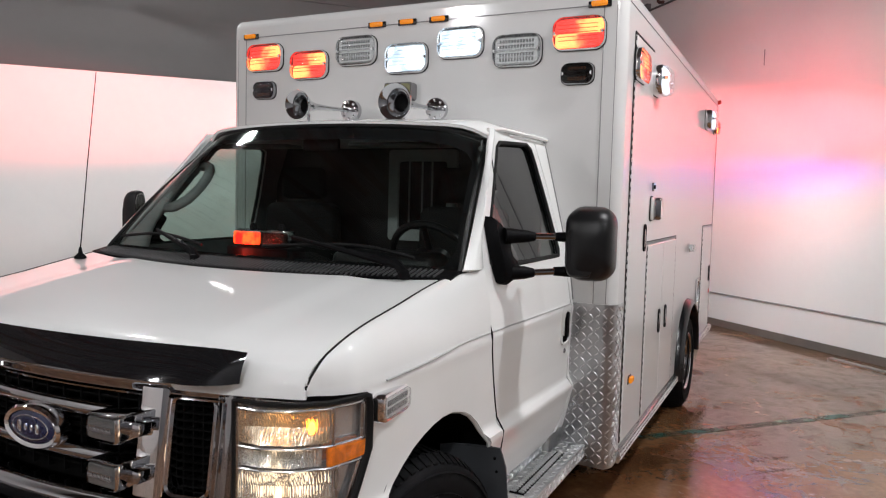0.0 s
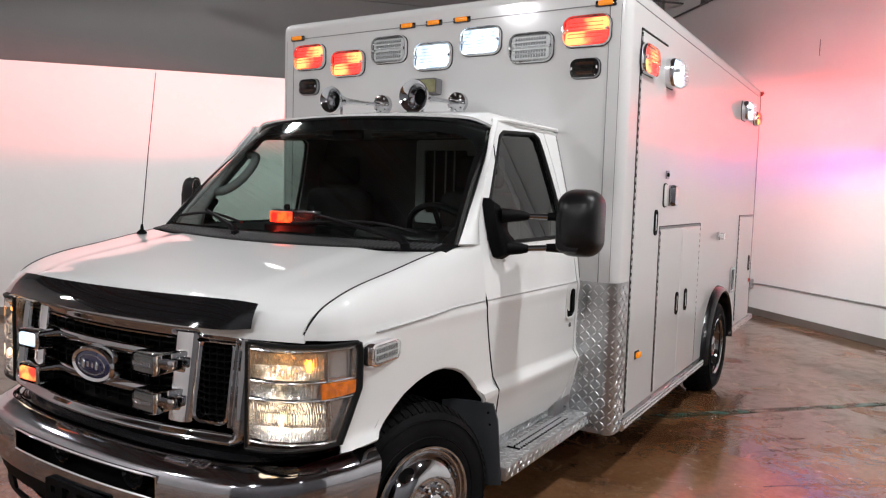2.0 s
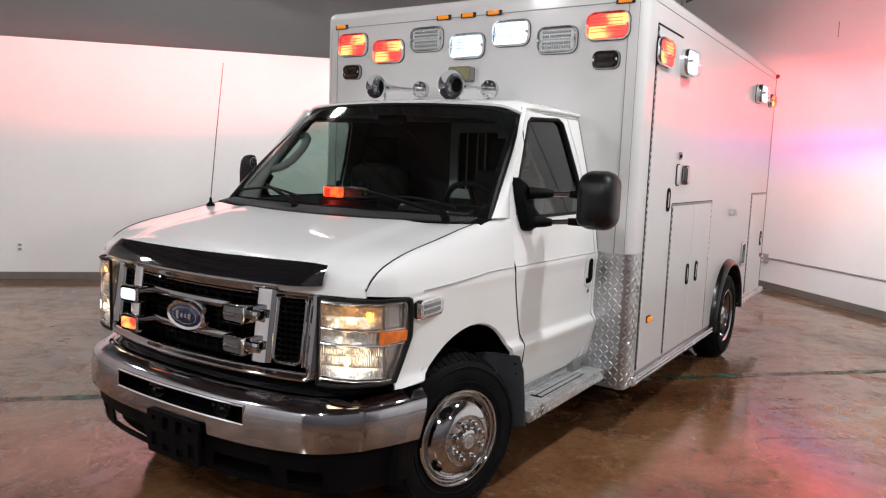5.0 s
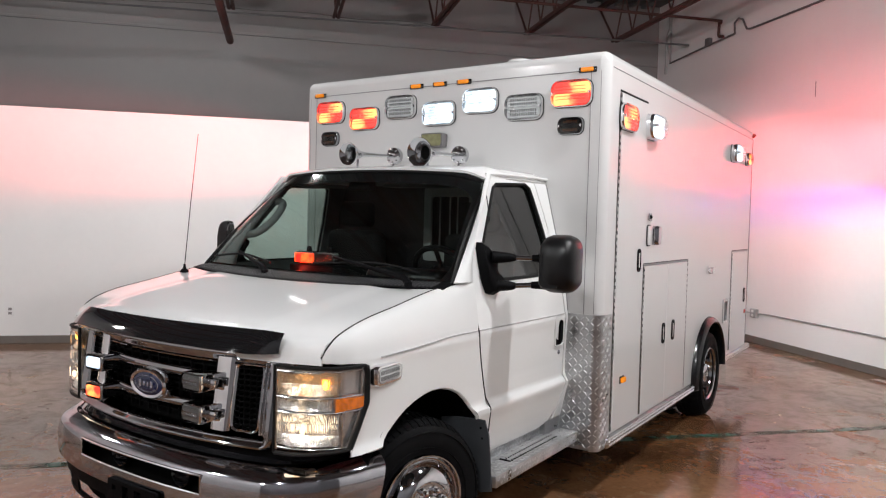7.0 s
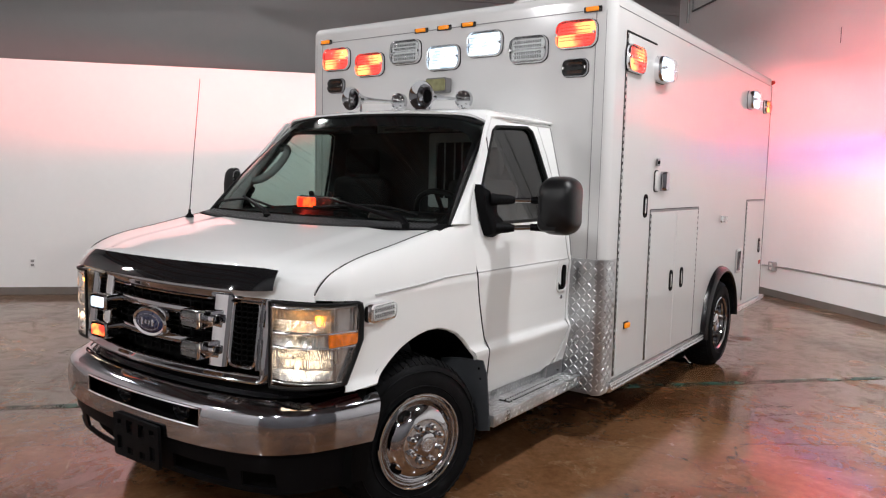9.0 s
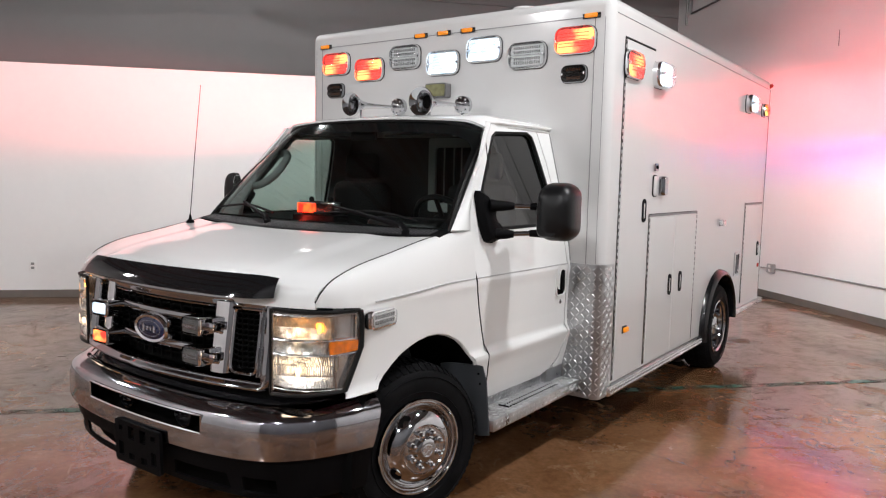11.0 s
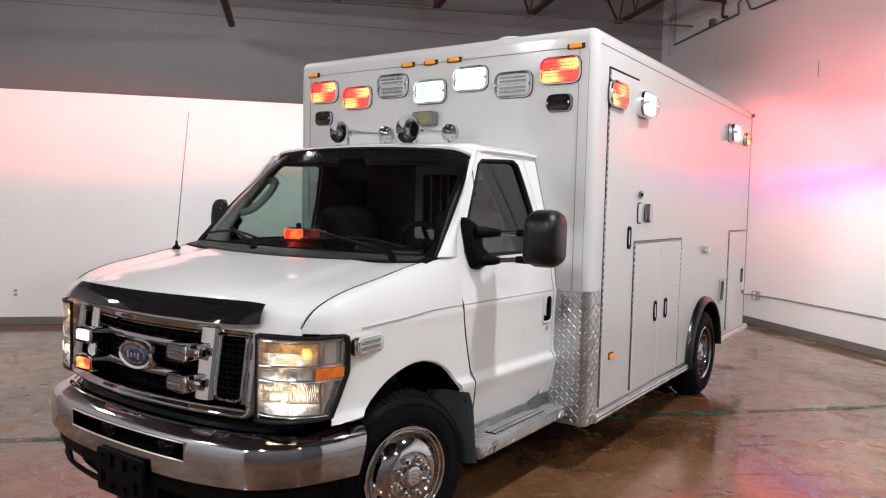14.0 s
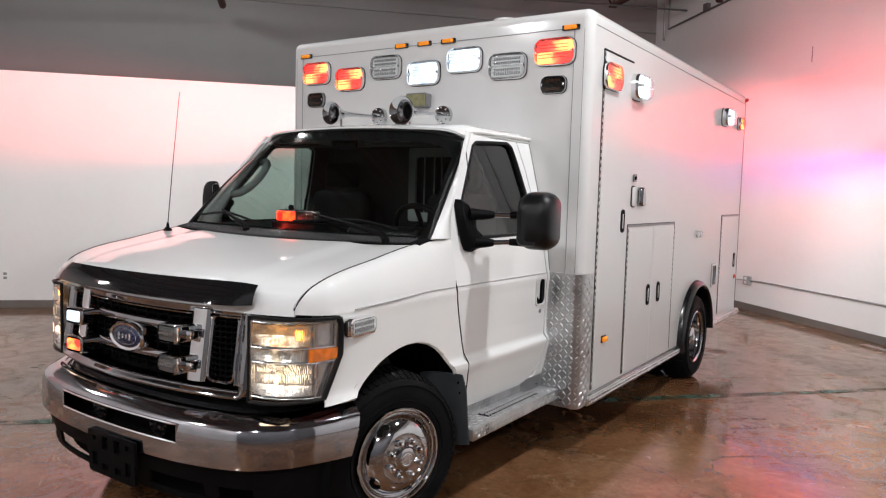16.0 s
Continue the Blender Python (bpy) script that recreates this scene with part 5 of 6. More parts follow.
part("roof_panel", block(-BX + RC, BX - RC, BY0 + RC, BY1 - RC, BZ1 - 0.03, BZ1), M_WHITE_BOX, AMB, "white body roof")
part("body_floor", block(-0.95, 0.95, BY0 + 0.05, BY1 - 0.05, 0.60, 0.66), M_DARK, AMB)


def quarter(c, d0, d1, n=6):
    """Points of a quarter round of radius RC about c, from way d0 to way d1."""
    return [c + d0 * (RC * math.cos(math.pi / 2 * i / n)) + d1 * (RC * math.sin(math.pi / 2 * i / n)) for i in range(n + 1)]


ax, ay, az = Vector((1, 0, 0)), Vector((0, 1, 0)), Vector((0, 0, 1))
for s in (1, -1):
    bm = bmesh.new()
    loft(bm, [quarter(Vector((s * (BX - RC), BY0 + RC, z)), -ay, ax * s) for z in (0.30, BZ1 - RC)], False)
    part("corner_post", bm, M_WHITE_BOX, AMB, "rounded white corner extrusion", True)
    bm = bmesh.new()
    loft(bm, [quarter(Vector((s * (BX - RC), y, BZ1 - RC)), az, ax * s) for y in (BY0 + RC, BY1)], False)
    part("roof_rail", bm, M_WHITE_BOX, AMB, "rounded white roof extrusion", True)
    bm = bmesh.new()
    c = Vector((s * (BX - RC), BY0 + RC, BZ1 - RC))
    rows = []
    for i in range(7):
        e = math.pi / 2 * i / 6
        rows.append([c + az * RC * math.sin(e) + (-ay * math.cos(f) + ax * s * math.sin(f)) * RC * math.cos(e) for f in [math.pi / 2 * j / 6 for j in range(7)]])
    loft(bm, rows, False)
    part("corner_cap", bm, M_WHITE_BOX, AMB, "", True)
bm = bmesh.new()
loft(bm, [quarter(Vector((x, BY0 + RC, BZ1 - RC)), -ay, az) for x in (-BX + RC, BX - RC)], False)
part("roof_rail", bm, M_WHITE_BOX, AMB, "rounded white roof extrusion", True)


# panel joints on the body: narrow sealer lines
def line(name, p, q, r, material, parent=AMB):
    bm = bmesh.new()
    tube(bm, [p, q], r, 5)
    return part(name, bm, material, parent)


for x in (-1.122, 1.122):
    line("panel_joint", (x, BY0, 0.62), (x, BY0, 2.606), 0.003, M_SEAM)
line("panel_joint", (-1.122, BY0, 2.606), (1.122, BY0, 2.606), 0.003, M_SEAM)
for s in (1, -1):
    line("panel_joint", (s * BX, BY0 + 0.06, 2.628), (s * BX, BY1, 2.628), 0.003, M_SEAM)
    line("panel_joint", (s * BX, BY1 - 0.012, 0.45), (s * BX, BY1 - 0.012, 2.63), 0.004, M_SEAL)
    line("panel_joint", (s * (BX - 0.05), BY0 + 0.002, 1.14), (s * (BX - 0.05), BY0 + 0.002, 2.60), 0.0025, M_SEAM)


# ---- compartment doors on the flank ----
def flank(y, z, d=0.0):
    return Vector((BX + d, y, z))


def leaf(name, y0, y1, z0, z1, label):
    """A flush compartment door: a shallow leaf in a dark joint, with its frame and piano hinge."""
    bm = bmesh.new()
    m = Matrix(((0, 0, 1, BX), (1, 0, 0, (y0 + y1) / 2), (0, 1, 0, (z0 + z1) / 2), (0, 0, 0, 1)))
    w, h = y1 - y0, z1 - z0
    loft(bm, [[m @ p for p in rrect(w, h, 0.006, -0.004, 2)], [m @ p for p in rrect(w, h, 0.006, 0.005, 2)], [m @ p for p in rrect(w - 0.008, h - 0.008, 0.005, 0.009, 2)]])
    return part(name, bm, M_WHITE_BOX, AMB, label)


def trim_strip(name, y0, y1, z0, z1, depth, material, parent, label=""):
    return part(name, block(BX - 0.002, BX + depth, y0, y1, z0, z1, min(0.003, depth * 0.4), 1), material, parent, label)


def hinge_line(y, z0, z1, parent):
    trim_strip("hinge_leaf", y - 0.012, y + 0.012, z0, z1, 0.005, M_ALU, parent)
    k = int((z1 - z0) / 0.042)
    bm = bmesh.new()
    hull(bm, BX + 0.003, BX + 0.0075, y - 0.0021, y + 0.0021, -0.0105, 0.0105, 0.0009, 1)
    first = part("hinge_knuckle", bm, M_SEAL, parent)
    first.location.z = z0 + (z1 - z0) * 0.5 / k
    for i in range(1, k):
        o = new("hinge_knuckle", first.data)
        o.parent = parent
        o.location.z = z0 + (z1 - z0) * (i + 0.5) / k


def recessed_handle(y, z, parent, h=0.155, w=0.062):
    m = Matrix(((0, 0, 1, BX + 0.009), (1, 0, 0, y), (0, 1, 0, z), (0, 0, 0, 1)))
    bm = bmesh.new()
    loft(bm, [[m @ p for p in rrect(w, h, w * 0.48, 0.0)], [m @ p for p in rrect(w, h, w * 0.48, 0.008)], [m @ p for p in rrect(w - 0.02, h - 0.02, w * 0.33, 0.009)], [m @ p for p in rrect(w - 0.026, h - 0.026, w * 0.28, 0.001)]], True, False, False)
    part("handle_rim", bm, M_BLACK, parent, "black oval handle rim", True)
    bm = bmesh.new()
    loft(bm, [[m @ p for p in rrect(w - 0.022, h - 0.022, w * 0.3, 0.0015)], [m @ p for p in rrect(w - 0.03, h - 0.03, w * 0.25, 0.002)]])
    part("handle_well", bm, M_DARK, parent)
    bm = bmesh.new()
    loft(bm, [[m @ p for p in rrect(0.020, h - 0.05, 0.009, 0.002)], [m @ p for p in rrect(0.016, h - 0.056, 0.007, 0.007)]])
    part("handle_paddle", bm, M_CHROME, parent, "chrome paddle", True)


tall = leaf("tall_locker_door", 1.655, 2.135, 0.385, 2.50, "tall white locker door, shut")
hinge_line(1.640, 0.385, 2.50, tall)
trim_strip("door_frame", 1.63, 2.15, 2.503, 2.515, 0.006, M_SEAL, tall)
trim_strip("door_gap", 1.626, 1.631, 0.385, 2.51, 0.005, M_SEAL, tall)
trim_strip("door_gap", 2.136, 2.144, 1.42, 2.50, 0.0035, M_SEAM, tall)
recessed_handle(2.045, 1.450, tall)
low = leaf("locker_door", 2.200, 2.715, 0.385, 1.400, "white lower locker door, shut")
hinge_line(2.185, 0.385, 1.40, low)
recessed_handle(2.640, 0.895, low)
low2 = leaf("locker_door", 2.724, 3.235, 0.385, 1.400, "white lower locker door, shut")
hinge_line(3.250, 0.385, 1.40, low2)
recessed_handle(2.880, 0.895, low2)
trim_strip("door_frame", 2.175, 3.262, 1.404, 1.420, 0.003, M_SEAM, low)
trim_strip("door_gap", 2.172, 3.262, 1.420, 1.4245, 0.004, M_SEAL, low)
trim_strip("door_gap", 2.1685, 2.1725, 0.385, 1.42, 0.004, M_SEAL, low)
trim_strip("door_gap", 3.2625, 3.2665, 0.385, 1.42, 0.004, M_SEAL, low2)
trim_strip("door_gap", 2.7165, 2.7225, 0.385, 1.40, 0.003, M_SEAL, low)
rear = leaf("rear_locker_door", 4.845, 5.53, 0.475, 1.440, "white rear locker door, shut")
hinge_line(4.830, 0.475, 1.44, rear)
trim_strip("door_frame", 4.82, 5.54, 1.444, 1.458, 0.003, M_SEAM, rear)
trim_strip("door_gap", 4.815, 5.54, 1.458, 1.463, 0.004, M_SEAL, rear)
trim_strip("door_gap", 4.8135, 4.8175, 0.475, 1.458, 0.004, M_SEAL, rear)
trim_strip("door_gap", 5.532, 5.540, 0.475, 1.44, 0.004, M_SEAM, rear)
recessed_handle(5.40, 0.985, rear, 0.15, 0.06)
bm = block(BX, BX + 0.016, 5.44, 5.50, 0.785, 0.825, 0.005, 2)
part("red_side_marker", bm, M_REDREF, AMB, "small red side marker")
# fuel flap
bm = bmesh.new()
m = Matrix(((0, 0, 1, BX), (1, 0, 0, 4.60), (0, 1, 0, 0.885), (0, 0, 0, 1)))
loft(bm, [[m @ p for p in rrect(0.17, 0.225, 0.012, 0.0, 2)], [m @ p for p in rrect(0.17, 0.225, 0.012, 0.014, 2)], [m @ p for p in rrect(0.13, 0.185, 0.010, 0.014, 2)], [m @ p for p in rrect(0.125, 0.18, 0.010, -0.01, 2)]], True, False, False)
ff = part("fuel_port", bm, M_ALU, AMB, "framed fuel port with grey flap", True)
part("fuel_flap", block(BX - 0.004, BX + 0.004, 4.538, 4.662, 0.796, 0.974, 0.002, 1), M_GREYFLAP, ff)
# latch, lock and cord inlet
bm = bmesh.new()
m = Matrix(((0, 0, 1, BX + 0.009), (1, 0, 0, 2.245), (0, 1, 0, 1.742), (0, 0, 0, 1)))
loft(bm, [[m @ p for p in rrect(0.052, 0.052, 0.008, 0)], [m @ p for p in rrect(0.050, 0.050, 0.008, 0.010)]])
lk = part("lock_plate", bm, M_CHROME_DULL, AMB, "chrome lock plate", True)
bm = bmesh.new()
lathe(bm, [(0.012, 0.0), (0.012, 0.006)], 14, m @ Matrix.Translation((0, 0, 0.010)))
part("key_slot", bm, M_DARK, lk)
for y, mm, w, nm, lb in ((2.255, M_WHITE_BOX, 0.072, "cord_inlet_cover", "white oval inlet cover"), (2.375, M_CHROME_DULL, 0.078, "cord_inlet_flap", "grey metal inlet flap")):
    bm = bmesh.new()
    m = Matrix(((0, 0, 1, BX), (1, 0, 0, y), (0, 1, 0, 1.615), (0, 0, 0, 1)))
    d = 0.018 if mm is M_WHITE_BOX else 0.045
    loft(bm, [[m @ p for p in rrect(w, 0.135, 0.022, 0)], [m @ p for p in rrect(w, 0.135, 0.022, d * 0.7)], [m @ p for p in rrect(w - 0.014, 0.12, 0.018, d)]])
    ob = part(nm, bm, mm, AMB, lb, True)
    if mm is M_WHITE_BOX:
        bm = bmesh.new()
        tube(bm, [m @ (p + Vector((0, 0, 0.003))) for p in rrect(w + 0.006, 0.141, 0.025, 0)] + [m @ (rrect(w + 0.006, 0.141, 0.025, 0)[0] + Vector((0, 0, 0.003)))], 0.005, 6, False)
        part("cover_seal", bm, M_SEAL, ob, "", True)
# amber markers on the flank
for y, z in ((1.80, 0.690),):
    mk = part("side_marker", block(BX, BX + 0.012, y - 0.042, y + 0.042, z - 0.024, z + 0.024, 0.004, 2), M_SEAL, AMB, "amber side marker lamp on black base", True)
    part("marker_lens", block(BX + 0.012, BX + 0.030, y - 0.032, y + 0.036, z - 0.017, z + 0.017, 0.007, 2), M_MARK_ON, mk, "lit amber lens", True)
bm = bmesh.new()
lathe(bm, [(0.034, 0), (0.034, 0.018), (0.028, 0.024)], 24, Matrix.Translation((BX, 3.90, 1.305)) @ pose(0, 0, 0, 0, 90, 0))
il = part("intersection_lamp", bm, M_CHROME, AMB, "round chrome side lamp with clear lens", True)
bm = bmesh.new()
loft(bm, [[Vector((BX + d, 3.90 + p.x, 1.305 + p.y)) for p in rrect(0.064, 0.056, 0.014)] for d in (0.022, 0.056, 0.060)])
part("lamp_lens", bm, M_LENS_CLEAR, il, "clear lens", True).visible_shadow = False
part("lamp_core", block(BX + 0.024, BX + 0.040, 3.88, 3.92, 1.287, 1.323, 0.004, 1), M_LED_OFF, il)


# ---- warning lamps ----
def warning_lamp(m, w, h, lit, lens, label, halves=2, depth=0.036):
    """A chrome-framed flasher with two LED rows under a ribbed lens; m: its back plate, z outwards."""
    r = 0.25 * h + 0.012
    up = max(0.0, depth - 0.036)
    bm = bmesh.new()
    loft(bm, [[m @ p for p in rrect(w, h, r, 0)], [m @ p for p in rrect(w, h, r, depth * 0.45)], [m @ p for p in rrect(w - 0.005, h - 0.005, r, depth * 0.8 - up * 0.25)], [m @ p for p in rrect(w - 0.0085, h - 0.0085, r * 0.97, depth * 0.82 - up * 0.25)], [m @ p for p in rrect(w - 0.011, h - 0.011, r * 0.94, depth * 0.4 + up * 0.5)]], True, True, False)
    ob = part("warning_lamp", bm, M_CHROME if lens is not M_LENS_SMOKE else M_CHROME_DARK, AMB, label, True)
    bm = bmesh.new()
    loft(bm, [[m @ p for p in rrect(w + 0.004, h + 0.004, r, -0.001)], [m @ p for p in rrect(w + 0.004, h + 0.004, r, 0.006)]])
    part("lamp_gasket", bm, M_SEAL, ob, "thin black rubber gasket", True)
    bm = bmesh.new()
    loft(bm, [[m @ p for p in rrect(w - 0.0105, h - 0.0105, r * 0.94, up + 0.003)], [m @ p for p in rrect(w - 0.0115, h - 0.0115, r * 0.94, up + 0.006)]])
    part("lamp_tray", bm, M_DARK if lens is M_LENS_SMOKE else M_TRAY_RED if lit is M_LED_RED else M_TRAY_WHITE if lit is M_LED_WHITE else M_LED_OFF, ob)
    for i in range(halves):
        cy = (i - (halves - 1) / 2) * (h - 0.032) / halves
        bh = (h - 0.038) / halves
        led = lit
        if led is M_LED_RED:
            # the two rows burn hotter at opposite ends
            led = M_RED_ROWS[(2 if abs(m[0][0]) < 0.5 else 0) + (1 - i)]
        bm = bmesh.new()
        loft(bm, [[m @ p for p in rrect(w - 0.022, bh * 1.10, bh * 0.3, up + 0.006, 3, 0, cy)], [m @ p for p in rrect(w - 0.038, bh * 0.92, bh * 0.3, up + 0.018, 3, 0, cy)]])
        part("led_row", bm, led or (M_DARK if lens is M_LENS_SMOKE else M_LED_OFF), ob, "", True)
        if not led:
            bm = bmesh.new()
            q = int((w - 0.07) / 0.016)
            for a in range(q):
                for c in (-0.2, 0.2):
                    o = Vector(((a - (q - 1) / 2) * 0.016, cy + c * bh, 0.018))
                    hull(bm, o.x - 0.005, o.x + 0.005, o.y - bh * 0.13, o.y + bh * 0.13, 0.016, 0.021, 0, 1)
            bm.transform(m)
            tagged(part("led_dice", bm, M_LED_DIE if lens is not M_LENS_SMOKE else M_LENS_AMBER, ob), "", "", "", "stuff")
    bm = bmesh.new()
    loft(bm, [[m @ p for p in rrect(w - 0.0095, h - 0.0095, r * 0.97, depth * 0.55)], [m @ p for p in rrect(w - 0.012, h - 0.012, r * 0.95, depth * 0.88)], [m @ p for p in rrect(w - 0.040, h - 0.038, r * 0.8, depth * 1.08)], [m @ p for p in rrect(w - 0.14, h - 0.12, r * 0.4, depth * 1.13)]], True, False, True)
    ln = part("lamp_lens", bm, lens, ob, "", True)
    ln.visible_shadow = False
    # ribs that run along the lens
    bm = bmesh.new()
    n = 5
    for i in range(n):
        cy = (i - (n - 1) / 2) * (h - 0.07) / n
        tube(bm, [m @ Vector((-(w / 2 - 0.036), cy, depth * 1.02)), m @ Vector((0, cy, depth * 1.14)), m @ Vector(((w / 2 - 0.036), cy, depth * 1.02))], 0.0022, 5)
    rb = part("lens_ribs", bm, lens, ob, "", True)
    rb.visible_shadow = False
    for sx in (-1, 1):
        bm = bmesh.new()
        lathe(bm, [(0.006, 0), (0.006, 0.004), (0.003, 0.006)], 8, m @ Matrix.Translation((sx * (w / 2 - 0.012), 0, depth * 0.8)))
        part("lamp_screw", bm, M_CHROME_DULL, ob)
        bm = bmesh.new()
        e, t = sx * (w / 2 - 0.010), sx * (w / 2 - 0.022)
        loft(bm, [[m @ Vector((e, -0.010, z)), m @ Vector((t, -0.003, z)), m @ Vector((t, 0.003, z)), m @ Vector((e, 0.010, z))] for z in (depth * 0.6, depth * 1.06)])
        part("lamp_clip", bm, M_CHROME, ob)
    return ob


FRONT = Matrix(((1, 0, 0, 0), (0, 0, -1, 0), (0, 1, 0, 0), (0, 0, 0, 1)))
R, W, O = ("red", M_LED_RED, M_LENS_RED), ("white", M_LED_WHITE, M_LENS_CLEAR), ("", None, M_LENS_CLEAR)
for x, z, kind in ((-0.965, 2.475, R), (-0.633, 2.412, R), (-0.303, 2.475, O), (0.025, 2.412, W), (0.353, 2.475, W), (0.677, 2.412, O), (1.002, 2.475, R)):
    nm, led, lens = kind
    warning_lamp(Matrix.Translation((x, BY0, z)) @ FRONT, 0.268, 0.166, led, lens, "chrome-framed %s on the body front" % ("warning lamp, lit " + nm if nm else "warning lamp with clear lens, unlit"))
for x in (-0.970, 1.000):
    warning_lamp(Matrix.Translation((x, BY0, 2.278)) @ FRONT, 0.170, 0.106, None, M_LENS_SMOKE, "small dark turn signal lamp, unlit", 3, 0.028)
SIDE_M = Matrix(((0, 0, 1, 0), (1, 0, 0, 0), (0, 1, 0, 0), (0, 0, 0, 1)))
SIDE_P = Matrix(((0, 0, -1, 0), (-1, 0, 0, 0), (0, 1, 0, 0), (0, 0, 0, 1)))
for s, M in ((1, SIDE_M), (-1, SIDE_P)):
    warning_lamp(Matrix.Translation((s * (BX + 0.006), 1.745, 2.355)) @ M, 0.27, 0.166, M_LED_RED, M_LENS_RED, "chrome-framed warning lamp on the body flank, lit red")
    for y, z in ((2.215, 2.350), (4.72, 2.400)):
        warning_lamp(Matrix.Translation((s * BX, y, z)) @ M, 0.245, 0.168, M_LED_WHITE, M_LENS_CLEAR, "chrome-framed white scene lamp, lit", 2, 0.085)
REAR_M = Matrix(((-1, 0, 0, 0), (0, 0, 1, 0), (0, 1, 0, 0), (0, 0, 0, 1)))
for x, z, led_, lens_, what in ((-1.02, 2.42, M_LED_RED, M_LENS_RED, "red"), (1.02, 2.42, M_LED_RED, M_LENS_RED, "red"), (1.02, 2.05, M_LED_WHITE, M_LENS_CLEAR, "blue-white"), (-0.62, 2.36, M_LED_WHITE, M_LENS_CLEAR, "white"), (0.62, 2.36, M_LED_WHITE, M_LENS_CLEAR, "white")):
    warning_lamp(Matrix.Translation((x, BY1, z)) @ REAR_M, 0.25, 0.178, led_, lens_, "chrome-framed rear lamp, lit " + what)
warning_lamp(Matrix.Translation((-BX, 5.40, 2.36)) @ SIDE_P, 0.27, 0.182, M_LED_RED, M_LENS_RED, "chrome-framed warning lamp on the body flank, lit red")
warning_lamp(Matrix.Translation((BX, 5.34, 2.395)) @ SIDE_M, 0.18, 0.13, M_LED_AMBER, M_LENS_RED, "chrome-framed warning lamp at the rear flank, lit", 2, 0.05)
# amber clearance markers under the roof edge
for x in (-1.080, -0.170, 0.025, 0.220, 1.100):
    mk = part("clearance_marker", block(x - 0.058, x + 0.058, BY0 - 0.012, BY0, 2.593, 2.627, 0.005, 2), M_BLACK_GLOSS, AMB, "small amber clearance marker, lit", True)
    part("marker_lens", block(x - 0.040, x + 0.040, BY0 - 0.028, BY0 - 0.008, 2.598, 2.624, 0.008, 3), M_MARK_ON, mk, "", True)
bm = bmesh.new()
lathe(bm, [(0.02, 0), (0.02, 0.03), (0.012, 0.045)], 12, Matrix.Translation((BX - 0.01, BY1 - 0.03, 2.655)) @ pose(0, 0, 0, 0, 60, 0))
part("rear_marker", bm, M_REDREF, AMB, "small red marker at the rear top corner", True)
# roof fitting
bm = bmesh.new()
lathe(bm, [(0.10, 0.0), (0.10, 0.03), (0.085, 0.05), (0.05, 0.058)], 24, Matrix.Translation((0.50, 1.70, BZ1)))
part("roof_vent", bm, M_WHITE_BOX, AMB, "low white roof fitting", True)
# lamp in front of the body, behind the horns
bm = bmesh.new()
loft(bm, [[Vector((0.004 + p.x, y, 2.226 + p.y)) for p in rrect(0.172, 0.096, 0.014)] for y in (BY0, BY0 - 0.055, BY0 - 0.062)])
wl = part("work_lamp", bm, M_PIPE, AMB, "small rectangular lamp with cream lens", True)
bm = bmesh.new()
loft(bm, [[Vector((0.004 + p.x, y, 2.226 + p.y)) for p in rrect(0.152, 0.078, 0.010)] for y in (BY0 - 0.060, BY0 - 0.070)])
part("lamp_lens", bm, M_IVORY, wl, "", True)


# ---- air horns on the cab roof ----
def air_horn(name, p, q, r):
    """A trumpet from its bell at p to the round drum at q."""
    p, q = Vector(p), Vector(q)
    w = (q - p).normalized()
    L = (q - p).length
    m = Matrix.Translation(p) @ w.to_track_quat("Z", "Y").to_matrix().to_4x4()
    bm = bmesh.new()
    lathe(bm, [(r * 0.30, 0.085), (r * 0.42, 0.058), (r * 0.62, 0.030), (r * 0.86, 0.006), (r, 0.0), (r * 1.02, 0.006), (r * 0.90, 0.030), (r * 0.62, 0.065), (r * 0.38, 0.11), (r * 0.24, 0.16), (0.012, 0.26), (0.010, L - 0.03)], 28, m, False)
    ob = part(name, bm, M_POLISHED, AMB, "chrome air horn trumpet", True)
    bm = bmesh.new()
    lathe(bm, [(r * 0.32, 0.080), (r * 0.2, 0.10), (0.004, 0.11)], 20, m)
    part("horn_throat", bm, M_DARK, ob, "", True)
    bm = bmesh.new()
    lathe(bm, [(0.012, L - 0.045), (0.044, L - 0.035), (0.058, L - 0.022), (0.058, L + 0.012), (0.044, L + 0.020), (0.014, L + 0.022), (0.010, L + 0.03)], 24, m)
    part("horn_drum", bm, M_POLISHED, ob, "", True)
    for k in range(8):
        a = 2 * math.pi * k / 8
        bm = bmesh.new()
        lathe(bm, [(0.0065, -0.006), (0.0065, 0.004), (0.004, 0.007)], 6, m @ Matrix.Translation((0.047 * math.cos(a), 0.047 * math.sin(a), L - 0.036)) @ pose(0, 0, 0, 180, 0, 0))
        part("drum_bolt", bm, M_CHROME, ob)
    for d in (0.10, L - 0.02):
        c = p + w * d
        foot = Vector((c.x, c.y, 2.000))
        bm = bmesh.new()
        tube(bm, [c - Vector((0, 0, 0.01)), foot], 0.008, 8)
        lathe(bm, [(0.020, -0.012), (0.020, 0.006), (0.010, 0.010)], 12, Matrix.Translation(foot))
        part("horn_foot", bm, M_CHROME_DULL, ob, "", True)


air_horn("air_horn", (-0.241, 0.80, 2.088), (-0.246, 1.30, 2.117), 0.072)
air_horn("air_horn", (0.318, 0.80, 2.082), (0.288, 1.30, 2.109), 0.085)


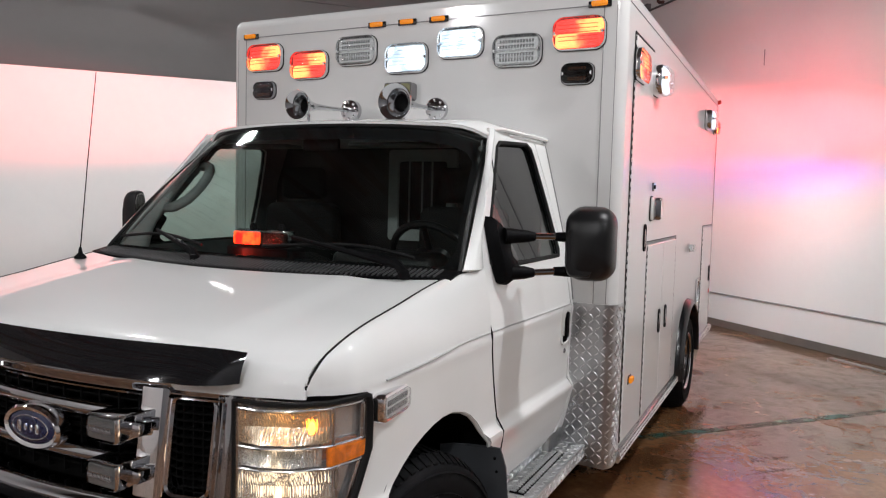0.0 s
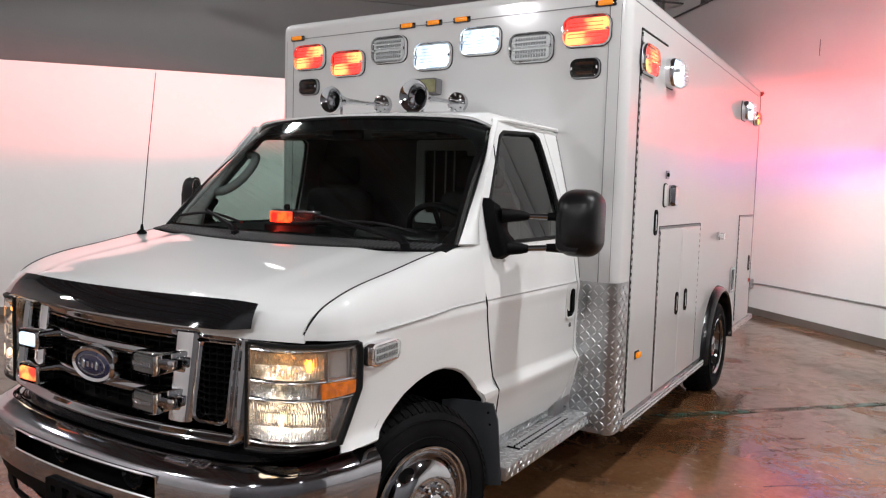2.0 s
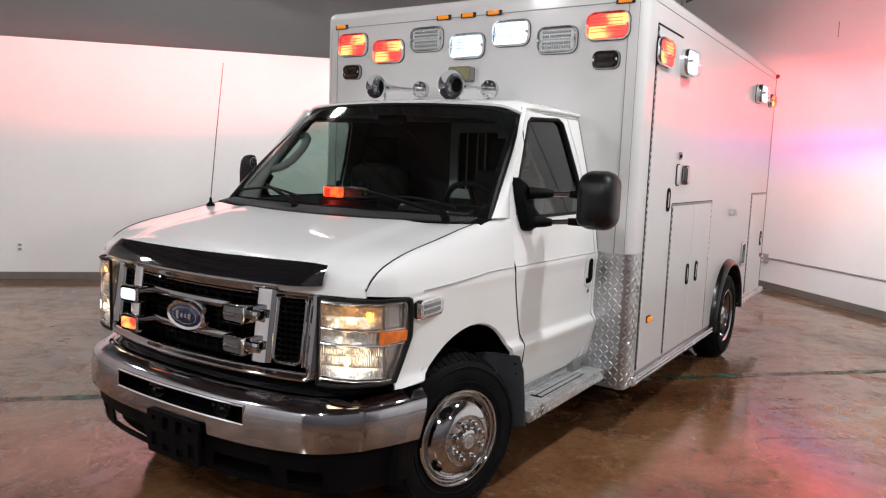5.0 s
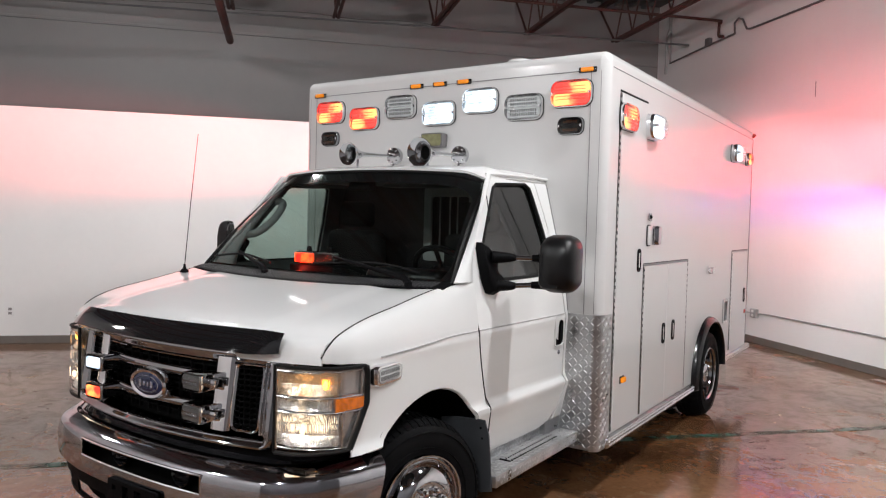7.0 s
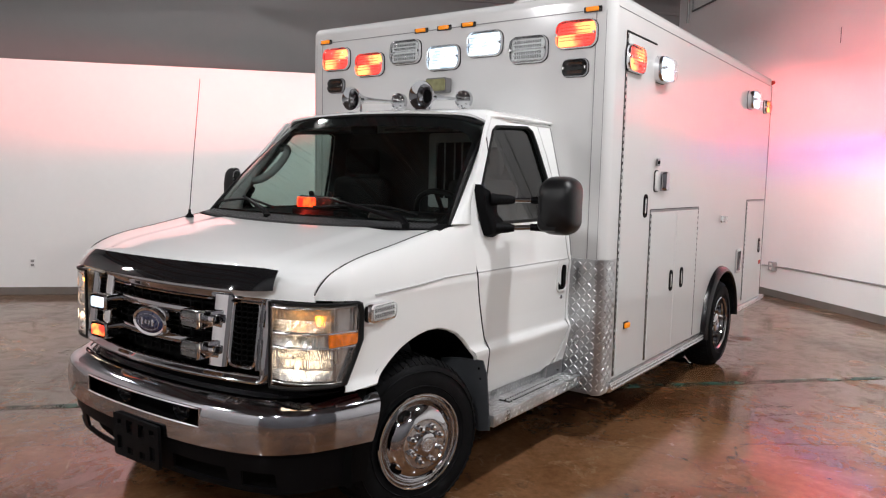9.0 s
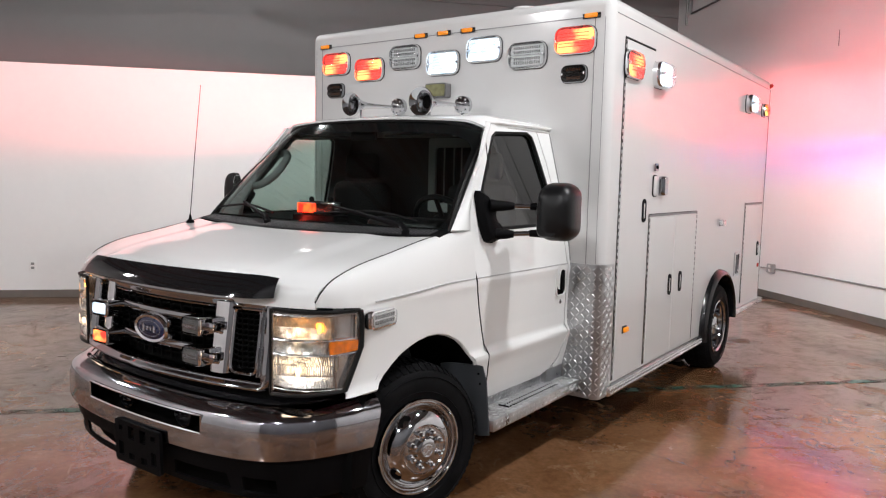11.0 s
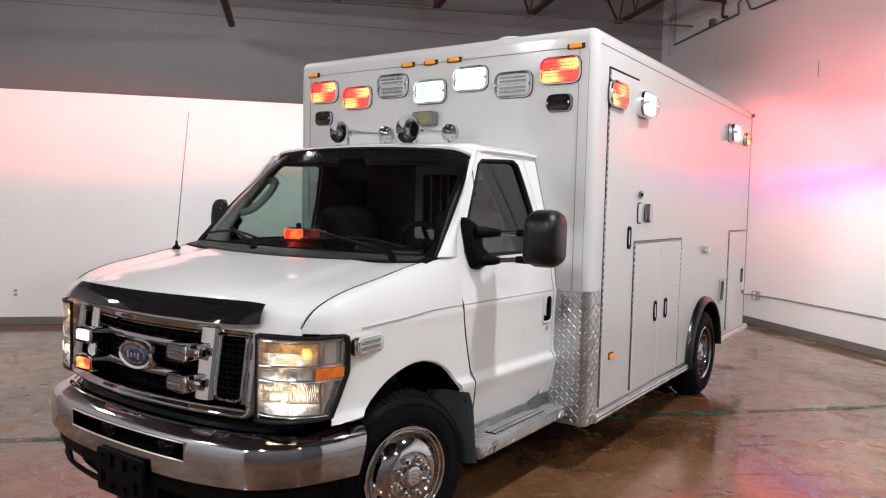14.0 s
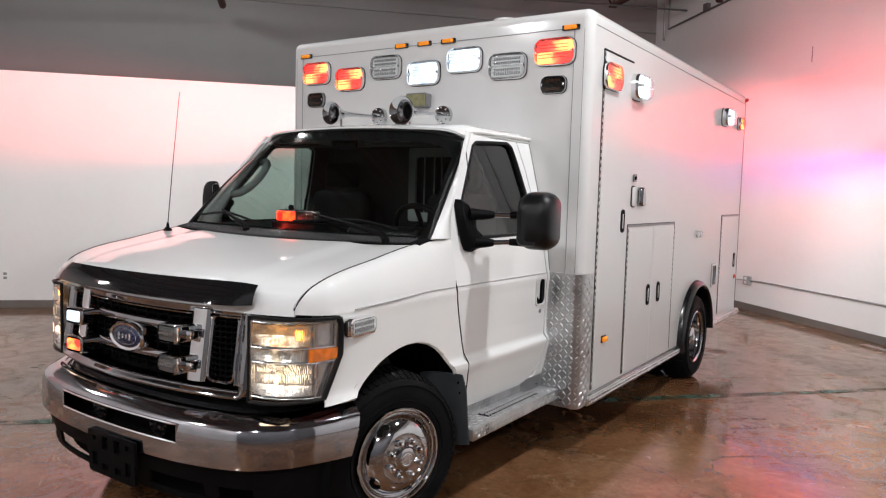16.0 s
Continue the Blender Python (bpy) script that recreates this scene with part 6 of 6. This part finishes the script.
# ---- tread plate, step, rails ----
def treads(name, place, nu, nv, parent, u0, u1, v0, v1, skip=None, label="", L=0.0112):
    """Raised lozenges of tread plate, alternately crossed."""
    bm = bmesh.new()
    for i in range(nu):
        for j in range(nv):
            u = u0 + (u1 - u0) * (i + 0.5) / nu
            v = v0 + (v1 - v0) * (j + 0.5) / nv
            if skip and skip(u, v):
                continue
            a = radians(45 if (i + j) % 2 else -45)
            c, d = math.cos(a), math.sin(a)
            Wd = L * 0.26
            pts = [(-L, 0), (0, -Wd), (L, 0), (0, Wd)]
            low = [bm.verts.new(place(u + x * c - y * d, v + x * d + y * c, 0.0005)) for x, y in pts]
            hi = [bm.verts.new(place(u + (x * 0.72 * c - y * 0.4 * d), v + (x * 0.72 * d + y * 0.4 * c), 0.0040)) for x, y in pts]
            bm.faces.new(hi)
            for k in range(4):
                bm.faces.new((low[k], low[(k + 1) % 4], hi[(k + 1) % 4], hi[k]))
    ob = part(name, bm, M_LOZENGE, parent, label)
    tagged(ob, "", "", "", "stuff")
    return ob


def guard_place(u, z, d=0.0, s=1):
    """Round the body's front corner: u runs from the cab outwards, then back along the flank."""
    r = RC + 0.004
    flat = BX - RC - 0.985
    if u <= flat:
        return Vector((s * (0.985 + u), BY0 - 0.004 - d, z))
    arc = u - flat
    if arc <= r * math.pi / 2:
        a = arc / r
        n = Vector((s * math.sin(a), -math.cos(a), 0))
        return Vector((s * (BX - RC), BY0 + RC, z)) + n * (r + d)
    return Vector((s * (BX + 0.004 + d), BY0 + RC + arc - r * math.pi / 2, z))


for s in (1, -1):
    bm = sheet(lambda u, v: guard_place(0.40 * u, 0.305 + 0.83 * v, 0, s), 40, 2)
    g = part("corner_guard", bm, M_TREAD, AMB, "bright tread plate corner guard", True)
    thick(g, 0.004, 0)
    treads("guard_treads", lambda u, v, d: guard_place(u, v, d + 0.002, s), 11, 25, g, 0.012, 0.39, 0.315, 1.125, L=0.0165)
    st = part("cab_step", block(min(s * 0.93, s * 1.112), max(s * 0.93, s * 1.112), 0.425, 1.43, 0.352, 0.415, 0.006, 2), M_TREAD, AMB, "tread plate cab step with punched grip strip", True)
    grip = lambda u, v: 0.66 < v < 1.26 and 0.995 < u < 1.058
    treads("step_treads", lambda u, v, d: Vector((s * u, v, 0.415 + d)), 5, 32, st, 0.960, 1.108, 0.44, 1.42, grip, L=0.0140)
    treads("step_treads", lambda u, v, d: Vector((s * (1.112 + d), u, v)), 34, 2, st, 0.44, 1.41, 0.357, 0.410)
    # black plate that paints the shade of the punched openings
    part("grip_opening", block(min(s * 0.993, s * 1.061), max(s * 0.993, s * 1.061), 0.662, 1.244, 0.410, 0.4185, 0.002, 1), M_DARK, st, "black plate under the grip, painted as the openings' shade")
    for i in range(22):
        y = 0.68 + 0.026 * i
        for x in (1.010, 1.044):
            part("grip_ridge", block(min(s * (x - 0.013), s * (x + 0.013)), max(s * (x - 0.013), s * (x + 0.013)), y - 0.006, y + 0.006, 0.415, 0.427, 0.004, 1), M_LOZENGE, st)
    bm = sheet(lambda u, v: Vector((s * (0.955 - 0.0 * v), 0.56 + 0.87 * u, 0.41 + 0.062 * v)), 10, 2)
    k = part("step_riser", bm, M_TREAD, AMB, "tread plate kick strip below the door", True)
    treads("riser_treads", lambda u, v, d: Vector((s * (0.956 + d), u, v)), 28, 2, k, 0.58, 1.40, 0.418, 0.468)
    part("step_filler", block(min(s * 0.945, s * 0.990), max(s * 0.945, s * 0.990), 1.22, 1.432, 0.412, 0.500, 0.004, 1), M_TREAD, AMB, "tread plate filler behind the step")
    rl = part("side_rail", block(min(s * 1.19, s * 1.262), max(s * 1.19, s * 1.262), 1.545, 3.52, 0.302, 0.365, 0.008, 2), M_ALU, AMB, "tread-patterned aluminium rub rail along the body", True)
    treads("rail_treads", lambda u, v, d: Vector((s * (1.262 + d), u, v)), 70, 2, rl, 1.56, 3.51, 0.310, 0.358)
    rl = part("side_rail", block(min(s * 1.19, s * 1.262), max(s * 1.19, s * 1.262), 4.56, 5.70, 0.385, 0.440, 0.008, 2), M_ALU, AMB, "ribbed aluminium rub rail along the body", True)
    for z in (0.400, 0.413, 0.426):
        line("rail_rib", (s * 1.263, 4.565, z), (s * 1.263, 5.695, z), 0.004, M_ALU, rl)
    # mud flap behind the front wheel
    fl = part("mud_flap", panel([(0.80, 0.67), (0.855, 0.682), (1.05, 0.692), (1.074, 0.62), (1.094, 0.338), (1.030, 0.322), (0.92, 0.36), (0.80, 0.50)], [], lambda x, z, k: Vector((k * x, 0.405 + 0.03 * (0.7 - z) - 0.10 * max(0.0, 0.95 - x), z)), 0.06, s < 0), M_GREYFLAP, AMB, "grey bolted splash flap behind the front wheel", True)
    thick(fl, 0.008, 0)
    for i in range(6):
        bm = bmesh.new()
        lathe(bm, [(0.006, -0.002), (0.006, 0.003), (0.003, 0.005)], 8, Matrix.Translation((s * (1.03 + 0.007 * i), 0.399 + 0.006 * i, 0.65 - 0.052 * i)) @ pose(0, 0, 0, 90, 0, 0))
        part("flap_bolt", bm, M_BLACK, fl)
    # black flare over the rear wheels
    bm = bmesh.new()
    loops = []
    for a in range(2, 190, 6):
        c, d = math.cos(radians(a)), math.sin(radians(a))
        loops.append([Vector((s * x, 4.01 + c * r, 0.375 + d * r)) for x, r in ((BX - 0.16, 0.455), (BX + 0.032, 0.452), (BX + 0.052, 0.456), (BX + 0.058, 0.468), (BX + 0.052, 0.484), (BX + 0.030, 0.503), (BX - 0.002, 0.512))])
    loft(bm, loops, False)
    part("wheel_flare", bm, M_FLARE, AMB, "black rubber flare round the rear wheel opening", True)
    bm = bmesh.new()
    arc = [(4.01 + 0.465 * math.cos(radians(a)), 0.39 + 0.465 * math.sin(radians(a))) for a in range(-4, 185, 12)]
    loft(bm, [[Vector((s * x, y, z)) for y, z in arc] for x in (0.60, BX)], False)
    part("wheel_housing", bm, M_DARK, AMB, "black wheel housing", True)


# ---- wheels ----
def wheel_thing(y, x, s, dual, steer=0.0):
    """x: the tyre's outer wall. Axis along the vehicle's width."""
    m = Matrix.Translation((s * x, y, 0.376)) @ Matrix(((0, 0, s, 0), (1, 0, 0, 0), (0, 1, 0, 0), (0, 0, 0, 1)))
    pivot = Matrix.Translation((s * (x - 0.12), y, 0))
    m = pivot @ pose(0, 0, 0, 0, 0, steer) @ pivot.inverted() @ m
    R0, TW = 0.378, 0.215
    ob = empty("road_wheel", None, "steel wheel with chrome cover and black tyre")
    ob.parent = AMB
    bm = bmesh.new()
    lathe(bm, [(0.205, -TW), (0.23, -TW - 0.002), (0.30, -TW - 0.008), (0.345, -TW + 0.004), (0.366, -TW + 0.03), (R0, -TW + 0.06), (R0, -0.06), (0.366, -0.03), (0.350, -0.004), (0.318, 0.008), (0.275, 0.010), (0.240, 0.002), (0.222, -0.008), (0.205, -0.02)], 72, m, False)
    part("tyre", bm, M_RUBBER, ob, "black rubber tyre", True)
    # tread lugs
    bm = bmesh.new()
    n = 64
    for i in range(n):
        a = 2 * math.pi * i / n
        for x0, x1, da in ((-0.062, -0.012, 0.0), (-0.110, -0.068, 0.35), (-0.150, -0.116, 0.0), (-0.205, -0.156, 0.35)):
            aa = a + da * 2 * math.pi / n
            pts = []
            for r in (R0 - 0.006, R0 + 0.006):
                for xx, e in ((x0, -0.030), (x1, -0.020), (x1, 0.030), (x0, 0.020)):
                    rr = r - (0.022 if xx > -0.02 else 0.0)
                    pts.append(m @ Vector((rr * math.cos(aa + e), rr * math.sin(aa + e), xx)))
            vs = [bm.verts.new(p) for p in pts]
            bm.faces.new(vs[4:])
            for k in range(4):
                bm.faces.new((vs[k], vs[(k + 1) % 4], vs[4 + (k + 1) % 4], vs[4 + k]))
    tagged(part("tyre_tread", bm, M_RUBBER, ob), "", "", "", "stuff")
    # raised rings on the sidewall
    for r in (0.262, 0.332):
        bm = bmesh.new()
        lathe(bm, [(r - 0.003, 0.006), (r, 0.0125), (r + 0.003, 0.006)], 64, m, False)
        part("sidewall_ring", bm, M_RUBBER, ob, "", True)
    # bright wheel cover
    if not dual:
        prof = [(0.228, -0.004), (0.231, 0.010), (0.227, 0.017), (0.220, 0.017), (0.214, 0.010), (0.211, 0.002), (0.205, 0.001), (0.202, -0.008), (0.196, -0.013), (0.190, -0.009), (0.183, 0.002), (0.172, 0.019), (0.158, 0.034), (0.140, 0.047), (0.124, 0.054), (0.117, 0.055), (0.113, 0.050), (0.109, 0.050), (0.064, 0.052), (0.060, 0.055), (0.056, 0.068), (0.050, 0.073), (0.030, 0.0745), (0.002, 0.0745)]
    else:
        prof = [(0.228, -0.012), (0.231, 0.000), (0.226, 0.004), (0.219, -0.004), (0.208, -0.045), (0.200, -0.100), (0.190, -0.118), (0.170, -0.122), (0.120, -0.118), (0.100, -0.104), (0.086, -0.066), (0.080, -0.030), (0.060, -0.020), (0.002, -0.018)]
    bm = bmesh.new()
    lathe(bm, prof, 64, m, False)
    part("wheel_cover", bm, M_POLISHED, ob, "polished chrome wheel cover", True)
    if not dual:
        for k in range(4):
            a = radians(35 + 90 * k)
            c = Vector((0.166 * math.cos(a), 0.166 * math.sin(a), 0.018))
            t = m @ Matrix.Translation(c) @ pose(0, 0, 0, 0, 0, math.degrees(a)) @ pose(0, 0, 0, 0, 44, 0)
            bm = bmesh.new()
            pts0 = [(0.020 * math.cos(2 * math.pi * i / 20), 0.033 * math.sin(2 * math.pi * i / 20)) for i in range(20)]
            loft(bm, [[t @ Vector((x * 1.22, y * 1.15, 0.004)) for x, y in pts0], [t @ Vector((x * 1.1, y * 1.08, 0.010)) for x, y in pts0], [t @ Vector((x, y, 0.004)) for x, y in pts0]], True, False, False)
            part("hand_hole_rim", bm, M_POLISHED, ob, "", True)
            # flat black disc that paints the shade inside the hand hole
            bm = bmesh.new()
            loft(bm, [[t @ Vector((x, y, 0.005)) for x, y in pts0], [t @ Vector((x * 0.9, y * 0.9, 0.0045)) for x, y in pts0]])
            part("hand_hole", bm, M_DARK, ob, "black disc painted as the hand hole's shade")
    zb = 0.055 if not dual else -0.120
    for k in range(8):
        a = radians(22.5 + 45 * k)
        t = m @ Matrix.Translation((0.083 * math.cos(a), 0.083 * math.sin(a), zb))
        if dual:
            t = m @ Matrix.Translation((0.145 * math.cos(a), 0.145 * math.sin(a), zb))
        bm = bmesh.new()
        lathe(bm, [(0.0165, -0.006), (0.0165, 0.006), (0.0125, 0.007), (0.0125, 0.024), (0.010, 0.029), (0.005, 0.031), (0.001, 0.0315)], 8, t)
        part("lug_nut", bm, M_CHROME, ob, "", True)
    bm = bmesh.new()
    lathe(bm, [(0.032, 0.0), (0.032, 0.003), (0.027, 0.004), (0.025, 0.002), (0.002, 0.002)], 24, m @ Matrix.Translation((0, 0, 0.074 if not dual else -0.018)))
    part("hub_disc", bm, M_BADGE_MARK, ob, "", True)


for s in (1, -1):
    wheel_thing(0.028, 0.968, s, False, -17)
    wheel_thing(4.01, 1.258, s, True)
    bm = bmesh.new()
    lathe(bm, [(0.20, 0), (0.34, 0.004), (0.372, 0.05), (0.372, 0.17), (0.34, 0.21), (0.20, 0.215)], 48, Matrix.Translation((s * 0.985, 4.01, 0.372)) @ pose(0, 0, 0, 0, -90 * s, 0))
    part("inner_tyre", bm, M_RUBBER, AMB, "black inner tyre of the rear pair", True)
part("rear_axle", block(-0.7, 0.7, 3.92, 4.10, 0.30, 0.46, 0.04), M_DARK, AMB)


# ---- roof steel, pipes and fittings of the hall ----
def in_hall(ob):
    ob.matrix_world = ROOM
    return ob


def joist(b):
    """An open-web roof joist that runs along a at the given b: chords, crossed webs."""
    bm = bmesh.new()
    for o in (-0.035, 0.035):
        hull(bm, -2.45, 14.1, b + o - 0.022, b + o + 0.022, 5.58, 5.63)
    root = in_hall(part("roof_joist", bm, M_STEEL_RED, None, "dark red-brown open-web steel roof joist under the deck"))
    tagged(root, "", "roof joist", "roof joists", "")
    bm = bmesh.new()
    for o in (-0.035, 0.035):
        hull(bm, -1.80, 14.0, b + o - 0.022, b + o + 0.022, 4.845, 4.885)
    part("bottom_chord", bm, M_STEEL_RED, root)
    n = 25
    for i in range(n):
        a0 = -1.75 + 0.61 * i
        bm = bmesh.new()
        tube(bm, [(a0, b, 4.87), (a0 + 0.305, b, 5.60)], 0.014, 5)
        tube(bm, [(a0 + 0.305, b, 5.60), (a0 + 0.61, b, 4.87)], 0.014, 5)
        part("web_bar", bm, M_STEEL_RED, root)
    bm = bmesh.new()
    tube(bm, [(-1.78, b, 4.87), (-2.42, b, 5.58)], 0.020, 5)
    part("end_web", bm, M_STEEL_RED, root)
    return root


for k in range(8):
    joist(-1.23 - 1.60 * k)

bm = bmesh.new()
for i in range(52):
    hull(bm, -2.5, 14.1, -14.15 + 0.27 * i, -14.15 + 0.27 * i + 0.10, 5.70, 5.75)
tagged(in_hall(part("trim_deck_ribs", bm, M_DECK, None, "dark ribs of the steel roof deck")), "", "roof deck", "", "structure")


def run(name, pts, r, material, label, category):
    bm = bmesh.new()
    tube(bm, pts, r, 8)
    return tagged(in_hall(part(name, bm, material, None, label, True)), "", category)


run("bridging_rod", [(-2.14, -14.1, 4.80), (-1.42, -0.02, 4.812)], 0.016, M_PIPE, "dark steel bridging rod across the joist ends", "pipe")
run("slack_cable", smooth_line([(-1.83, -11.3 + 1.6 * i * 0.5, 4.91 - (0.035 if i % 2 else 0.0)) for i in range(10)], 4), 0.007, M_PIPE, "slack dark cable laid along the bridging rod", "cable")
run("girder_pipe", [(-1.45, -7.62, 4.29), (6.0, -7.62, 4.24)], 0.055, M_STEEL_RED, "dark round pipe hung below the joists", "pipe")
run("red_pipe", smooth_line([(-0.50, -9.5, 5.0), (-0.50, -4.0, 4.99), (-0.50, -0.10, 4.987), (-0.505, -0.045, 4.95), (-0.51, -0.045, 4.80), (-0.49, -0.045, 4.74), (-0.38, -0.045, 4.715)], 4), 0.024, M_STEEL_RED, "red-brown painted pipe across the corner", "pipe")
ob = part("trim_ledge", block(-2.5, -2.455, -14.1, -0.02, 4.635, 4.675, 0.004, 1), M_WALL_DIM, None, "narrow ledge along the back wall")
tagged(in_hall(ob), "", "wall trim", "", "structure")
# conduits on the side wall
run("wall_conduit", [(-2.0, -0.03, 4.62), (-0.8, -0.03, 4.67), (-0.10, -0.03, 4.69), (-0.07, -0.06, 4.84), (0.02, -0.06, 4.89), (0.13, -0.06, 4.85), (0.20, -0.03, 4.69), (0.30, -0.03, 4.67), (14.1, -0.03, 4.64)], 0.016, M_PIPE, "dark conduit along the side wall near the roof", "conduit")
run("wall_conduit", [(-2.15, -0.03, 4.45), (-2.15, -0.03, 5.10), (-2.05, -0.03, 5.25), (-2.05, -0.03, 5.70)], 0.022, M_CONDUIT, "upright conduit beside the corner", "conduit")
run("wall_conduit", [(-2.0, -0.03, 4.62), (-2.0, -0.03, 5.70)], 0.016, M_CONDUIT, "upright conduit beside the corner", "conduit")
tagged(in_hall(part("junction_box", block(-0.86, -0.74, -0.07, 0.0, 4.66, 4.78, 0.006, 1), M_PIPE, None, "small grey junction box on the conduit")), "", "junction box")
run("wall_conduit", [(0.40, -0.022, 0.43), (0.56, -0.022, 0.44), (0.66, -0.022, 0.44), (0.95, -0.022, 0.455), (14.1, -0.022, 0.50)], 0.010, M_CONDUIT, "thin galvanised conduit low along the side wall", "conduit")
box_ = in_hall(part("outlet_box", block(0.59, 0.72, -0.06, 0.0, 0.375, 0.505, 0.008, 2), M_CONDUIT, None, "square galvanised outlet box on the wall"))
tagged(box_, "", "outlet box")
for dz in (-0.03, 0.03):
    part("socket", block(0.63, 0.68, -0.064, -0.058, 0.44 + dz - 0.018, 0.44 + dz + 0.018, 0.004, 1), M_WALL, box_)
pl = in_hall(part("wall_outlet", block(0.0, 0.008, -10.16, -10.08, 0.35, 0.47, 0.003, 1), M_WALL, None, "white wall outlet plate low on the partition"))
tagged(pl, "", "outlet")
for dz in (-0.026, 0.026):
    part("socket", block(0.008, 0.011, -10.14, -10.10, 0.41 + dz - 0.016, 0.41 + dz + 0.016, 0.003, 1), M_WALL_DIM, pl)
bar = in_hall(part("metal_bar", block(3.15, 4.30, -0.31, -0.22, 0.0, 0.022, 0.004, 1), M_ALU, None, "loose aluminium strip lying on the floor by the wall"))
tagged(bar, "", "metal strip")
tagged(in_hall(part("wall_scratch", block(1.675, 1.685, -0.004, 0.0, 3.44, 3.64), M_SEAM, None, "short dark scratch on the white side wall")), "", "wall mark", "", "structure")


# traces of old lettering, scuffs and one long crack on the floor
M_TRACE = mat("old_dark_floor_trace", (0.060, 0.036, 0.026), 0.5, vary=0.4, scale=40)
random.seed(4)
along = Vector((0.70, 0.714, 0))
across = Vector((-0.714, 0.70, 0))
bm = bmesh.new()


def fleck(c, w, h, turn=0.0):
    """A thin rough-edged patch of old paint on the floor."""
    pts = []
    for i in range(9):
        a = 2 * math.pi * i / 9
        k = random.uniform(0.65, 1.15)
        x, y = w * k * math.cos(a), h * k * math.sin(a)
        q = c + along * (x * math.cos(turn) - y * math.sin(turn)) + across * (x * math.sin(turn) + y * math.cos(turn))
        pts.append(bm.verts.new((q.x, q.y, 0.0015)))
    bm.faces.new(pts)


for start, n, h in (((1.74, 3.38), 6, 0.024), ((1.80, 3.20), 4, 0.020), ((1.83, 2.90), 9, 0.034), ((1.88, 2.69), 8, 0.034), ((1.27, 3.81), 7, 0.020)):
    for i in range(n):
        c = Vector((*start, 0)) + along * (0.034 * i)
        for j in range(2):
            fleck(c + across * random.uniform(-0.7, 0.7) * h + along * random.uniform(-0.006, 0.006), random.uniform(0.006, 0.012), h * random.uniform(0.25, 0.6), random.uniform(-0.3, 0.3))
for i in range(70):
    c = Vector((random.uniform(1.5, 4.2), random.uniform(-0.5, 4.2), 0))
    fleck(c, random.uniform(0.004, 0.03), random.uniform(0.003, 0.010), random.uniform(-0.6, 0.6))
for i in range(40):
    c = Vector((random.uniform(-4.5, -1.5), random.uniform(-1.0, 3.5), 0))
    fleck(c, random.uniform(0.006, 0.04), random.uniform(0.004, 0.012), random.uniform(-0.6, 0.6))
tagged(part("trim_floor_traces", bm, M_TRACE, None, "dark scuffs and worn traces of lettering on the floor"), "", "floor marking", "", "structure")
bm = bmesh.new()
way = [Vector((1.95, 2.02, 0)) + Vector((0.0945, 0.0765, 0)) * i + Vector((random.uniform(-0.02, 0.02), random.uniform(-0.02, 0.02), 0)) for i in range(22)]
tube(bm, way, [random.uniform(0.0012, 0.003) for _ in way], 4)
tagged(part("trim_floor_crack", bm, M_TRACE, None, "thin wandering crack in the concrete floor"), "", "floor crack", "", "structure")

M_BAY = glow("lit_bay_glass", (1.0, 0.97, 0.93), 30.0)
# high-bay lamps out of view, of assumed form; some inferred, others added as fill
for a, b in HIGH_BAYS:
    bm = bmesh.new()
    lathe(bm, [(0.04, 0.34), (0.09, 0.32), (0.11, 0.20), (0.31, 0.050), (0.325, 0.034), (0.315, 0.032), (0.12, 0.115), (0.03, 0.120)], 28, Matrix.Translation((a, b, 4.42)))
    hb = in_hall(part("high_bay_lamp", bm, M_ALU, None, "high-bay lamp out of view, assumed round aluminium form, lit", True))
    tagged(hb, "", "ceiling lamp", "high-bay lamps")
    bm = bmesh.new()
    lathe(bm, [(0.118, 0.113), (0.10, 0.108), (0.02, 0.106)], 24, Matrix.Translation((a, b, 4.42)))
    part("lamp_glass", bm, M_BAY, hb, "bright lamp glass")
    bm = bmesh.new()
    tube(bm, [(a, b, 4.74), (a, b, 5.72)], 0.008, 6)
    part("lamp_stem", bm, M_PIPE, hb)
